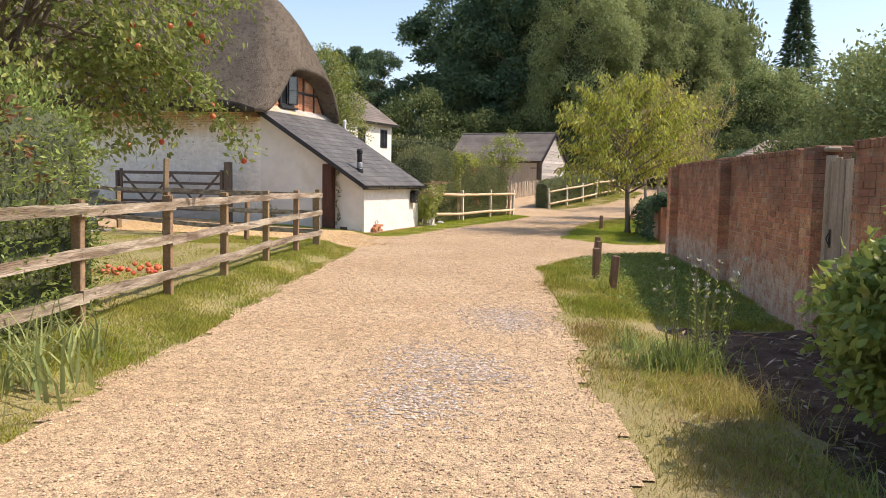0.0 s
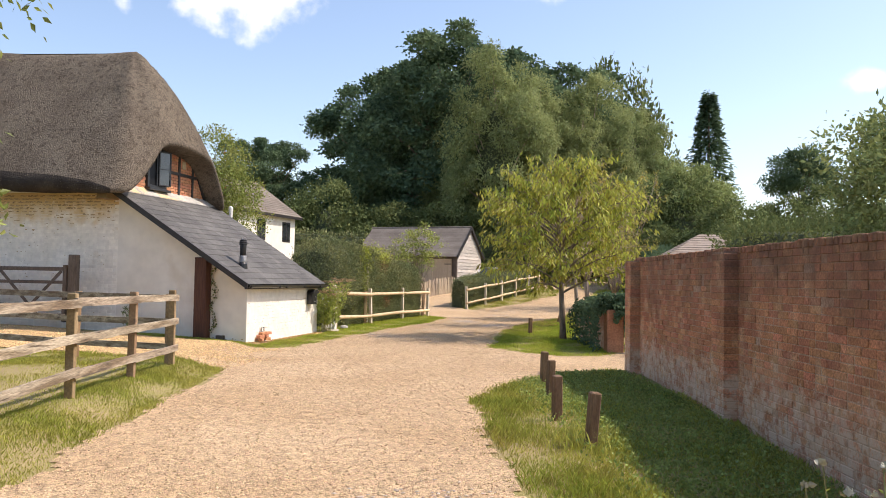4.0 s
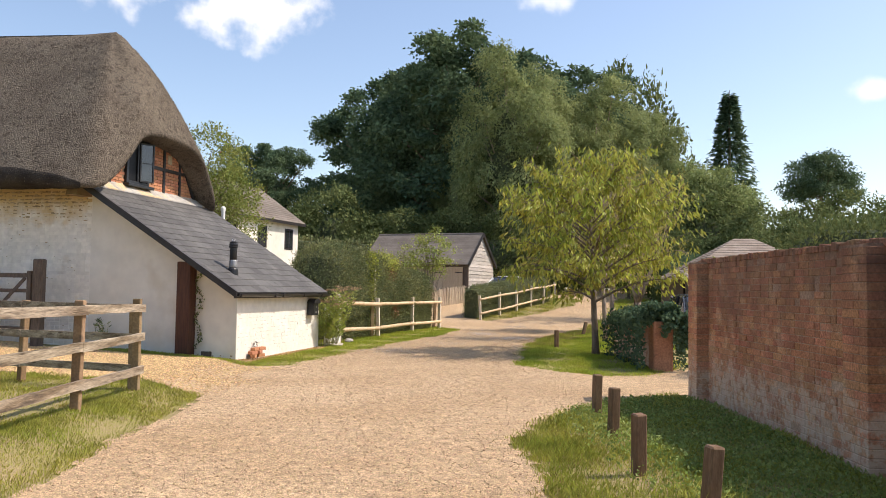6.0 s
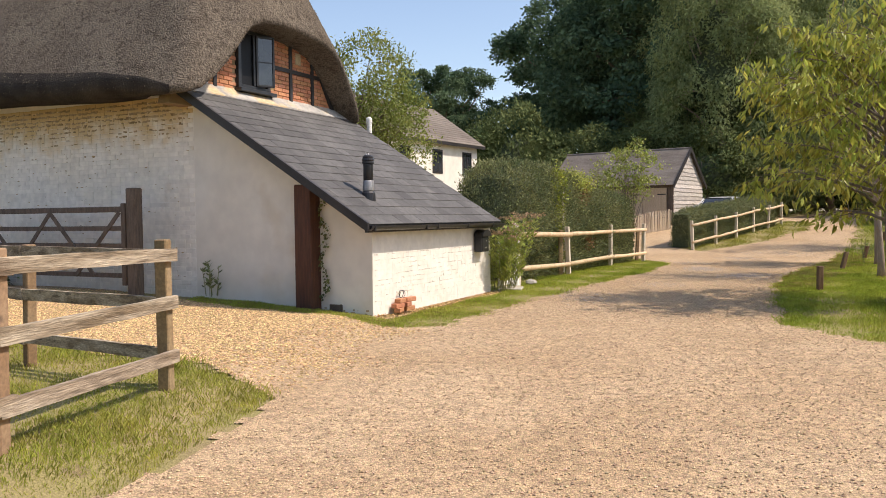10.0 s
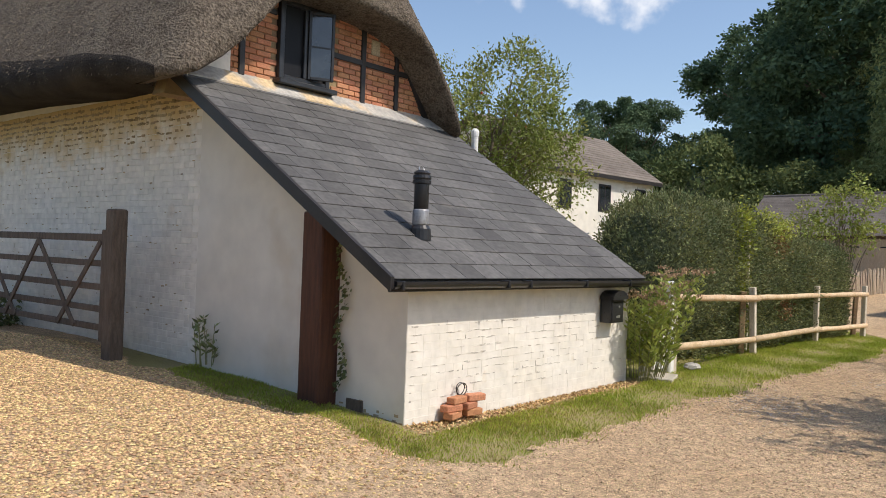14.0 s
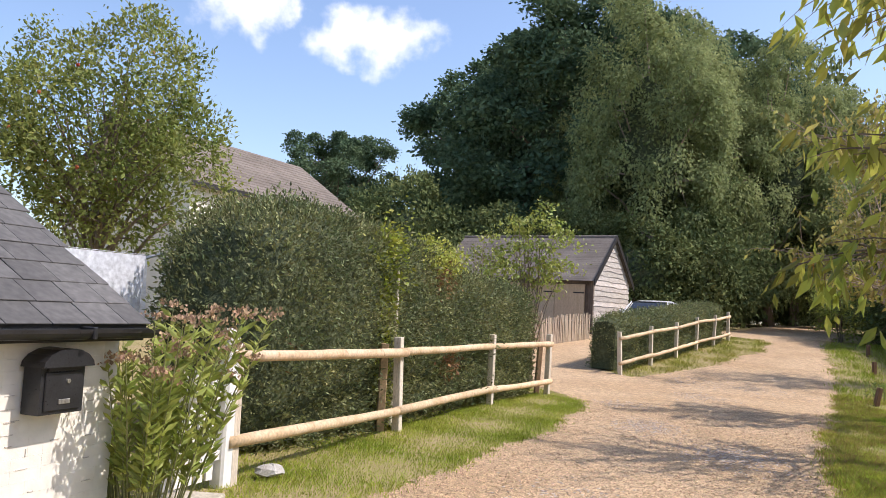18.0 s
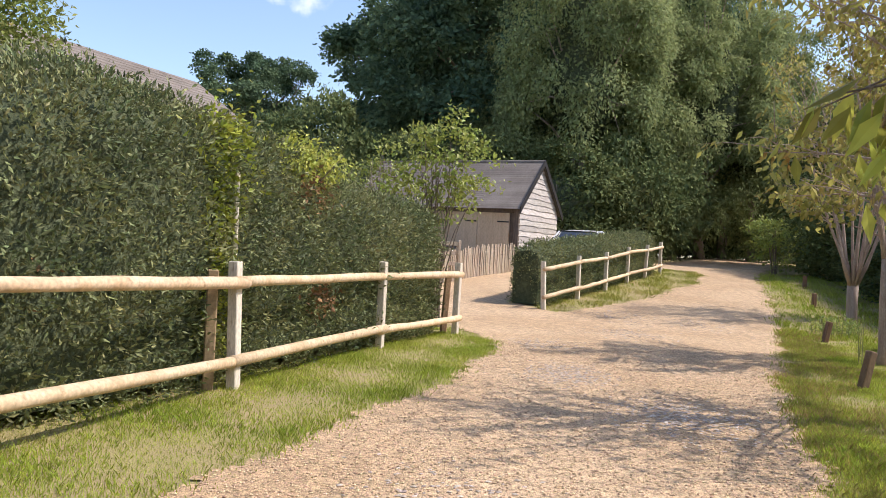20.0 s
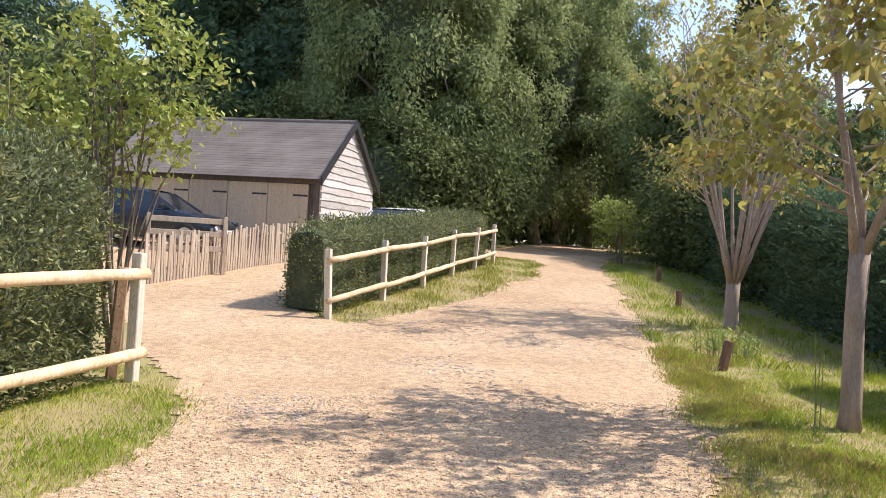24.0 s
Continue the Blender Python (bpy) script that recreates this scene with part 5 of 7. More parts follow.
single("fence_post", Geo().box(-0.05, -0.04, -0.3, 0.05, 0.04, 1.12, 0.01), FENCE, "old dark timber post beside the pale fence", "post", m=pose(0.07, 30.6, 0, 2, 0, 20))
single("fence_post", Geo().box(-0.05, -0.04, -0.3, 0.05, 0.04, 1.05, 0.01), FENCE, "old dark timber post beside the pale fence", "post", m=pose(2.3, 36.75, 0, 0, 3, 20))

# ---- brick garden wall ----
WALL = pose(4.50, 8.3, 0, 0, 0, -4.2)
wall = thing("garden_wall", WALL, "old red brick garden wall with piers, mossy along its top", "wall", "", "structure")
WL, TH, WH = 8.78, 0.33, 1.98
g = Geo().box(0.006, 0.0, -0.35, TH, WL, WH - 0.03)
core = part("mortar", g, MORTAR, wall)
bl, bh = 0.218, 0.069
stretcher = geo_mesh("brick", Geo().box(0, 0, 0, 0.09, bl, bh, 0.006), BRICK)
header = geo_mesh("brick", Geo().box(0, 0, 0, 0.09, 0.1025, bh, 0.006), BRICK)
rb = np.random.default_rng(21)
rest = Geo()
made = 0


def lay(x, y, z, half, mm=None):
    """One brick of the wall's face, with a little unevenness."""
    global made
    o = rb.normal(0, 0.0035)
    if made < 300 and y < 3.0:
        part("brick", header if half else stretcher, None, wall, m=pose(x + o, y, z, rb.normal(0, 0.5), 0, rb.normal(0, 0.5)))
        made += 1
    else:
        rest.box(x + o, y, z, x + o + 0.09, y + (0.1025 if half else bl), z + bh, 0.005)


for r in range(28):
    z_ = -0.2 + r * 0.0755
    if z_ > WH - 0.14:
        break
    y_ = 0.0 if r % 2 else 0.11
    k = 0
    while y_ < WL - 0.1:
        half = (k + r) % 3 == 2
        lay(0.0, y_, z_, half)
        y_ += (0.1025 if half else bl) + 0.008
        k += 1
for y0, w, dx in ((0.0, 0.36, 0.05), (3.87, 0.42, 0.16), (WL - 0.39, 0.39, 0.165)):
    part("pier", Geo().box(-dx + 0.006, y0 + 0.006, -0.35, 0.02, y0 + w - 0.006, WH - 0.05), MORTAR, wall)
    for r in range(28):
        z_ = -0.2 + r * 0.0755
        if z_ > WH - 0.14:
            break
        if r % 2:
            rest.box(-dx, y0, z_, 0.05, y0 + bl, z_ + bh, 0.005).box(-dx, y0 + bl + 0.008, z_, 0.05, y0 + w, z_ + bh, 0.005)
        else:
            rest.box(-dx, y0, z_, 0.05, y0 + 0.13, z_ + bh, 0.005).box(-dx, y0 + 0.138, z_, 0.05, y0 + w, z_ + bh, 0.005)
for k in range(int(TH / 0.11)):
    for r in range(28):
        rest.box(k * 0.112, WL, -0.2 + r * 0.0755, k * 0.112 + 0.101, WL + 0.02, -0.2 + r * 0.0755 + bh, 0.004)
        rest.box(k * 0.112, -0.02, -0.2 + r * 0.0755, k * 0.112 + 0.101, 0.0, -0.2 + r * 0.0755 + bh, 0.004)
y_ = -0.02
while y_ < WL:
    rest.box(-0.008 + rb.normal(0, 0.006), y_, WH - 0.072, TH + 0.02, y_ + 0.066, WH + rb.normal(0, 0.006), 0.008)
    y_ += 0.077
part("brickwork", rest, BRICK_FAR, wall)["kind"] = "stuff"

# wall on the near side of the gate
NEAR = pose(4.46, -4.05, 0, 0, 0, 0)
wall2 = thing("near_garden_wall", NEAR, "old red brick garden wall on the other side of the gate", "wall", "", "structure")
L2, H2 = 11.45, 2.0
part("mortar", Geo().box(0.006, 0, -0.35, TH, L2, H2 - 0.03), MORTAR, wall2)
rest = Geo()
for r in range(28):
    z_ = -0.2 + r * 0.0755
    if z_ > H2 - 0.14:
        break
    y_, k = (0.0 if r % 2 else 0.11), 0
    while y_ < L2 - 0.1:
        half = (k + r) % 3 == 2
        rest.box(rb.normal(0, 0.0035), y_, z_, 0.09, y_ + (0.1025 if half else bl), z_ + bh, 0.005)
        y_ += (0.1025 if half else bl) + 0.008
        k += 1
for r in range(27):
    for k in range(3):
        rest.box(k * 0.112, L2, -0.2 + r * 0.0755, k * 0.112 + 0.101, L2 + 0.02, -0.2 + r * 0.0755 + bh, 0.004)
y_ = 0.0
while y_ < L2:
    rest.box(-0.008 + rb.normal(0, 0.006), y_, H2 - 0.092, TH + 0.02, y_ + 0.066, H2 + rb.normal(0, 0.006), 0.008)
    y_ += 0.077
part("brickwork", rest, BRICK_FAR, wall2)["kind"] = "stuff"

# plank gate in the wall
pg = thing("plank_gate", pose(4.58, 7.38, -0.1), "weathered vertical plank garden gate between brick walls", "gate")
plank = geo_mesh("plank", Geo().box(0, 0, -0.12, 0.028, 0.108, 1.93, 0.006), GATE_WOOD)
for k in range(7):
    part("plank", plank, None, pg, m=pose(rb.normal(0, 0.004), 0.03 + k * 0.113, rb.normal(0, 0.008)))
part("gate_post", Geo().box(-0.02, 0.825, 0, 0.08, 0.9, 1.98, 0.008), GATE_WOOD, pg)
part("post_cap", Geo().box(-0.05, 0.8, 2.02, 0.11, 0.93, 2.075, 0.02), GATE_WOOD, pg)
part("latch", Geo().box(-0.012, 0.725, 1.0, 0.0, 0.75, 1.2, 0.004).tube([(-0.015, 0.737, 1.04), (-0.04, 0.737, 1.1), (-0.015, 0.737, 1.16)], 0.006, 6), BLACK, pg, "black iron gate latch")

# ---- bollards ----
boll = geo_mesh("bollard", Geo().box(-0.05, -0.05, -0.3, 0.05, 0.05, 0.5, 0.012), mat("brown_stained_post", (0.155, 0.092, 0.052), (0.22, 0.14, 0.085), big=4, fine=30, c=(0.34, 0.27, 0.18), spots=7, spot_at=0.66, vary=0.15, own="object", rough=0.9, bump=0.5, dist=0.006, stretch=(4, 4, 0.7)))
for x, y, h, a, b in ((3.27, 15.6, 1.0, 1, 1), (3.06, 14.1, 1.0, -1, 2), (2.77, 12.3, 1.0, 3, -2), (2.80, 10.95, 1.05, 2, 4), (5.1, 26.9, 0.95, 0, 0), (7.13, 32.4, 0.95, -3, 16), (9.5, 38.1, 0.8, 2, 12), (12.2, 44.2, 0.75, 0, 0), (13.8, 48.2, 0.8, 0, 0)):
    ob = single("bollard", boll, None, "short weathered square timber bollard in the grass", "bollard", "", pose(x, y, gz(x, y), a, b, 12), group="lane bollards")
    ob.scale = (1, 1, h)

# ---- hedges and trees ----
H = np.random.default_rng(31)
hedge("clipped_hedge", "tall clipped dark green yew hedge behind the pole fence", H, [(-1.65, 28.5, 0.35, 1.6), (-1.52, 28.9, 0.75, 2.4), (-1.32, 29.6, 0.9, 2.76), (-0.75, 31.5, 0.95, 2.64), (-0.35, 32.6, 0.95, 2.6), (-0.1, 33.3, 0.92, 2.25), (0.5, 34.6, 0.9, 2.15), (1.15, 36.2, 0.8, 2.12), (1.5, 37.1, 0.7, 2.05)], YEW, 1900, 0.06, rough=0.055)
hedge("low_hedge", "low clipped dark hedge behind the drive fence", H, [(4.25, 41.95, 0.34, 1.34), (4.5, 42.4, 0.4, 1.42), (6.5, 45.75, 0.42, 1.42), (8.9, 49.9, 0.42, 1.42), (9.2, 50.4, 0.38, 1.35)], YEW, 1300, 0.06, rough=0.045)
hedge("garden_hedge", "green and brown conifer hedge behind the rail fence", H, [(-3.45, 7.5, 0.4, 1.95), (-3.5, 7.1, 0.5, 2.1), (-3.52, 6, 0.52, 2.1), (-3.55, 3, 0.55, 2.1), (-3.55, 0, 0.55, 2.1)], LEAF, 1050, 0.062, rough=0.08, kinds=(BROWN_LEAF, 1.5))
hedge("back_hedge", "dark far hedge in front of the woods", H, [(-14, 58, 1, 3.2), (-6, 57, 1, 3.2), (2, 57, 1, 3.2)], YEW, 60, 0.25)

hedge("shaded_hedge", "tall dark evergreen screen in shade beyond the young trees", H, [(13.4, 37.9, 0.7, 1.8), (13.8, 38.9, 0.9, 2.3), (15.2, 43, 1.0, 2.5), (16.5, 47.5, 1.0, 2.7), (17.6, 51.5, 0.9, 2.5)], OAK, 420, 0.13, rough=0.11)
hedge("drive_hedge", "dense dark green hedge beyond the end of the brick wall", H, [(7.9, 20.1, 0.5, 2.3), (8.5, 19.9, 0.85, 2.75), (11.5, 19.3, 0.9, 2.85), (14.5, 18.9, 0.9, 2.9), (17.5, 18.6, 0.8, 2.8)], SHADE_LEAF, 520, 0.1, rough=0.09)
hedge("far_hedge", "dark wood edge closing the view beyond the trees", H, [(-30, 88, 2, 6), (8, 90, 2, 6), (55, 86, 2, 6)], YEW, 14, 0.5, rough=0.3)

def arching_tree(name, m, label, rng, height, fork, reach, limbs, twigs, per, size, aspect, leaf_material, bark, trunk_r, rise=(0.35, 1.15), sag=0.45, hang=0.9, rounded=False, stems=1, bare=0.3, gather=0.05, split=0.0):
    """A young tree: limbs that arch out from a short trunk, side twigs, and leaves that hang from them."""
    ob = thing(name, m, label, "tree")
    wood, P, Wd = Geo(), [], []
    bases = [Vector((0, 0, -0.1))] if stems == 1 else [Vector((rng.normal(0, 0.11), rng.normal(0, 0.11), -0.1)) for _ in range(stems)]
    tops = [b * (1.0 if stems == 1 else 4.5) + Vector((rng.normal(0, 0.12), rng.normal(0, 0.12), height * (0.8 if stems == 1 else rng.uniform(0.55, 0.8)))) for b in bases]
    if split:
        # one short trunk that parts into rising stems
        wood.tube([(0, 0, -0.1), (0.01, 0, split * 0.15), (0.0, 0.015, split * 0.6), (0, 0, split + 0.08)], [trunk_r * 1.35, trunk_r * 1.05, trunk_r, trunk_r * 1.05], 12)
        bases = [Vector((trunk_r * 0.55 * math.cos(i * 2.4), trunk_r * 0.55 * math.sin(i * 2.4), split - 0.05)) for i in range(stems)]
        tops = [b + Vector((b.x, b.y, 0)).normalized() * (height - split) * rng.uniform(0.08, 0.34) + Vector((0, 0, (height - split) * rng.uniform(0.6, 0.9))) for b in bases]
        trunk_r *= 0.42 if stems < 8 else 0.3
    for b, t_ in zip(bases, tops):
        bend = Vector((rng.normal(0, 0.05), rng.normal(0, 0.05), 0)) * (1.0 if stems == 1 else 2.6)
        wood.tube([b, b.lerp(t_, 0.1), b.lerp(t_, 0.35) + bend, b.lerp(t_, 0.65) + bend * 1.4, t_], [trunk_r * 1.3, trunk_r, trunk_r * 0.8, trunk_r * 0.5, trunk_r * 0.12], 9)

    def arm(a, az, up, ln, r0, leafy):
        """One arching branch: its points, and leaves from leafy onwards."""
        way = Vector((math.cos(az) * math.cos(up), math.sin(az) * math.cos(up), math.sin(up)))
        pts = [a + way * ln * t + Vector((math.sin(t * 5 + az) * 0.03, math.cos(t * 4 + az) * 0.03, -sag * ln * t * t)) for t in (0, 0.25, 0.5, 0.75, 1.0)]
        wood.tube(pts, [r0, r0 * 0.75, r0 * 0.5, r0 * 0.3, r0 * 0.1], 5, False)
        for _ in range(int(per * ln * (1 - leafy))):
            t = leafy + (1 - leafy) * rng.random()
            k = min(int(t * 4), 3)
            P.append(tuple(pts[k].lerp(pts[k + 1], t * 4 - k) + Vector(rng.normal(0, gather, 3))))
            s_ = rng.uniform(0, 6.283)
            Wd.append((way.x * 0.35 + math.cos(s_) * 0.55, way.y * 0.35 + math.sin(s_) * 0.55, -hang * rng.uniform(0.5, 1.3)))
        return pts

    for i in range(limbs):
        k = (i + 0.5) / limbs
        b, t_ = bases[i % len(bases)], tops[i % len(bases)]
        z_ = fork + (height * 0.78 - fork) * k ** 0.9
        a = b.lerp(t_, min(max(z_ - b.z, 0.15) / (t_.z - b.z), 0.98))
        az = i * 2.39996 + rng.normal(0, 0.25)
        up = rise[0] + (rise[1] - rise[0]) * k + rng.normal(0, 0.12)
        ln = reach * (0.74 + 0.30 * math.sin(3.0 * min(k, 0.55))) * (1.0 - 0.45 * k * k) * rng.uniform(0.76, 1.03)
        pts = arm(a, az, up, ln, trunk_r * (0.42 - 0.2 * k), bare)
        for _ in range(twigs):
            t = rng.uniform(0.28, 0.95)
            q = pts[min(int(t * 4), 3)].lerp(pts[min(int(t * 4), 3) + 1], t * 4 - min(int(t * 4), 3))
            arm(q, az + rng.normal(0, 0.8), up * 0.7 + rng.normal(0.05, 0.35), ln * rng.uniform(0.18, 0.42), trunk_r * 0.11, 0.05)
    part("trunk", wood, bark, ob, smooth=True)
    P, Wd = np.array(P), np.array(Wd)
    part("crown", leaf_mesh("crown", P, Wd, size, aspect, leaf_material, rng, 0.3, None, rounded), None, ob)
    return ob


T = np.random.default_rng(41)
arching_tree("cherry_tree", pose(5.58, 24.6, 0.0), "young ornamental cherry with drooping yellow-green leaves", T, 4.75, 1.2, 3.4, 54, 9, 20, 0.17, 0.33, CHERRY, BARK, 0.085, (0.48, 1.1), 0.33, 0.95, bare=0.25, gather=0.07)
oak = plant("oak_tree", pose(2.9, 92, 1.6) @ Matrix.Diagonal((1.45, 1.45, 1.28, 1)), "tall dark oak at the edge of the wood", "tree", T, 20, (7.0, 6.9, 8.0), 170, 400, 0.98, 0.27, 0.66, OAK, BARK, 0.45, limbs=44, crown_at=10.3, shell=0.62, lumps=26, sharp=12, core=0.5, group="woodland trees", boughs=True, flat=0.72, droop=0.2)
birch = plant("birch_tree", pose(8.9, 61.8, 1.5) @ Matrix.Diagonal((0.9, 0.9, 0.88, 1)), "tall grey-green birch with hanging twigs", "tree", T, 20, (4.3, 4.3, 9.4), 110, 440, 0.95, 0.23, 0.5, BIRCH, PALE_BARK, 0.3, limbs=26, crown_at=10.2, shell=0.66, droop=1.0, flat=1.15, lumps=18, sharp=8, core=0.52, group="woodland trees", boughs=True)
bush = plant("woodland_bush", pose(8, 58.5, 1.4), "dense dark bush at the foot of the wood", "bush", T, 5, (2.8, 2.4, 2.4), 46, 300, 0.85, 0.19, 0.55, SHADE_LEAF, BARK, 0.1, limbs=8, stems=3, crown_at=2.1, shell=0.66, lumps=14, sharp=9, core=0.64, group="woodland bushes", boughs=True, flat=0.8, droop=0.2)


def again(ob, rows):
    for x, y, rz, s, h in rows:
        copy_thing(ob, pose(x, y, gz(x, y), 0, 0, rz) @ Matrix.Diagonal((s, s, s * h, 1)))


again(oak, [(6.5, 75, 120, 0.95, 1.0), (14, 79, 200, 0.95, 0.95), (-11.5, 80, 80, 0.5, 1.1), (20, 84, 20, 0.85, 0.9), (-3.5, 94, 260, 0.62, 0.85)])
again(birch, [(12.5, 66, 60, 0.95, 0.98), (17.2, 68.5, 140, 1.0, 0.98), (21.0, 71, 250, 0.92, 0.97), (6.3, 69, 10, 0.75, 0.95), (23.5, 70, 33, 0.68, 0.98)])
again(bush, [(4.5, 59.5, 40, 1.1, 1), (11, 60.5, 140, 1.0, 1.2), (1, 60, 90, 1.1, 1), (-4, 61, 190, 1.2, 1.2), (17.5, 52, 70, 0.9, 0.9), (20, 56, 200, 1.2, 1.3), (21, 48, 20, 1.1, 1.0), (19.5, 43, 110, 1.05, 0.9), (18.5, 38, 160, 0.9, 0.85), (12.2, 63, 100, 1.2, 1.4), (23, 62, 10, 1.4, 1.3), (26, 41, 100, 1.1, 0.8), (29, 50, 200, 1.3, 0.9), (24, 84, 20, 2.2, 2.0), (33, 85, 220, 1.8, 1.0), (31, 62, 50, 1.4, 0.95), (39, 55, 120, 1.4, 0.9), (37, 66, 10, 1.6, 1.0), (17, 33.5, 10, 0.8, 0.7), (7, 62, 15, 0.6, 0.9), (9.3, 63.6, 75, 0.65, 0.9), (12.6, 68, 220, 0.8, 0.9), (15.6, 45.3, 25, 0.5, 0.8), (16.8, 50.2, 95, 0.55, 0.8), (15.3, 41.2, 145, 0.45, 0.8)])


# ---- barn garage ----
BARN = pose(4.85, 50.6, 0.85, 0, 0, -26)
barn = thing("timber_garage", BARN, "timber garage with silvered boards and a grey shingle roof", "garage")
BW, BD, BE, BR = 6.6, 4.4, 2.2, 3.95
part("wall", Geo().box(-BW, 0.1, -0.3, -0.1, 0.2, BE).box(-BW, 0.2, -0.3, -BW + 0.1, BD, BE).box(-BW, BD - 0.1, -0.3, -0.1, BD, BE), DARK_TIMBER, barn)
gb = part("gable", Geo().prism([(0, -0.3), (BD, -0.3), (BD, BE), (BD / 2, BR - 0.1), (0, BE)], 0.06, Matrix(((0, 1, 0, -0.1), (1, 0, 0, 0), (0, 0, 1, 0), (0, 0, 0, 1)))), DARK_TIMBER, barn)
k = 0
z_ = -0.05
while z_ < BR - 0.25:
    g = Geo()
    r1, r2 = [], []
    for row, zz, out in ((r1, z_, 0.065), (r2, z_ + 0.25, 0.032)):
        lo = max(0.0, (zz + 0.05 - BE) / (BR - BE) * BD / 2)
        for t in np.linspace(min(lo + 0.02, BD / 2 - 0.01), max(BD - lo - 0.02, BD / 2 + 0.01), 7):
            row.append((out, t, min(zz + 0.02 * math.sin(t * 3 + k * 2.1) * (1 if row is r1 else 0.5), BR - 0.1)))
    g.loft([[(p[0] - 0.05, p[1], p[2]) for p in r1], r1, r2])
    part("board", g, GREY_WOOD, gb)
    z_ += 0.2
    k += 1
part("corner_post", Geo().box(-0.12, -0.02, -0.3, 0.06, 0.12, BE, 0.01), DARK_TIMBER, barn)
part("lintel", Geo().box(-BW, 0.0, BE - 0.25, -0.1, 0.12, BE, 0.01), DARK_TIMBER, barn)
for k in range(5):
    part("door", Geo().box(-0.28 - (k + 1) * 1.22, 0.03, 0.05, -0.3 - k * 1.22, 0.1, BE - 0.26, 0.006), DOOR_WOOD, barn, "plain larch garage door leaf")
for k in (0, 1, 2, 3):
    for zz in (0.45, 1.6):
        part("hinge", Geo().box(-0.75 - k * 1.22, 0.015, zz, -0.32 - k * 1.22, 0.035, zz + 0.05, 0.003), BLACK, barn)
roof = part("roof", Geo().box(-BW - 0.1, BD / 2 - 0.05, BR - 0.12, 0.1, BD / 2 + 0.05, BR - 0.02), GREY_TILE, barn, "grey shingle roof")
for s in (0, 1):
    y0, y1 = (-0.22, BD / 2) if s == 0 else (BD + 0.22, BD / 2)
    z0 = BE - 0.16
    n = 24
    for r in range(n):
        a, b = r / n, (r + 1.25) / n
        P = [(x, y0 + (y1 - y0) * min(t, 1.0), z0 + (BR - z0) * min(t, 1.0) + dz) for t, dz in ((a, 0.038), (b, 0.033)) for x in (-BW - 0.15, 0.16)]
        Q = [(p[0], p[1], p[2] - 0.012) for p in P]
        part("roof_course", Geo().add(P + Q, [(0, 1, 3, 2), (6, 7, 5, 4), (0, 4, 5, 1), (1, 5, 7, 3), (3, 7, 6, 2), (2, 6, 4, 0)]), GREY_TILE, roof)
part("ridge", Geo().tube([(-BW - 0.16, BD / 2, BR + 0.03), (0.17, BD / 2, BR + 0.03)], 0.06, 8), GREY_TILE, barn)
for s in (0, 1):
    y0 = -0.25 if s == 0 else BD + 0.25
    part("barge_board", Geo().add([(0.165, y0, BE - 0.30), (0.165, BD / 2, BR - 0.14), (0.165, BD / 2, BR + 0.10), (0.165, y0, BE - 0.05), (0.2, y0, BE - 0.30), (0.2, BD / 2, BR - 0.14), (0.2, BD / 2, BR + 0.10), (0.2, y0, BE - 0.05)], [(0, 1, 2, 3), (7, 6, 5, 4), (0, 4, 5, 1), (2, 6, 7, 3), (1, 5, 6, 2), (3, 7, 4, 0)]), BLACK, barn)

# picket fence beside the drive
pk = thing("picket_fence", Matrix.Identity(4), "low grey split-chestnut picket fence beside the drive", "fence")
pick_me = geo_mesh("picket", Geo().box(-0.035, -0.012, -0.1, 0.035, 0.012, 0.92, 0.006), GATE_WOOD)
for k in range(66):
    s = k / 65
    x, y = 1.5 + 3.1 * s, 43.9 + 5.0 * s
    part("picket", pick_me, None, pk, m=pose(x, y, gz(x, y), H.normal(0, 1.5), H.normal(0, 1.5), 58) @ Matrix.Diagonal((1, 1, H.uniform(0.92, 1.06), 1)))
for h in (0.25, 0.72):
    part("rail", Geo().tube([(1.47 + 3.1 * s, 43.93 + 5.0 * s, gz(1.47 + 3.1 * s, 43.93 + 5.0 * s) + h) for s in np.linspace(0, 1, 8)], 0.03, 6), GATE_WOOD, pk)

hd = thing("wooden_hurdle", pose(2.05, 45.3, gz(2.05, 45.3), 0, 0, 20), "pale timber hurdle standing behind the picket fence", "hurdle")
for x0 in (-0.75, 0.75):
    part("post", Geo().box(x0 - 0.04, -0.04, -0.1, x0 + 0.04, 0.04, 1.22, 0.008), GATE_WOOD, hd)
for z_ in (0.5, 0.8, 1.06):
    part("rail", Geo().box(-0.78, -0.022, z_, 0.78, 0.022, z_ + 0.11, 0.006), GATE_WOOD, hd)

# ---- garage beyond the wall ----
gar = thing("tiled_garage", pose(10.5, 32.05, 0, 0, 0, -10) @ Matrix.Diagonal((0.94, 0.94, 0.85, 1)), "dark boarded garage with a hipped tile roof", "garage")
for a in ((0, 0.12, 5.4, 0.2), (0, 0.2, 0.1, 4.9), (5.3, 0.2, 5.4, 4.9), (0, 4.9, 5.4, 5)):
    part("wall", Geo().box(a[0], a[1], -0.2, a[2], a[3], 2.4), BLACK_TIMBER, gar)
for k in range(26):
    part("board", Geo().box(-0.03, 0.14 + k * 0.187, -0.1, -0.002 - 0.008 * (k % 2), 0.322 + k * 0.187, 2.36, 0.006), DARK_TIMBER, gar)
for k in range(4):
    part("door", Geo().box(0.25 + k * 1.25, 0.05, 0.05, 1.42 + k * 1.25, 0.12, 2.1, 0.008), DARK_TIMBER, gar, "dark stained garage door")
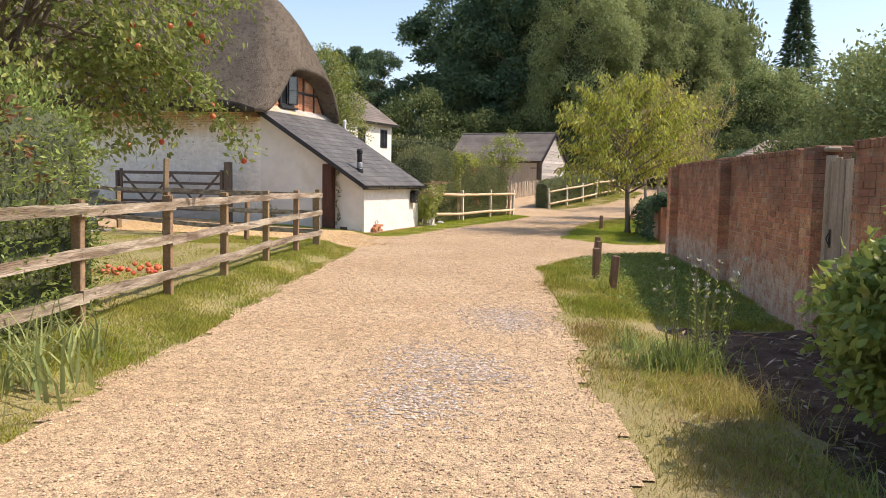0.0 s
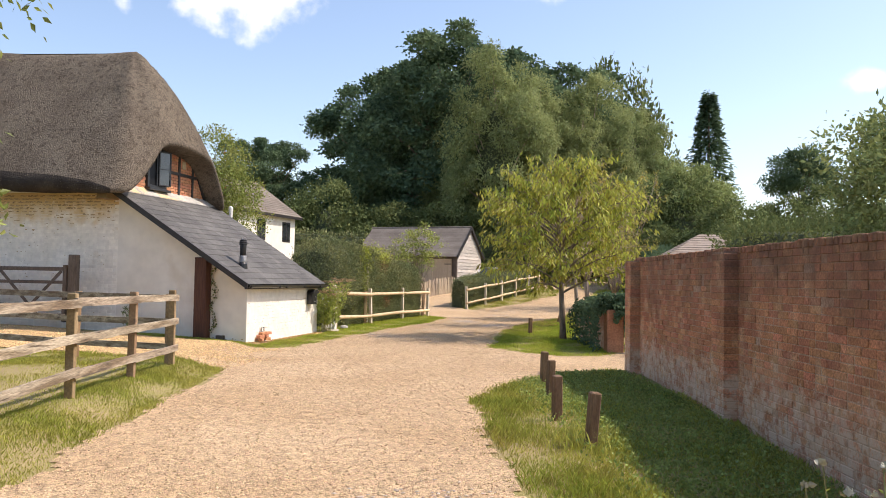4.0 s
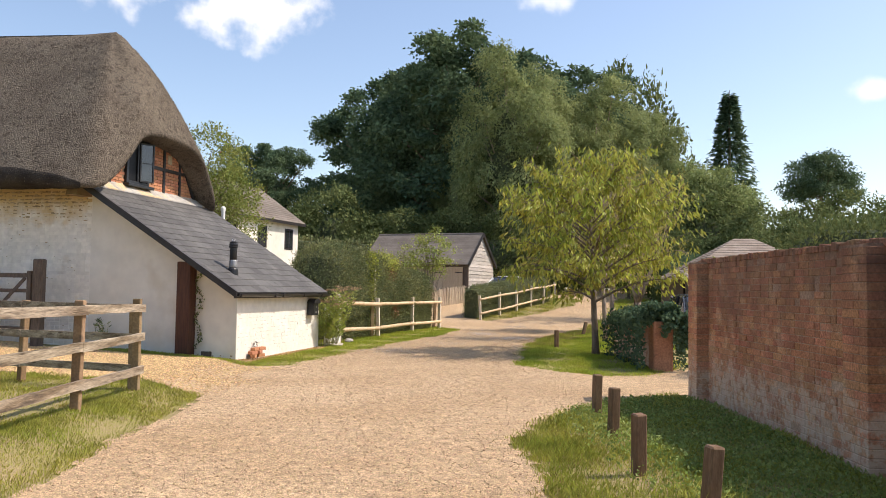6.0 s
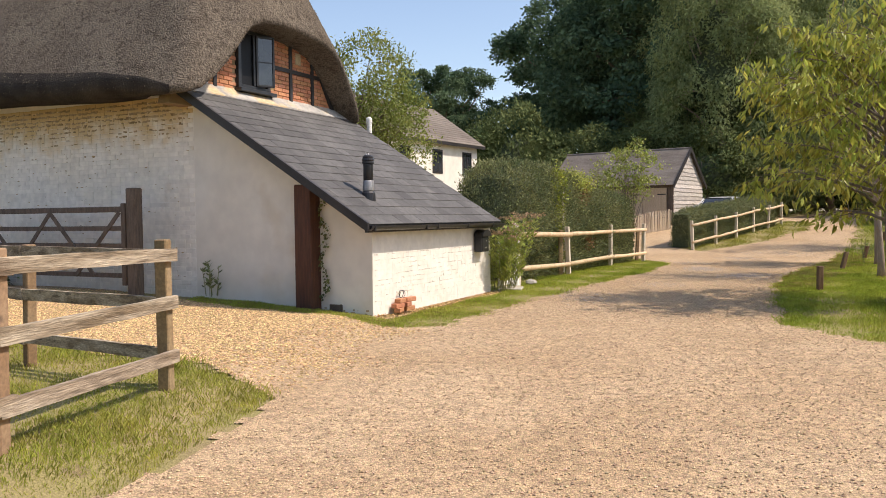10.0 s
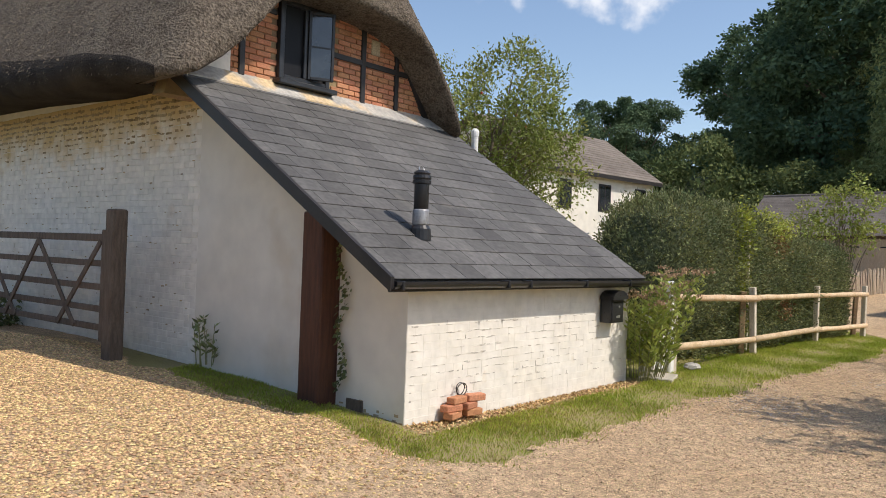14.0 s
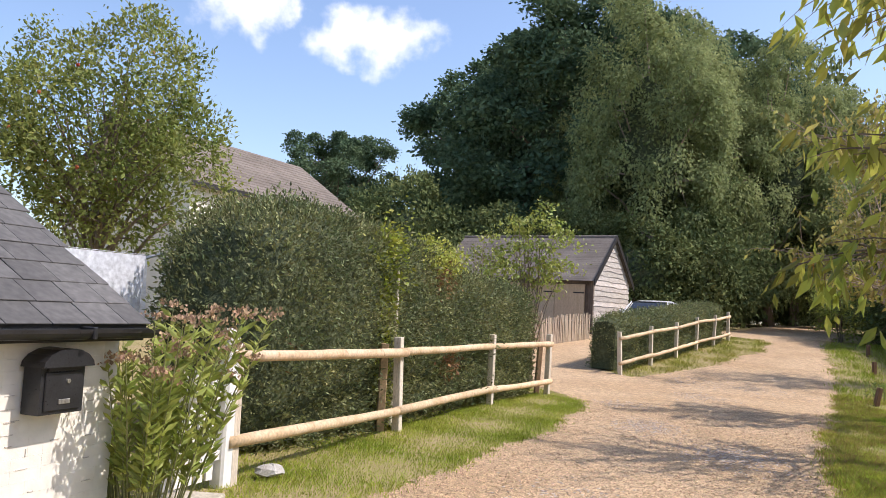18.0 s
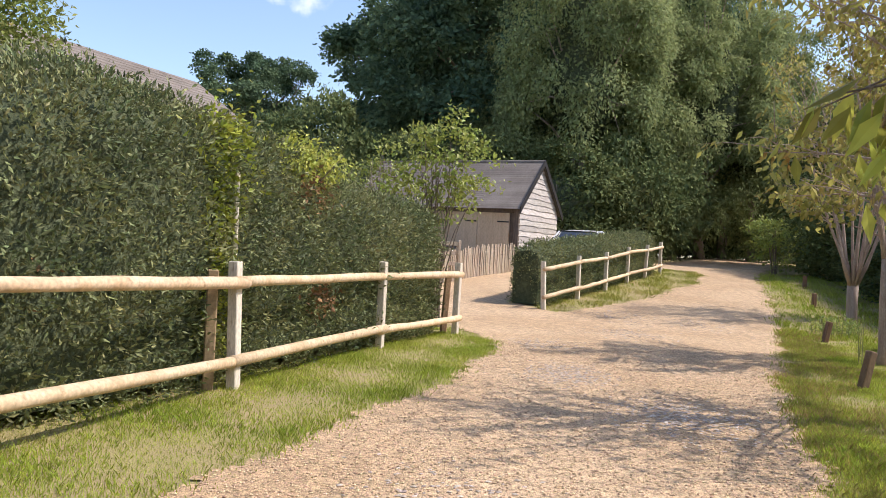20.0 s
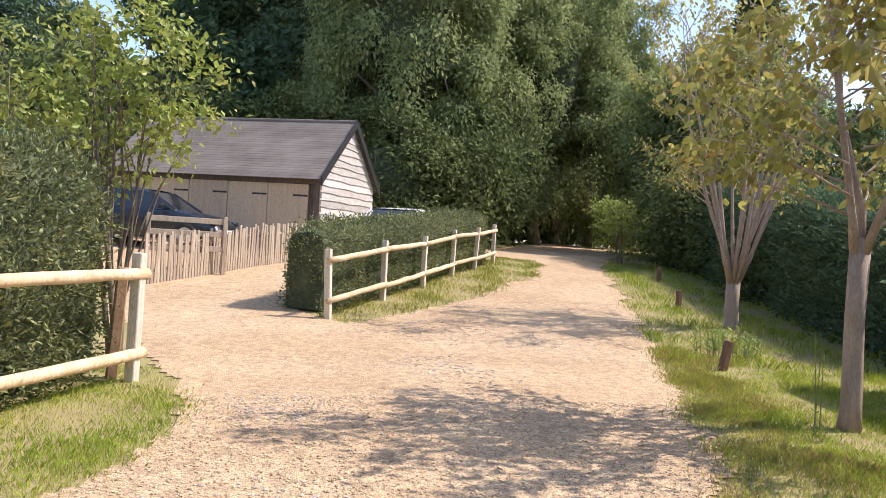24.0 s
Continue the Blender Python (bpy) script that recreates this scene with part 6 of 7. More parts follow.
for k in range(3):
    part("post", Geo().box(0.05 + k * 2.6, -0.03, -0.2, 0.19 + k * 2.6, 0.12, 2.3, 0.01), DARK_TIMBER, gar)
roof = part("roof", Geo().box(2.35, 2.45, 3.9, 3.05, 2.55, 4.06), TILE, gar, "weathered brown tile roof")
for face in range(4):
    A, B, C, D = [((-0.3, -0.3), (5.7, -0.3), (3.05, 2.5), (2.35, 2.5)), ((5.7, -0.3), (5.7, 5.3), (3.05, 2.5), (3.05, 2.5)), ((5.7, 5.3), (-0.3, 5.3), (2.35, 2.5), (3.05, 2.5)), ((-0.3, 5.3), (-0.3, -0.3), (2.35, 2.5), (2.35, 2.5))][face]
    n = 16
    for r in range(n):
        a, b = r / n, min((r + 1.2) / n, 1)
        P = []
        for t, dz in ((a, 0.05), (b, 0.025)):
            for E0, E1 in ((A, D), (B, C)):
                P.append((E0[0] + (E1[0] - E0[0]) * t, E0[1] + (E1[1] - E0[1]) * t, 2.3 + 1.8 * t + dz))
        Q = [(p[0], p[1], p[2] - 0.045) for p in P]
        part("roof_course", Geo().add(P + Q, [(0, 1, 3, 2), (6, 7, 5, 4), (0, 4, 5, 1), (1, 5, 7, 3), (2, 6, 4, 0)]), TILE, roof)

# ---- white house beyond the hedge ----
wh = thing("white_house", pose(-8.55, 44.9, 0.55, 0, 0, 67), "white rendered house with a grey tiled roof", "house")
part("wall", Geo().box(0, 0, -0.5, 9, 6, 4.75), WHITE, wh)
roof = part("roof", Geo().box(-0.2, 2.95, 6.8, 9.2, 3.05, 6.93), GREY_TILE, wh)
for s in (0, 1):
    y0, y1 = (-0.35, 3) if s == 0 else (6.35, 3)
    for r in range(16):
        a, b = r / 16, min((r + 1.2) / 16, 1)
        P = [(x, y0 + (y1 - y0) * t, 4.65 + 2.3 * t + dz) for t, dz in ((a, 0.05), (b, 0.025)) for x in (-0.3, 9.3)]
        Q = [(p[0], p[1], p[2] - 0.045) for p in P]
        part("roof_course", Geo().add(P + Q, [(0, 1, 3, 2), (6, 7, 5, 4), (0, 4, 5, 1), (1, 5, 7, 3), (2, 6, 4, 0)]), GREY_TILE, roof)
part("gable", Geo().prism([(0, 4.7), (6, 4.7), (3, 6.8)], 8.9, Matrix(((0, 1, 0, 0.05), (1, 0, 0, 0), (0, 0, 1, 0), (0, 0, 0, 1)))), WHITE, wh)
for u_ in (1.9, 4.7, 7.5):
    w_ = part("window", Geo().box(u_, -0.03, 3.1, u_ + 0.9, 0.02, 4.3, 0.01), BLACK, wh)
    part("pane", Geo().box(u_ + 0.08, -0.036, 3.2, u_ + 0.42, -0.032, 4.2), GLASS, w_)
    part("pane", Geo().box(u_ + 0.48, -0.036, 3.2, u_ + 0.82, -0.032, 4.2), GLASS, w_)
part("fascia", Geo().box(-0.3, -0.36, 4.52, 9.3, -0.32, 4.68), BLACK, wh)

# brick wall end with ivy
pw = thing("ivy_wall", pose(5.6, 20.75, 0, 0, 0, -5), "low brick wall end under a mat of ivy", "wall")
part("pier", Geo().box(0.1, 0, -0.2, 0.47, 0.45, 0.95, 0.02), mat("orange_pier_brick", (0.46, 0.225, 0.13), (0.40, 0.18, 0.10), big=2.5, fine=30, c=(0.26, 0.14, 0.09), spots=5, rough=0.95, bump=0.6, dist=0.01, spec=0.1), pw)
part("wall", Geo().box(0.13, 0.45, -0.2, 0.42, 4.2, 0.85, 0.02), BRICK_FAR, pw)
n_ = 8000
pos = np.stack([H.uniform(-0.2, 0.72, n_), 0.05 + 4.1 * H.random(n_) ** 1.8, np.zeros(n_)], -1)
edge = np.abs(pos[:, 0] - 0.27) / 0.47
pos[:, 2] = np.where(edge < 0.7, 0.95 + H.random(n_) * 0.3, 1.12 * H.random(n_) ** 0.7) + H.normal(0, 0.05, n_) - 0.06 * pos[:, 1]
pos[:, 2] = np.maximum(pos[:, 2], 0.03)
front = np.stack([H.uniform(0.25, 0.85, 1100), H.normal(-0.06, 0.05, 1100), 1.1 - np.abs(H.normal(0, 0.35, 1100))], -1)
front = front[front[:, 2] > 0.1]
front = front[(front[:, 0] > 0.5) | (front[:, 2] > 0.78 + 0.12 * np.sin(front[:, 0] * 17))]
pos = np.vstack([pos, front])
part("ivy", leaf_mesh("ivy", pos, H.normal(size=pos.shape) * 0.7 + np.array([0, -0.5, -0.5]), 0.085, 0.75, OAK, H), None, pw, "trailing ivy")


# ---- trees and shrubs of the gardens ----
F = np.random.default_rng(77)
plant("apple_tree", pose(-5.6, 9.4, 0.13), "old apple tree hung with red apples over the fence", "tree", F, 5.6, (2.6, 2.3, 1.9), 380, 70, 0.19, 0.095, 0.5, APPLE_LEAF, BARK, 0.12, limbs=60, fork=0.3, droop=0.6, shell=0.45, low=-0.93, lumps=16, sharp=7, lean=(0.5, 0), crown_at=3.5)
plant("apple_tree", pose(-6.9, 36.2, 0.2), "apple tree behind the lean-to, broad and untidy", "tree", F, 7.6, (2.3, 2.2, 2.7), 150, 170, 0.48, 0.115, 0.52, APPLE_LEAF, BARK, 0.13, limbs=70, fork=0.2, droop=0.1, shell=0.35, low=-0.9, crown_at=4.3, boughs=True, flat=1.25, lumps=16, sharp=8)
arching_tree("young_tree", pose(8.85, 35.0, 0.0), "young tree with a clear pale trunk and yellowing leaves", F, 5.9, 1.8, 2.3, 56, 8, 19, 0.10, 0.6, AUTUMN, PALE_BARK, 0.085, (0.35, 1.3), 0.2, 0.6, True, 5, 0.2, 0.06, 1.65)
arching_tree("many_stemmed_tree", pose(12.0, 41.9, 0.1), "many-stemmed tree with bare lower twigs and olive leaves", F, 7.4, 2.1, 2.0, 90, 7, 19, 0.095, 0.5, AUTUMN, PALE_BARK, 0.125, (0.6, 1.3), 0.16, 0.6, False, 14, 0.4, 0.08, 0.95)
arching_tree("sapling", pose(7.35, 30.3, 0.0), "spreading young tree with narrow yellowing leaves on the grass", F, 5.6, 1.7, 3.2, 40, 8, 18, 0.11, 0.4, AUTUMN, PALE_BARK, 0.075, (0.45, 1.2), 0.24, 0.8)
plant("lane_bush", pose(15.0, 53.2, 1.0), "small bright bush at the bend of the lane", "bush", F, 2.4, (1.0, 0.9, 1.0), 60, 60, 0.2, 0.11, 0.55, LIME_LEAF, BARK, 0.04, limbs=14, stems=3, crown_at=1.3)
plant("rose_bush", pose(2.2, 37.65, 0.0), "leggy bright green shrub at the end of the hedge", "bush", F, 4.2, (0.95, 0.6, 1.25), 95, 26, 0.12, 0.09, 0.6, LIME_LEAF, BARK, 0.03, limbs=34, stems=5, fork=0.15, droop=0.2, shell=0.35, low=-1, crown_at=2.95)
plant("rose_bush", pose(1.0, 37.0, 0.0), "leggy shrub that grows out of the hedge top", "bush", F, 3.3, (0.9, 0.5, 0.7), 50, 22, 0.10, 0.075, 0.6, LIME_LEAF, BARK, 0.03, limbs=24, stems=4, fork=0.5, droop=0.1, shell=0.3, crown_at=2.55)
plant("laurel_shrub", pose(3.62, 4.2, -0.1), "glossy green shrub with paler new leaves by the wall", "bush", F, 1.8, (0.64, 0.8, 0.72), 240, 40, 0.10, 0.08, 0.5, LEAF, BARK, 0.03, rounded=True, limbs=20, stems=5, fork=0.2, droop=0.2, shell=0.55, crown_at=0.9)
plant("golden_shrub", pose(0.3, 32.85, 1.86), "yellow-green climber over the hedge top", "climber", F, 0.85, (0.5, 0.6, 0.33), 90, 44, 0.12, 0.065, 0.55, GOLD, BARK, 0.02, limbs=10, stems=3, crown_at=0.45)
plant("ornamental_shrub", pose(-13.2, 19.2, 0.2), "purple-leaved shrub behind the green hedge", "bush", F, 2.5, (1.0, 1.0, 1.1), 110, 40, 0.15, 0.08, 0.6, RED_LEAF, BARK, 0.04, limbs=12, stems=3, crown_at=1.4)
plant("garden_conifer", pose(-31.5, 32.2, 0.2), "dense green shrubs behind the telegraph pole", "bush", F, 7.0, (1.6, 2.2, 3.2), 260, 70, 0.26, 0.17, 0.5, LIME_LEAF, BARK, 0.1, limbs=10, crown_at=3.6)
plant("garden_conifer", pose(-35.5, 30.5, 0.2), "dense dark green shrubs by the pink house", "bush", F, 6.9, (1.9, 2.0, 3.2), 260, 70, 0.26, 0.17, 0.5, LEAF, BARK, 0.1, limbs=10, crown_at=3.5)
plant("roadside_tree", pose(19.4, 24.2, 0.0), "tree with thin backlit foliage behind the brick wall", "tree", F, 9.0, (2.9, 2.9, 3.4), 200, 34, 0.3, 0.12, 0.55, APPLE_LEAF, BARK, 0.16, limbs=46, fork=0.3, shell=0.45, crown_at=5.4)
garden_bush = plant("garden_bush", pose(7.9, 11.9, 0, 0, 0, 316), "dense shrub behind the brick wall", "bush", F, 4.0, (1.85, 1.85, 1.7), 120, 560, 0.48, 0.075, 0.55, GARDEN_LEAF, BARK, 0.09, limbs=14, stems=3, shell=0.74, crown_at=2.0, lumps=18, sharp=6, core=0.66, boughs=True, flat=0.8, droop=0.1, group="shrubs behind the wall")
# the first copy stands out of view, added to cast shade on the verge
again(garden_bush, [(5.7, 3.4, 130, 0.9, 0.95), (10.6, 7.6, 40, 1.07, 1), (9.5, 4.0, 220, 1.07, 1)])


# pale new shoots on the laurel
P = np.array([p for p in CROWNS["laurel_shrub"] if p[2] > 1.1 or (p[0] < -0.4 and p[2] > 0.75)])
P = np.repeat(P, 4, 0) * np.array([1.08, 1.08, 1.04]) + F.normal(size=(len(P) * 4, 3)) * 0.05
part("new_leaf_layer", leaf_mesh("new_leaf_layer", P, F.normal(size=P.shape) * 0.6 + np.array([-0.4, 0, 0.5]), 0.095, 0.46, LIME_LEAF, F, 0.25, None, True), None, bpy.data.objects["laurel_shrub"], "yellow-green new leaves")["kind"] = "stuff"

# conifer spire and umbrella pine on the skyline
def spire(m, h, r0):
    ob = thing("conifer", m, "dark pointed conifer above the other trees", "tree")
    part("trunk", Geo().tube([(0, 0, -0.2), (0, 0, h * 0.5), (0, 0, h)], [0.25, 0.15, 0.02], 8), BARK, ob)
    n = 9000
    k = np.floor(F.random(n) ** 0.8 * 22) / 22 + F.normal(0, 0.014, n)
    a = F.uniform(0, 6.283, n)
    reach = r0 * (1.03 - k) * (1 + 0.3 * np.sin(a * 5 + np.round(k * 22) * 2.1) + 0.12 * np.sin(a * 11 + np.round(k * 22)))
    r = reach * np.sqrt(F.uniform(0.15, 1, n)) + 0.05
    pos = np.stack([r * np.cos(a), r * np.sin(a), h * (0.06 + 0.94 * k) - r * 0.42 + 0.16 * r * r / r0], -1)
    outward = np.stack([np.cos(a), np.sin(a), np.full(n, -0.35)], -1)
    part("crown", leaf_mesh("crown", pos, outward + F.normal(size=(n, 3)) * 0.3, 0.42, 0.34, OAK, F, 0.25, outward * 0.6 + np.array([0, 0, 1.0])), None, ob)


spire(pose(24.6, 61, 1.4), 14.8, 3.0)
plant("pine_tree", pose(47.5, 90, 1), "broad-topped pine on the skyline", "tree", F, 16, (3.8, 3.8, 3.3), 60, 240, 1.1, 0.36, 0.4, OAK, BARK, 0.32, limbs=26, fork=0.5, shell=0.55, low=-0.45, crown_at=12.2, boughs=True, flat=0.7)
plant("field_maple", pose(21.2, 58.5, 1.3), "round sunlit green tree in front of the conifer", "tree", F, 10, (3.7, 3.7, 4.1), 80, 420, 0.95, 0.19, 0.55, GARDEN_LEAF, BARK, 0.16, limbs=16, crown_at=5.0, shell=0.66, lumps=16, sharp=8, core=0.6, boughs=True, flat=0.8, droop=0.3)
far_oak = plant("oak_tree", pose(-30, 60, 1.5), "distant round-headed green tree on the skyline", "tree", F, 20, (7.6, 7.6, 8.5), 80, 260, 1.8, 0.42, 0.6, OAK, BARK, 0.45, limbs=12, crown_at=11, shell=0.66, lumps=22, sharp=11, core=0.56, group="far trees", boughs=True, flat=0.75)
far_oak.scale = (0.5, 0.5, 0.4)
for x, y, s in ((36, 100, 0.55), (57, 88, 0.42), (66, 80, 0.42), (70, 66, 0.4), (-90, 40, 0.8), (-70, 20, 0.7)):
    ob = copy_thing(far_oak, pose(x, y, gz(x, y), 0, 0, x * 7))
    ob.scale = (s, s, s * 0.72)
for x, y in ((-3, -16), (6, -18), (-12, -10), (12, -9), (-16, 2)):
    copy_thing(bush, pose(x, y, 0, 0, 0, x * 31) @ Matrix.Diagonal((1.3, 1.3, 1.2, 1)))


# the lowest boughs of the apple tree, reaching over the fence
tree = bpy.data.objects["apple_tree"]
for pts in ([(-4.7, 9.4, 3.3), (-3.3, 9.3, 3.05), (-2.5, 9.2, 2.55), (-1.98, 9.2, 1.85)], [(-4.6, 9.2, 3.4), (-3.0, 9.0, 3.0), (-2.35, 8.9, 2.4)], [(-4.9, 9.3, 3.2), (-3.6, 9.2, 2.6), (-2.9, 9.1, 2.0)]):
    g = Geo().tube(pts, [0.03, 0.018, 0.01, 0.004][:len(pts)], 6, False)
    part("bough", g, BARK, tree, m=tree.matrix_basis.inverted())
    n = 520
    k = F.uniform(0.3, 1.0, n) * (len(pts) - 1)
    P = np.stack([np.interp(k, range(len(pts)), [p[i] for p in pts]) for i in range(3)], -1) + F.normal(size=(n, 3)) * 0.11
    part("bough_foliage", leaf_mesh("bough_foliage", P, F.normal(size=P.shape) + np.array([0.2, 0, -0.6]), 0.085, 0.5, APPLE_LEAF, F), None, tree, m=tree.matrix_basis.inverted())


def apples(rows, label):
    """Single apples, each a thing of its own."""
    me = geo_mesh("apple", Geo().lathe([(0.004, -0.03), (0.02, -0.034), (0.034, -0.012), (0.037, 0.006), (0.03, 0.027), (0.014, 0.034), (0.003, 0.027)], 9), APPLE, True)
    for p in rows:
        single("apple", me, None, label, "apple", "", pose(*p, F.uniform(0, 60), F.uniform(0, 60), 0), group="apples")


hung = [p for p in CROWNS["apple_tree"] if p[2] < 3.7 and p[1] < 0.9 and p[0] > -0.6 and np.linalg.norm((p - np.array([0.5, 0, 3.5])) / np.array([2.6, 2.3, 1.9])) > 0.62]
rows = []
for k in range(34):
    p = hung[k % len(hung)]
    rows.append((-5.6 + p[0] + F.normal(0, 0.04), 9.4 + p[1] + F.normal(0, 0.04), 0.13 + p[2] - 0.1))
apples(rows, "ripe red apple hanging in the tree")
red = [p for p in CROWNS["apple_tree.001"] if p[1] < 0.6 and p[2] > 3.2]
apples([(-6.9 + p[0], 36.2 + p[1] - 0.2, 0.2 + p[2] - 0.1) for p in red[:16]], "ripe orange-red apple in the thin tree")
apples([(-2.02, 9.2, 1.74), (-2.4, 9.15, 2.4), (-2.3, 8.9, 2.25), (-3.0, 9.1, 1.95), (-2.7, 9.2, 2.6), (-3.3, 9.2, 2.3)], "ripe red apple at the tip of a bough")
apples([(-4.25 + F.normal(0, 0.28), 10.9 + F.normal(0, 0.35), 0.165) for _ in range(34)], "fallen red apple on the lawn")


# ---- small plants ----
def straps(name, m, label, n, length, width, material, spread, up=1.2):
    """Long arching strap leaves from one root."""
    g = Geo()
    for _ in range(n):
        a, l = F.uniform(0, 6.283), length * F.uniform(0.6, 1.15)
        b = Vector((F.normal(0, spread), F.normal(0, spread), -0.02))
        d, s = Vector((math.cos(a), math.sin(a), 0)), Vector((-math.sin(a), math.cos(a), 0))
        o = F.uniform(0.25, 1.0)
        rows = []
        for t in (0, 0.3, 0.6, 0.85, 1.0):
            p = b + d * l * o * t * t + Vector((0, 0, l * up * (t - 0.45 * o * t * t)))
            w = width * (1 - t * 0.85)
            rows.append([tuple(p - s * w), tuple(p + Vector((0, 0, -w * 0.5))), tuple(p + s * w)])
        g.loft(rows)
    return single(name, g, material, label, "plant", "stuff", m)


straps("iris_clump", pose(-2.3, 4.75, 0.1), "strap-leaved iris clump at the foot of the fence", 70, 0.55, 0.016, GARDEN_LEAF, 0.22)
straps("iris_clump", pose(-2.45, 5.7, 0.1), "strap-leaved iris clump at the foot of the fence", 45, 0.45, 0.014, GARDEN_LEAF, 0.2)
straps("grass_tuft", pose(2.55, 6.35, -0.03), "bright green tussock on the verge", 480, 0.3, 0.008, LEAF, 0.22)
straps("grass_tuft", pose(2.3, 6.97, -0.02), "blue-green strap leaves in the verge", 36, 0.26, 0.012, GARDEN_LEAF, 0.07)
straps("grass_tuft", pose(2.68, 5.1, -0.05), "dry yellow tussock on the verge", 300, 0.27, 0.006, DRY, 0.28)
straps("grass_tuft", pose(2.2, 5.65, -0.03), "yellow-green tussock on the verge", 170, 0.16, 0.006, GRASS, 0.3)
straps("grass_tuft", pose(2.32, 5.15, -0.03), "dry yellow tussock on the verge", 170, 0.15, 0.006, DRY, 0.26)
straps("grass_tuft", pose(2.85, 3.6, -0.05), "green tussock in the shade by the gate", 260, 0.18, 0.007, LEAF, 0.34)
straps("grass_tuft", pose(2.55, 4.3, -0.03), "dry yellow tussock on the verge", 140, 0.16, 0.006, DRY, 0.28)
straps("grass_tuft", pose(2.75, 11.0, 0.0), "bright green tussock by the bollards", 110, 0.3, 0.006, GRASS, 0.22)


def tall_flowers(name, m, label, n, h, spread, leaf_m, leaf_len, head, head_r, fan=0.3, per=16, buds=34):
    """Upright stems with leaves all along and a flat head of small blooms."""
    ob = thing(name, m, label, "plant")
    for _ in range(n):
        a, r = F.uniform(0, 6.283), spread * math.sqrt(F.random())
        b = Vector((r * math.cos(a), r * math.sin(a), 0))
        hh = h * F.uniform(0.65, 1.08)
        t_ = b + Vector((math.cos(a), math.sin(a), 0)) * fan * r / spread * hh + Vector((F.normal(0, 0.04), F.normal(0, 0.04), hh))
        stem = part("stem", Geo().tube([b, b.lerp(t_, 0.5) + Vector((0, 0, 0.05)), t_], [0.006, 0.005, 0.003], 4, False), STEM, ob)
        k, aa = F.uniform(0.18, 0.95, (per, 1)), F.uniform(0, 6.283, per)
        P = np.array(b) * (1 - k) + np.array(t_) * k
        part("foliage", leaf_mesh("foliage", P, np.stack([np.cos(aa), np.sin(aa), np.full(per, 0.7)], -1), leaf_len, 0.32, leaf_m, F), None, stem)
        if buds:
            P = np.array(t_) + F.normal(size=(buds, 3)) * np.array([head_r, head_r, head_r * 0.3])
            part("flower_head", leaf_mesh("flower_head", P, F.normal(size=(buds, 3)) * 0.5 + np.array([0, 0, 0.8]), 0.03, 0.9, head, F), None, stem)["kind"] = "stuff"
    return ob


tall_flowers("hemp_agrimony", pose(-1.02, 26.22, 0.02), "leafy clump with faded pink flat flower heads by the wall", 64, 1.40, 0.34, PALE_LEAF, 0.11, BLOOM, 0.045, 0.36, 44, 26)
tall_flowers("wild_flowers", pose(2.74, 6.35, -0.05), "tall wild flowers with small pale seed heads", 26, 0.95, 0.22, LIME_LEAF, 0.05, mat("pale_seed_head", (0.36, 0.36, 0.27), (0.46, 0.45, 0.36), rough=0.9, bump=0), 0.009, 0.2, 8, 7)
tall_flowers("wall_weed", HOUSE @ pose(0.25, 3.05, 0.25), "dark weed at the foot of the white wall", 7, 0.55, 0.12, YEW, 0.09, YEW, 0.01, 0.2, 14, 0)
tall_flowers("stem_weed", pose(8.45, 34.9, 0), "thin tall weed beside the young tree", 3, 1.1, 0.05, LIME_LEAF, 0.06, LIME_LEAF, 0.01, 0.1, 9, 0)
tall_flowers("nettles", pose(10.3, 39.2, 0), "green nettles round the bollards", 40, 0.45, 0.5, LEAF, 0.09, LEAF, 0.02, 0.1, 10, 0)

# trailing creeper beside the brown post
P, Wd = [], []
for k in range(150):
    z_ = F.uniform(0.25, 1.75)
    P.append((0.36, 0.97 + 0.05 * math.sin(z_ * 9) + F.normal(0, 0.03), z_))
    Wd.append((-0.5, F.normal(0, 0.6), -0.5))
single("wall_creeper", leaf_mesh("wall_creeper", np.array(P), np.array(Wd), 0.06, 0.7, YEW, F), None, "thin dark creeper down the white wall", "climber", "", HOUSE)

# yellow-green climber on the hedge face
P = np.stack([F.normal(0, 0.14, 1200), F.normal(0, 0.05, 1200), F.uniform(0.3, 2.6, 1200)], -1)
P2 = np.stack([F.normal(0.1, 0.3, 500), F.normal(0, 0.06, 500), F.normal(2.2, 0.3, 500)], -1)
P = np.vstack([P, P2])
single("hedge_climber", leaf_mesh("hedge_climber", P, F.normal(size=P.shape) + np.array([0, -0.9, 0]), 0.075, 0.55, GOLD, F), None, "yellow-green climber on the dark hedge", "climber", "", pose(0.02, 30.95, 0, 0, 0, 72))
P = np.stack([F.normal(0, 0.25, 160), F.normal(0, 0.04, 160), F.normal(0, 0.14, 160)], -1)
for x, y, z in ((0.64, 32.65, 2.0), (-0.65, 29.3, 1.05), (0.78, 32.75, 0.75)):
    single("dead_sprig", leaf_mesh("dead_sprig", P * (0.7 + 0.3 * F.random()), F.normal(size=P.shape) + np.array([0, -0.8, 0]), 0.07, 0.5, BROWN_LEAF, F), None, "rust-brown dead sprig in the hedge", "foliage", "stuff", pose(x, y, z, 0, 0, 72))

# low cover in the shade of the wall
x, y = scatter(F, 2.6, 4.85, 9.0, 16.6, 1500)
k = ~on_lane(x, y) & (x < 4.4 + (y - 8.4) * 0.064) & (F.random(len(x)) < smooth01(x, 2.6, 3.4) + 0.12)
pos = np.stack([x[k], y[k], ground_z(x[k], y[k]) + F.uniform(0.02, 0.09, k.sum())], -1)
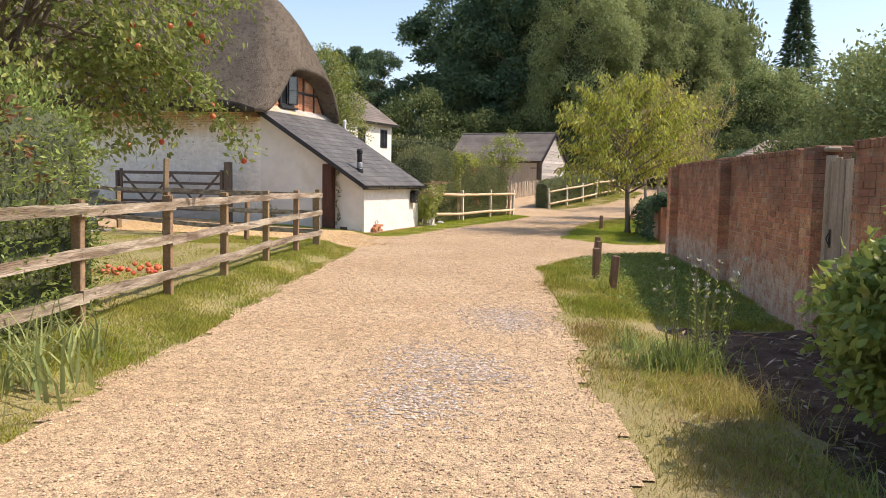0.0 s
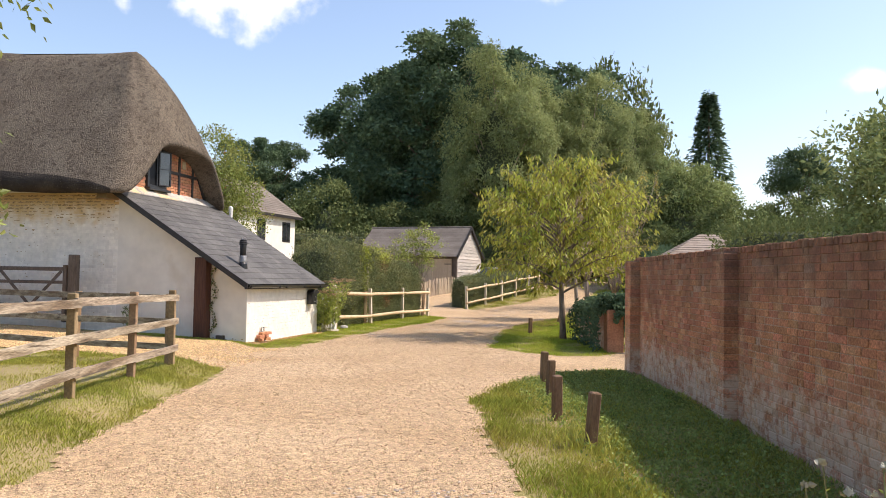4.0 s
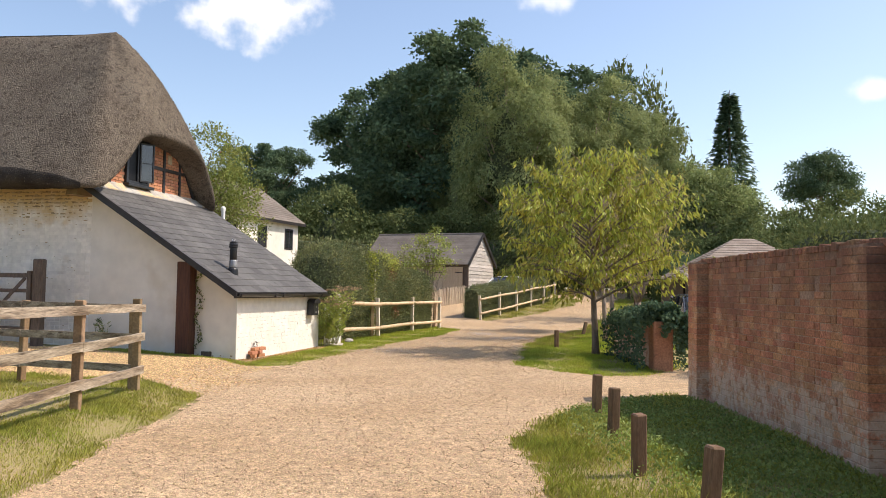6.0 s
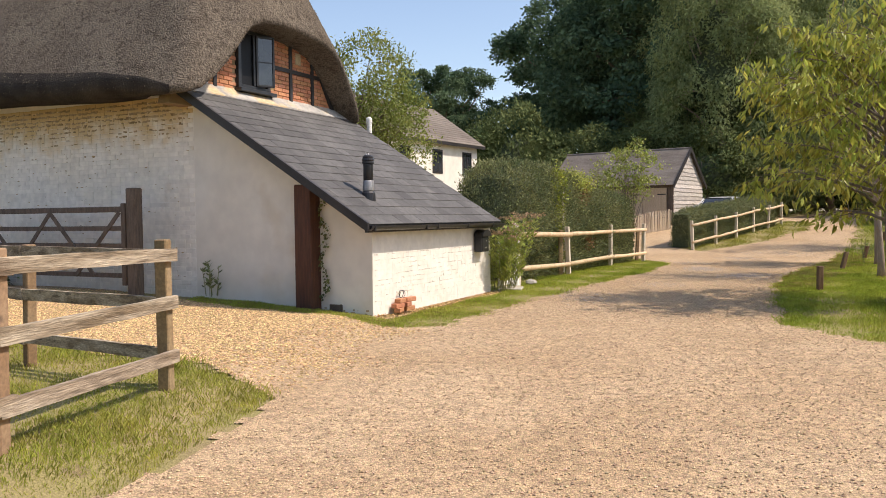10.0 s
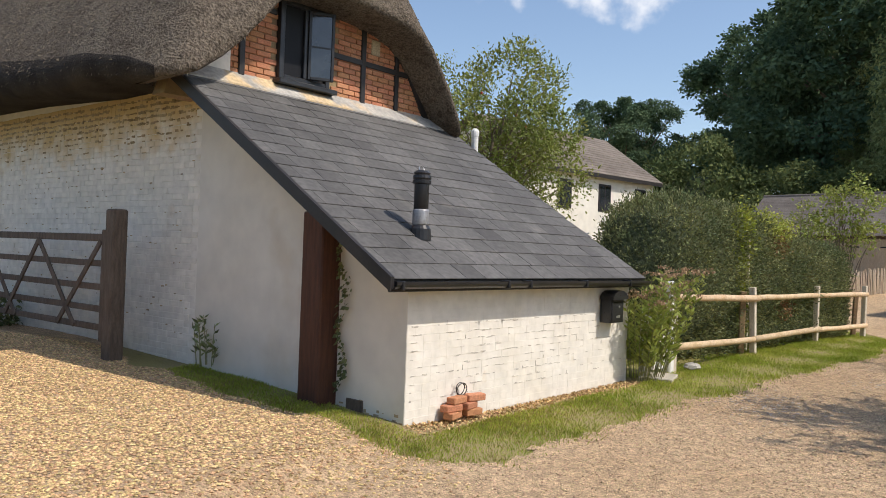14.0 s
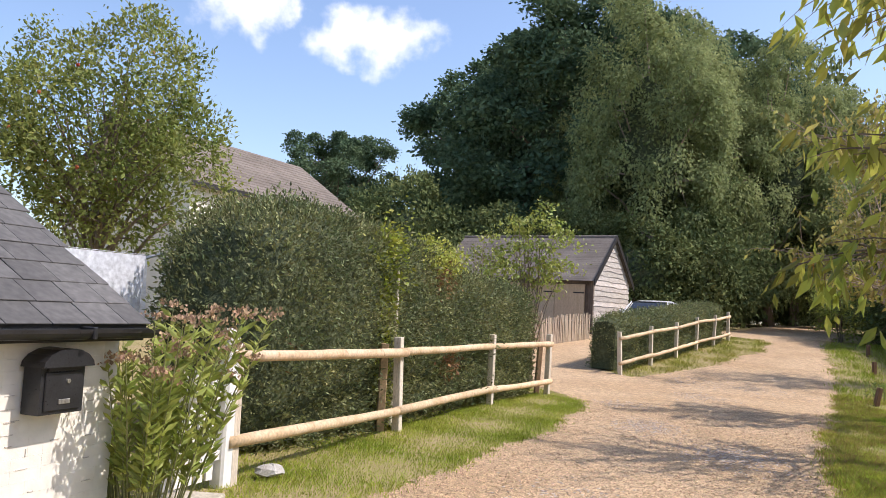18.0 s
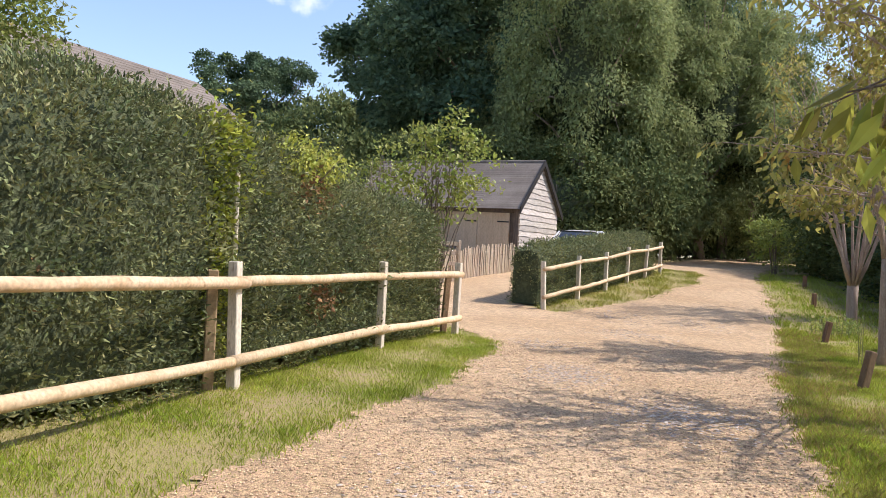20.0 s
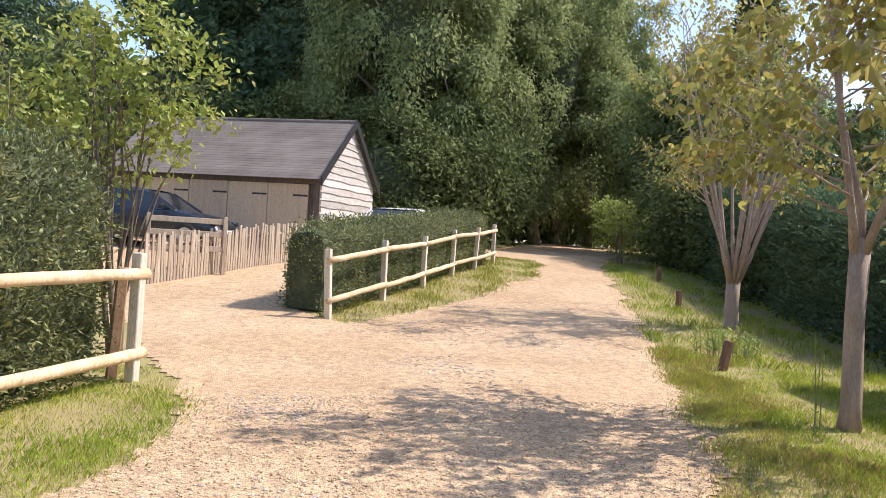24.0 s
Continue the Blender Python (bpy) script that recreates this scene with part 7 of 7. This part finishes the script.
single("ground_cover", leaf_mesh("ground_cover", pos, F.normal(size=pos.shape) + np.array([0, 0, 0.4]), 0.036, 0.7, LEAF, F), None, "low leafy cover at the foot of the brick wall", "ground cover", "stuff")

# heap of dark earth by the gate, with dry stalks
xs, ys = np.arange(2.72, 4.5, 0.08), np.arange(2.6, 9.1, 0.08)
X, Y = np.meshgrid(xs, ys)
fade = smooth01(X, 2.72, 3.25) * smooth01(-Y, -9.0, -8.2) * smooth01(Y, 2.6, 3.2)
lumpy = np.array([noise.noise(Vector((p, q, 0.3)) * 2.6) + 0.5 * noise.noise(Vector((p, q, 1.3)) * 7) for p, q in zip(X.ravel(), Y.ravel())]).reshape(X.shape)
Z = ground_z(X, Y) - 0.03 + fade * (0.08 + 0.07 * lumpy)
ids = np.arange(X.size).reshape(X.shape)
single("earth_heap", np_mesh("earth_heap", np.stack([X, Y, Z], -1).reshape(-1, 3), np.stack([ids[:-1, :-1], ids[:-1, 1:], ids[1:, 1:], ids[1:, :-1]], -1).reshape(-1, 4), DIRT, True), None, "dark bare earth and leaf litter by the plank gate", "earth", "stuff")
x, y = scatter(F, 3.0, 4.4, 3, 8.3, 55)
pos = np.stack([x, y, ground_z(x, y) + 0.06], -1)
single("leaf_litter", leaf_mesh("leaf_litter", pos, F.normal(size=pos.shape) * np.array([1, 1, 0.35]), 0.11, 0.22, mat("dry_litter", (0.30, 0.22, 0.15), (0.42, 0.34, 0.25), vary=0.4, bump=0, rough=0.9), F), None, "dry stalks and leaves on the bare earth", "litter", "stuff")

# pebbles along the foot of the lean-to
P = np.stack([F.uniform(0.35, 4.8, 2600), 0.14 - np.abs(F.normal(0, 0.13, 2600)), np.full(2600, 0.0)], -1)
P = np.array([HOUSE @ Vector(p) for p in P])
P[:, 2] = ground_z(P[:, 0], P[:, 1]) + 0.012
single("pebble_strip", leaf_mesh("pebble_strip", P, F.normal(size=P.shape) * np.array([1, 1, 0.3]), 0.03, 0.9, DRIVE_STONE, F), None, "strip of pale pebbles along the white wall", "gravel", "stuff")

single("garden_stake", Geo().tube([(0, 0, -0.2), (0.01, 0, 1.1), (0.0, 0.01, 2.12)], [0.028, 0.027, 0.025], 8), POST_WOOD, "pale round stake standing in the face of the hedge", "stake", m=pose(0.13, 31.08, 0.0))


# ---- things round the cottage ----
# field gate, opened back against the wall
fg = thing("field_gate", HOUSE @ pose(-0.24, 4.18, 0.40), "dark timber field gate standing open along the white wall", "gate")
part("hanging_post", Geo().box(-0.09, -0.1, -0.4, 0.09, 0.1, 1.58, 0.02), DARK_TIMBER, fg)
part("heel", Geo().box(-0.04, 0.17, 0.02, 0.04, 0.27, 1.34, 0.01), DARK_TIMBER, fg)
part("head", Geo().box(-0.035, 3.75, 0.1, 0.035, 3.83, 1.36, 0.01), DARK_TIMBER, fg)
part("slam_post", Geo().box(-0.05, 3.88, -0.3, 0.05, 3.98, 1.3, 0.015), DARK_TIMBER, fg)
part("top_rail", Geo().box(-0.035, 0.2, 1.20, 0.035, 3.83, 1.29, 0.01), DARK_TIMBER, fg)
for z_ in (0.14, 0.36, 0.62, 0.9):
    part("bar", Geo().box(-0.02, 0.2, z_, 0.02, 3.8, z_ + 0.075, 0.006), DARK_TIMBER, fg)
for y0, z0, y1, z1 in ((0.3, 1.2, 1.35, 0.16), (1.95, 1.2, 0.9, 0.16), (1.95, 1.2, 2.95, 0.16), (3.7, 1.2, 2.6, 0.16)):
    d = Vector((0, y1 - y0, z1 - z0))
    part("brace", Geo().box(-0.012, 0, -0.035, 0.012, d.length, 0.035, 0.004), DARK_TIMBER, fg, m=Matrix.Translation((-0.03, y0, z0)) @ d.to_track_quat("Y", "Z").to_matrix().to_4x4())

# mail box on the wall
mb = thing("mail_box", HOUSE @ pose(4.12, 0.14, 0.82), "black wall-mounted letter box with a peaked lid", "mail box")
part("body", Geo().prism([(-0.17, 0.0), (0.17, 0.0), (0.17, 0.31), (-0.17, 0.31)], -0.14, Matrix.Translation((0, 0.0, 0))), BLACK_PLASTIC, mb)
part("lid", Geo().prism([(-0.2, 0.29), (0.2, 0.29), (0.19, 0.325), (0.15, 0.365), (0.08, 0.395), (0, 0.405), (-0.08, 0.395), (-0.15, 0.365), (-0.19, 0.325)], -0.19), BLACK_PLASTIC, mb)
part("door", Geo().box(-0.14, -0.152, 0.02, 0.14, -0.138, 0.26, 0.006), BLACK_PLASTIC, mb)
part("flap", Geo().box(-0.13, -0.157, 0.265, 0.13, -0.138, 0.295, 0.004), BLACK, mb)
part("name_plate", Geo().box(-0.035, -0.157, 0.06, 0.055, -0.15, 0.09, 0.002), STEEL, mb)
part("lock", Geo().lathe([(0.014, 0), (0.014, 0.012)], 10), STEEL, mb, m=pose(0.03, -0.15, 0.2, 90))

# stack of loose bricks
loose = geo_mesh("loose_brick", Geo().box(-0.1075, -0.051, 0, 0.1075, 0.051, 0.065, 0.008), NEW_BRICK)
for u_, v_, z_, a in ((0.98, 0.06, 0.045, 14), (1.26, 0.05, 0.045, -8), (0.97, 0.07, 0.112, -6), (1.22, 0.06, 0.112, 12), (1.05, 0.07, 0.18, 4), (1.31, 0.06, 0.18, -14)):
    single("loose_brick", loose, None, "loose orange brick stacked against the white wall", "brick", "", HOUSE @ pose(u_, v_, z_, 0, 0, a), group="brick stack")
single("wire_coil", Geo().tube([(0.06 * math.cos(t), 0.02 * math.sin(t * 0.7), 0.06 * math.sin(t)) for t in np.linspace(0, 14, 50)], 0.005, 5), BLACK_PLASTIC, "small coil of black cable on the bricks", "cable", m=HOUSE @ pose(1.15, 0.10, 0.30))

# white picket gate beside the lean-to
wg = thing("white_gate", pose(-1.02, 26.38, 0.02, 0, 0, -19), "small white picket gate beside the lean-to", "gate")
WPAINT = mat("white_gloss_paint", (0.74, 0.73, 0.70), (0.80, 0.79, 0.76), big=3, fine=20, rough=0.5, bump=0.1, dist=0.003, grain=0.08)
part("gate_post", Geo().box(-0.07, 0.76, -0.2, 0.07, 0.9, 1.26, 0.02).box(-0.06, 0.77, 1.24, 0.06, 0.89, 1.31, 0.035), WPAINT, wg)
for k in range(6):
    part("picket", Geo().prism([(-0.04, 0.06), (0.04, 0.06), (0.04, 0.92), (0.02, 0.97), (-0.02, 0.97), (-0.04, 0.92)], 0.02, pose(0, 0.06 + k * 0.125, 0, 0, 0, 90)), WPAINT, wg)
for z_ in (0.22, 0.72):
    part("rail", Geo().box(0.0, 0.02, z_, 0.035, 0.76, z_ + 0.08, 0.004), WPAINT, wg)
single("step_stone", Geo().box(-0.15, -0.32, -0.02, 0.3, 0.3, 0.035, 0.012), mat("pale_stone", (0.42, 0.38, 0.30), (0.5, 0.46, 0.38), big=4, fine=40), "flat pale stone slab before the white gate", "slab", m=pose(-0.85, 26.45, 0.02))
g = Geo().lathe([(0.02, 0), (0.13, 0.01), (0.17, 0.05), (0.14, 0.1), (0.06, 0.135), (0.01, 0.14)], 12)
single("garden_stone", Geo().add([(x * 0.85 + F.normal(0, 0.01), y * 0.6 + F.normal(0, 0.01), z * 0.75 + F.normal(0, 0.008)) for x, y, z in g.v], g.f), mat("pale_flint", (0.36, 0.34, 0.30), (0.46, 0.44, 0.40), big=14, fine=60, c=(0.25, 0.23, 0.2), spots=20, bump=0.5), "pale lumpy stone at the foot of the fence", "stone", m=pose(-0.45, 27.6, 0.02, 0, 0, 40))

# rotary clothes line with washing
cl = thing("clothes_airer", pose(-3.7, 29.4, 0.1), "rotary clothes airer hung with white washing", "clothes airer")
part("pole", Geo().tube([(0, 0, 0), (0, 0, 1.9)], 0.025, 10), STEEL, cl)
for k in range(4):
    a = radians(20 + 90 * k)
    part("arm", Geo().tube([(0, 0, 1.55), (1.2 * math.cos(a), 1.2 * math.sin(a), 1.98)], 0.014, 8), STEEL, cl)
for r in (0.5, 0.8, 1.1):
    part("line", Geo().tube([(r * math.cos(radians(20 + 90 * k)), r * math.sin(radians(20 + 90 * k)), 1.55 + 0.36 * r) for k in (0, 1, 2, 3, 0)], 0.004, 4), STEEL, cl)
for k, (r, w) in enumerate(((1.1, 0.9), (0.8, 0.7), (1.1, 0.9), (1.1, 0.8))):
    a, b = radians(20 + 90 * k), radians(110 + 90 * k)
    A, B = Vector((r * math.cos(a), r * math.sin(a), 1.54 + 0.36 * r)), Vector((r * math.cos(b), r * math.sin(b), 1.54 + 0.36 * r))
    rows = []
    for s in np.linspace(0.08, 0.92, 16):
        p = A.lerp(B, s)
        o = 0.03 * math.sin(s * 26)
        rows.append([tuple(p + Vector((o * t, o * t, -w * t))) for t in (0, 0.35, 0.7, 1.0)])
    part("sheet", Geo().loft(rows), CLOTH, cl, "white bed sheet", smooth=True)

# wheelie bin
wb = thing("wheelie_bin", pose(-9.2, 19.5, gz(-9.2, 19.5), 0, 0, 30), "dark grey wheelie bin beside the green hedge", "bin")
BINM = mat("grey_plastic", (0.085, 0.093, 0.10), (0.11, 0.118, 0.125), big=4, fine=60, rough=0.5, bump=0.05, dist=0.003)
g = Geo().loft([[(-a, -b, z), (a, -b, z), (a, b, z), (-a, b, z)] for a, b, z in ((0.22, 0.26, 0.06), (0.24, 0.29, 0.5), (0.28, 0.35, 0.98), (0.30, 0.37, 0.98), (0.30, 0.37, 1.02))], True)
g.f.append((0, 3, 2, 1))
part("body", g, BINM, wb)
part("lid", Geo().loft([[(-a, -b, z), (a, -b, z), (a, b, z), (-a, b, z)] for a, b, z in ((0.31, 0.39, 1.01), (0.31, 0.39, 1.05), (0.24, 0.3, 1.09), (0.05, 0.05, 1.10))], True), BINM, wb)
part("handle", Geo().tube([(-0.25, 0.42, 1.0), (0.25, 0.42, 1.0)], 0.016, 8), BINM, wb)
for s in (-0.27, 0.27):
    w_ = part("wheel", Geo().lathe([(0.1, -0.025), (0.11, -0.01), (0.11, 0.01), (0.1, 0.025)], 16), RUBBER, wb, m=pose(s, 0.25, 0.11, 0, 90, 0))
    part("hub", Geo().lathe([(0.06, -0.03), (0.06, 0.03)], 12), BINM, w_)
for k in range(3):
    single("paving_slab", Geo().box(-0.22, -0.22, -0.02, 0.22, 0.22, 0.03, 0.008), mat("grey_slab", (0.3, 0.29, 0.27), (0.36, 0.35, 0.33)) if k == 0 else bpy.data.materials["grey_slab"], "grey paving slab under the bin", "slab", m=pose(-9.1 + 0.2 * k, 18.9 + 0.34 * k, gz(-9, 19.2) + 0.01, 0, 0, 30))
hedge("box_hedge", "bright green clipped hedge beside the bin", F, [(-10.2, 20.3, 0.6, 1.5), (-10.5, 19.8, 0.75, 1.62), (-11.3, 18.0, 0.8, 1.65), (-12.2, 16.0, 0.8, 1.6)], LEAF, 900, 0.07, kinds=(LIME_LEAF, 0.5))
for v_ in (8.4, 9.2, 10.0, 10.9, 11.9, 13.0):
    p = HOUSE @ Vector((0.05, v_, 0.3))
    plant("border_plant", pose(p.x, p.y, gz(p.x, p.y)), "low dark border plant at the foot of the long wall", "plant", F, 0.6, (0.4, 0.5, 0.28), 26, 22, 0.09, 0.1, 0.5, YEW, BARK, 0.01, limbs=6, stems=3, crown_at=0.28, group="border plants")

# telegraph pole, wires, dead trunk, far house
tp = thing("telegraph_pole", pose(-28.4, 26.95, 0.2), "weathered timber telegraph pole with wires", "pole")
part("pole", Geo().tube([(0, 0, -0.5), (0, 0, 9.1)], [0.17, 0.13], 12), GREY_WOOD, tp)
part("insulator", Geo().box(-0.06, -0.3, 8.5, 0.06, 0.3, 8.6, 0.01), BLACK, tp)
for a, b in (((0, 0, 8.7), (-14, -12, 9.6)), ((0, 0, 8.5), (6, 14, 6.5)), ((0, 0, 8.6), (-2.6, -1.6, 4.0)), ((0, 0, 8.4), (4.5, 4.0, 5.2)), ((0, 0, 7.0), (-13, -9, 7.2)), ((0, 0, 8.3), (1.0, 1.2, 4.6))):
    A, B = Vector(a), Vector(b)
    part("wire", Geo().tube([tuple(A.lerp(B, s) - Vector((0, 0, 0.5 * math.sin(math.pi * s)))) for s in np.linspace(0, 1, 9)], 0.014, 4), BLACK, tp)
ds = thing("dead_tree", pose(-31.6, 31.3, 0.2) @ Matrix.Diagonal((0.78, 0.78, 1.06, 1)), "thick sawn-off dead tree trunks with peeling bark", "tree trunk")
DEAD = mat("peeling_dead_bark", (0.13, 0.075, 0.05), (0.34, 0.215, 0.14), big=3, fine=16, stretch=(4, 4, 0.5), rough=1.0, bump=1.0, dist=0.05)
for x, y, r, h in ((-0.55, -0.95, 0.28, 8.4), (-0.3, -0.5, 0.34, 9.25), (0.0, 0.0, 0.36, 9.1), (0.15, 0.45, 0.30, 9.45), (0.25, 0.95, 0.30, 8.5), (-0.2, 0.3, 0.42, 7.8)):
    rows, turns = [], 14
    for z_ in np.linspace(0, 1, 15):
        top = z_ > 0.99
        rows.append([(x * (0.5 + 0.6 * z_) + math.cos(6.283 * a / turns) * r * (1.3 - 0.4 * z_) * (1 + 0.16 * noise.noise(Vector((a * 1.1, z_ * 5, x * 9)))), y * (0.5 + 0.6 * z_) + math.sin(6.283 * a / turns) * r * (1.3 - 0.4 * z_) * (1 + 0.16 * noise.noise(Vector((a * 1.1, z_ * 5, y * 9)))), -0.3 + h * z_ + (0.35 * noise.noise(Vector((a * 1.7, x * 5, y * 7))) if top else 0)) for a in range(turns)])
    g = Geo().loft(rows, True)
    g.f.append(tuple(14 * turns + a for a in range(turns)))
    part("trunk", g, DEAD, ds)
part("trunk", Geo().tube([(2.0, 2.2, 0), (2.2, 2.4, 5), (2.5, 2.6, 8.4)], [0.2, 0.14, 0.1], 8), DEAD, ds)
ph = thing("pink_house", pose(-38.0, 27.2, 0.2, 0, 0, 64), "pink rendered house with a red tile roof", "house")
part("wall", Geo().box(-6, 0, -0.3, 2.1, 7, 6.1), PINK, ph)
part("roof", Geo().prism([(-0.4, 5.9), (7.4, 5.9), (7.4, 6.15), (3.5, 8.9), (-0.4, 6.15)], 8.7, Matrix(((0, 1, 0, -6.3), (1, 0, 0, 0), (0, 0, 1, 0), (0, 0, 0, 1)))), TILE, ph)
w_ = part("window", Geo().box(-0.2, -0.04, 6.1, 0.7, 0.03, 7.3, 0.02), WPAINT, ph)
part("pane", Geo().box(-0.1, -0.05, 6.2, 0.6, -0.042, 7.2), GLASS, w_)
part("dormer", Geo().prism([(-0.3, 5.9), (1.2, 5.9), (1.2, 7.3), (0.45, 8.0), (-0.3, 7.3)], 3, Matrix.Translation((-0.2, 0.03, 0))), PINK, ph)
part("fascia", Geo().box(-6.2, -0.45, 5.8, 2.5, -0.38, 6.0), WPAINT, ph)
part("downpipe", Geo().tube([(2.0, -0.06, 0), (2.0, -0.06, 5.8)], 0.05, 8), WPAINT, ph)
gw = thing("white_garden_wall", HOUSE @ pose(0, 27.35, 0), "white rendered garden wall running on from the cottage", "wall", "", "structure")
part("wall", Geo().prism([(-9, -0.3), (0.39, -0.3), (0.39, 4.1), (0.1, 4.45), (-0.95, 4.32), (-1.06, 4.2), (-1.12, 3.85), (-1.25, 3.7), (-9, 3.45)], 0.3, Matrix.Identity(4)), WHITE, gw)
ae = thing("tv_aerial", HOUSE @ pose(2.0, 24.3, 8.6), "television aerial on a thin mast by the chimney", "aerial")
part("mast", Geo().tube([(0, 0, -0.5), (0, 0, 3.3)], 0.025, 6), STEEL, ae)
part("boom", Geo().tube([(-0.5, 0.9, 3.1), (0.3, -0.6, 3.3)], 0.018, 6), STEEL, ae)
for k in range(9):
    s = k / 8
    part("element", Geo().tube([(-0.5 + 0.8 * s - 0.16, 0.9 - 1.5 * s - 0.08, 3.1 + 0.2 * s), (-0.5 + 0.8 * s + 0.16, 0.9 - 1.5 * s + 0.08, 3.1 + 0.2 * s)], 0.008, 4), STEEL, ae)
part("reflector", Geo().tube([(0.28, -0.5, 2.95), (0.3, -0.62, 3.3), (0.28, -0.5, 3.65)], 0.012, 4), STEEL, ae)


# ---- cars ----
def car(name, m, paint, label):
    """A small family car, its nose towards -y."""
    ob = thing(name, m, label, "car")
    g, rows = Geo(), []
    for y, w, zt in ((-2.05, 0.62, 0.52), (-2.0, 0.74, 0.66), (-1.8, 0.83, 0.78), (-1.3, 0.88, 0.88), (-0.85, 0.89, 0.95), (0.6, 0.89, 0.97), (1.5, 0.88, 1.0), (1.85, 0.84, 0.98), (2.0, 0.76, 0.85), (2.05, 0.68, 0.6)):
        rows.append([(-w * 0.93, y, 0.22), (-w, y, 0.4), (-w, y, zt - 0.2), (-w * 0.95, y, zt - 0.05), (-w * 0.75, y, zt), (0, y, zt + 0.035), (w * 0.75, y, zt), (w * 0.95, y, zt - 0.05), (w, y, zt - 0.2), (w, y, 0.4), (w * 0.93, y, 0.22)])
    g.loft(rows)
    g.f += [tuple(range(11)), tuple(9 * 11 + i for i in range(10, -1, -1))]
    part("body", g, paint, ob, smooth=True)
    g, rows = Geo(), []
    for y, w, z in ((-1.0, 0.76, 0.92), (-0.3, 0.68, 1.36), (-0.1, 0.66, 1.42), (0.6, 0.66, 1.45), (1.3, 0.65, 1.40), (1.5, 0.66, 1.34), (1.9, 0.72, 0.95)):
        rows.append([(-0.8 if z < 1 else -0.78, y, 0.9), (-w, y, z - 0.05), (-w * 0.85, y, z), (w * 0.85, y, z), (w, y, z - 0.05), (0.8 if z < 1 else 0.78, y, 0.9)])
    g.loft(rows)
    part("glasshouse", g, GLASS, ob)
    g, rows = Geo(), []
    for y, z in ((-0.22, 1.40), (0.6, 1.465), (1.35, 1.405)):
        rows.append([(-0.67, y, z - 0.07), (-0.6, y, z), (0, y, z + 0.015), (0.6, y, z), (0.67, y, z - 0.07)])
    part("roof", g.loft(rows), paint, ob, smooth=True)
    for s in (-1, 1):
        part("pillar", Geo().tube([(s * 0.79, -1.0, 0.93), (s * 0.67, -0.25, 1.38)], 0.03, 6), paint, ob)
        part("pillar", Geo().tube([(s * 0.79, 0.45, 0.93), (s * 0.67, 0.4, 1.41)], 0.03, 6), BLACK, ob)
        part("pillar", Geo().tube([(s * 0.76, 1.85, 0.96), (s * 0.66, 1.4, 1.38)], 0.045, 6), paint, ob)
        part("headlight", Geo().box(s * 0.66 - 0.13, -2.03, 0.6, s * 0.66 + 0.13, -1.85, 0.72, 0.03), GLASS, ob)
        part("tail_light", Geo().box(s * 0.72 - 0.08, 1.9, 0.68, s * 0.72 + 0.08, 2.03, 0.92, 0.02), RED_LAMP, ob)
        part("mirror", Geo().box(s * 0.93 - 0.07, -0.75, 0.95, s * 0.93 + 0.07, -0.62, 1.07, 0.03), paint, ob)
        for y in (-1.3, 1.25):
            w_ = part("wheel", Geo().lathe([(0.22, -0.1), (0.3, -0.09), (0.32, -0.03), (0.32, 0.03), (0.3, 0.09), (0.22, 0.1)], 20), RUBBER, ob, m=pose(s * 0.8, y, 0.32, 0, 90, 0), smooth=True)
            part("rim", Geo().lathe([(0.2, -0.105), (0.2, 0.105)], 16), STEEL, w_)
    part("number_plate", Geo().box(-0.26, -2.075, 0.4, 0.26, -2.055, 0.5, 0.004), PLATE, ob)
    part("grille", Geo().box(-0.4, -2.066, 0.54, 0.4, -2.04, 0.64, 0.01), BLACK_PLASTIC, ob)
    return ob


car("parked_car", pose(10.05, 29.2, 0.0, 0, 0, -8), CAR_BLUE, "dark blue hatchback parked in front of the tiled garage")
car("parked_car", pose(0.65, 50.3, gz(0.65, 50.3), 0, 0, 72), CAR_BLUE, "dark hatchback parked behind the picket fence")
car("parked_car", pose(7.0, 50.3, gz(7, 50.3) - 0.05, 0, 0, -25), CAR_WHITE, "silver car parked behind the low hedge")
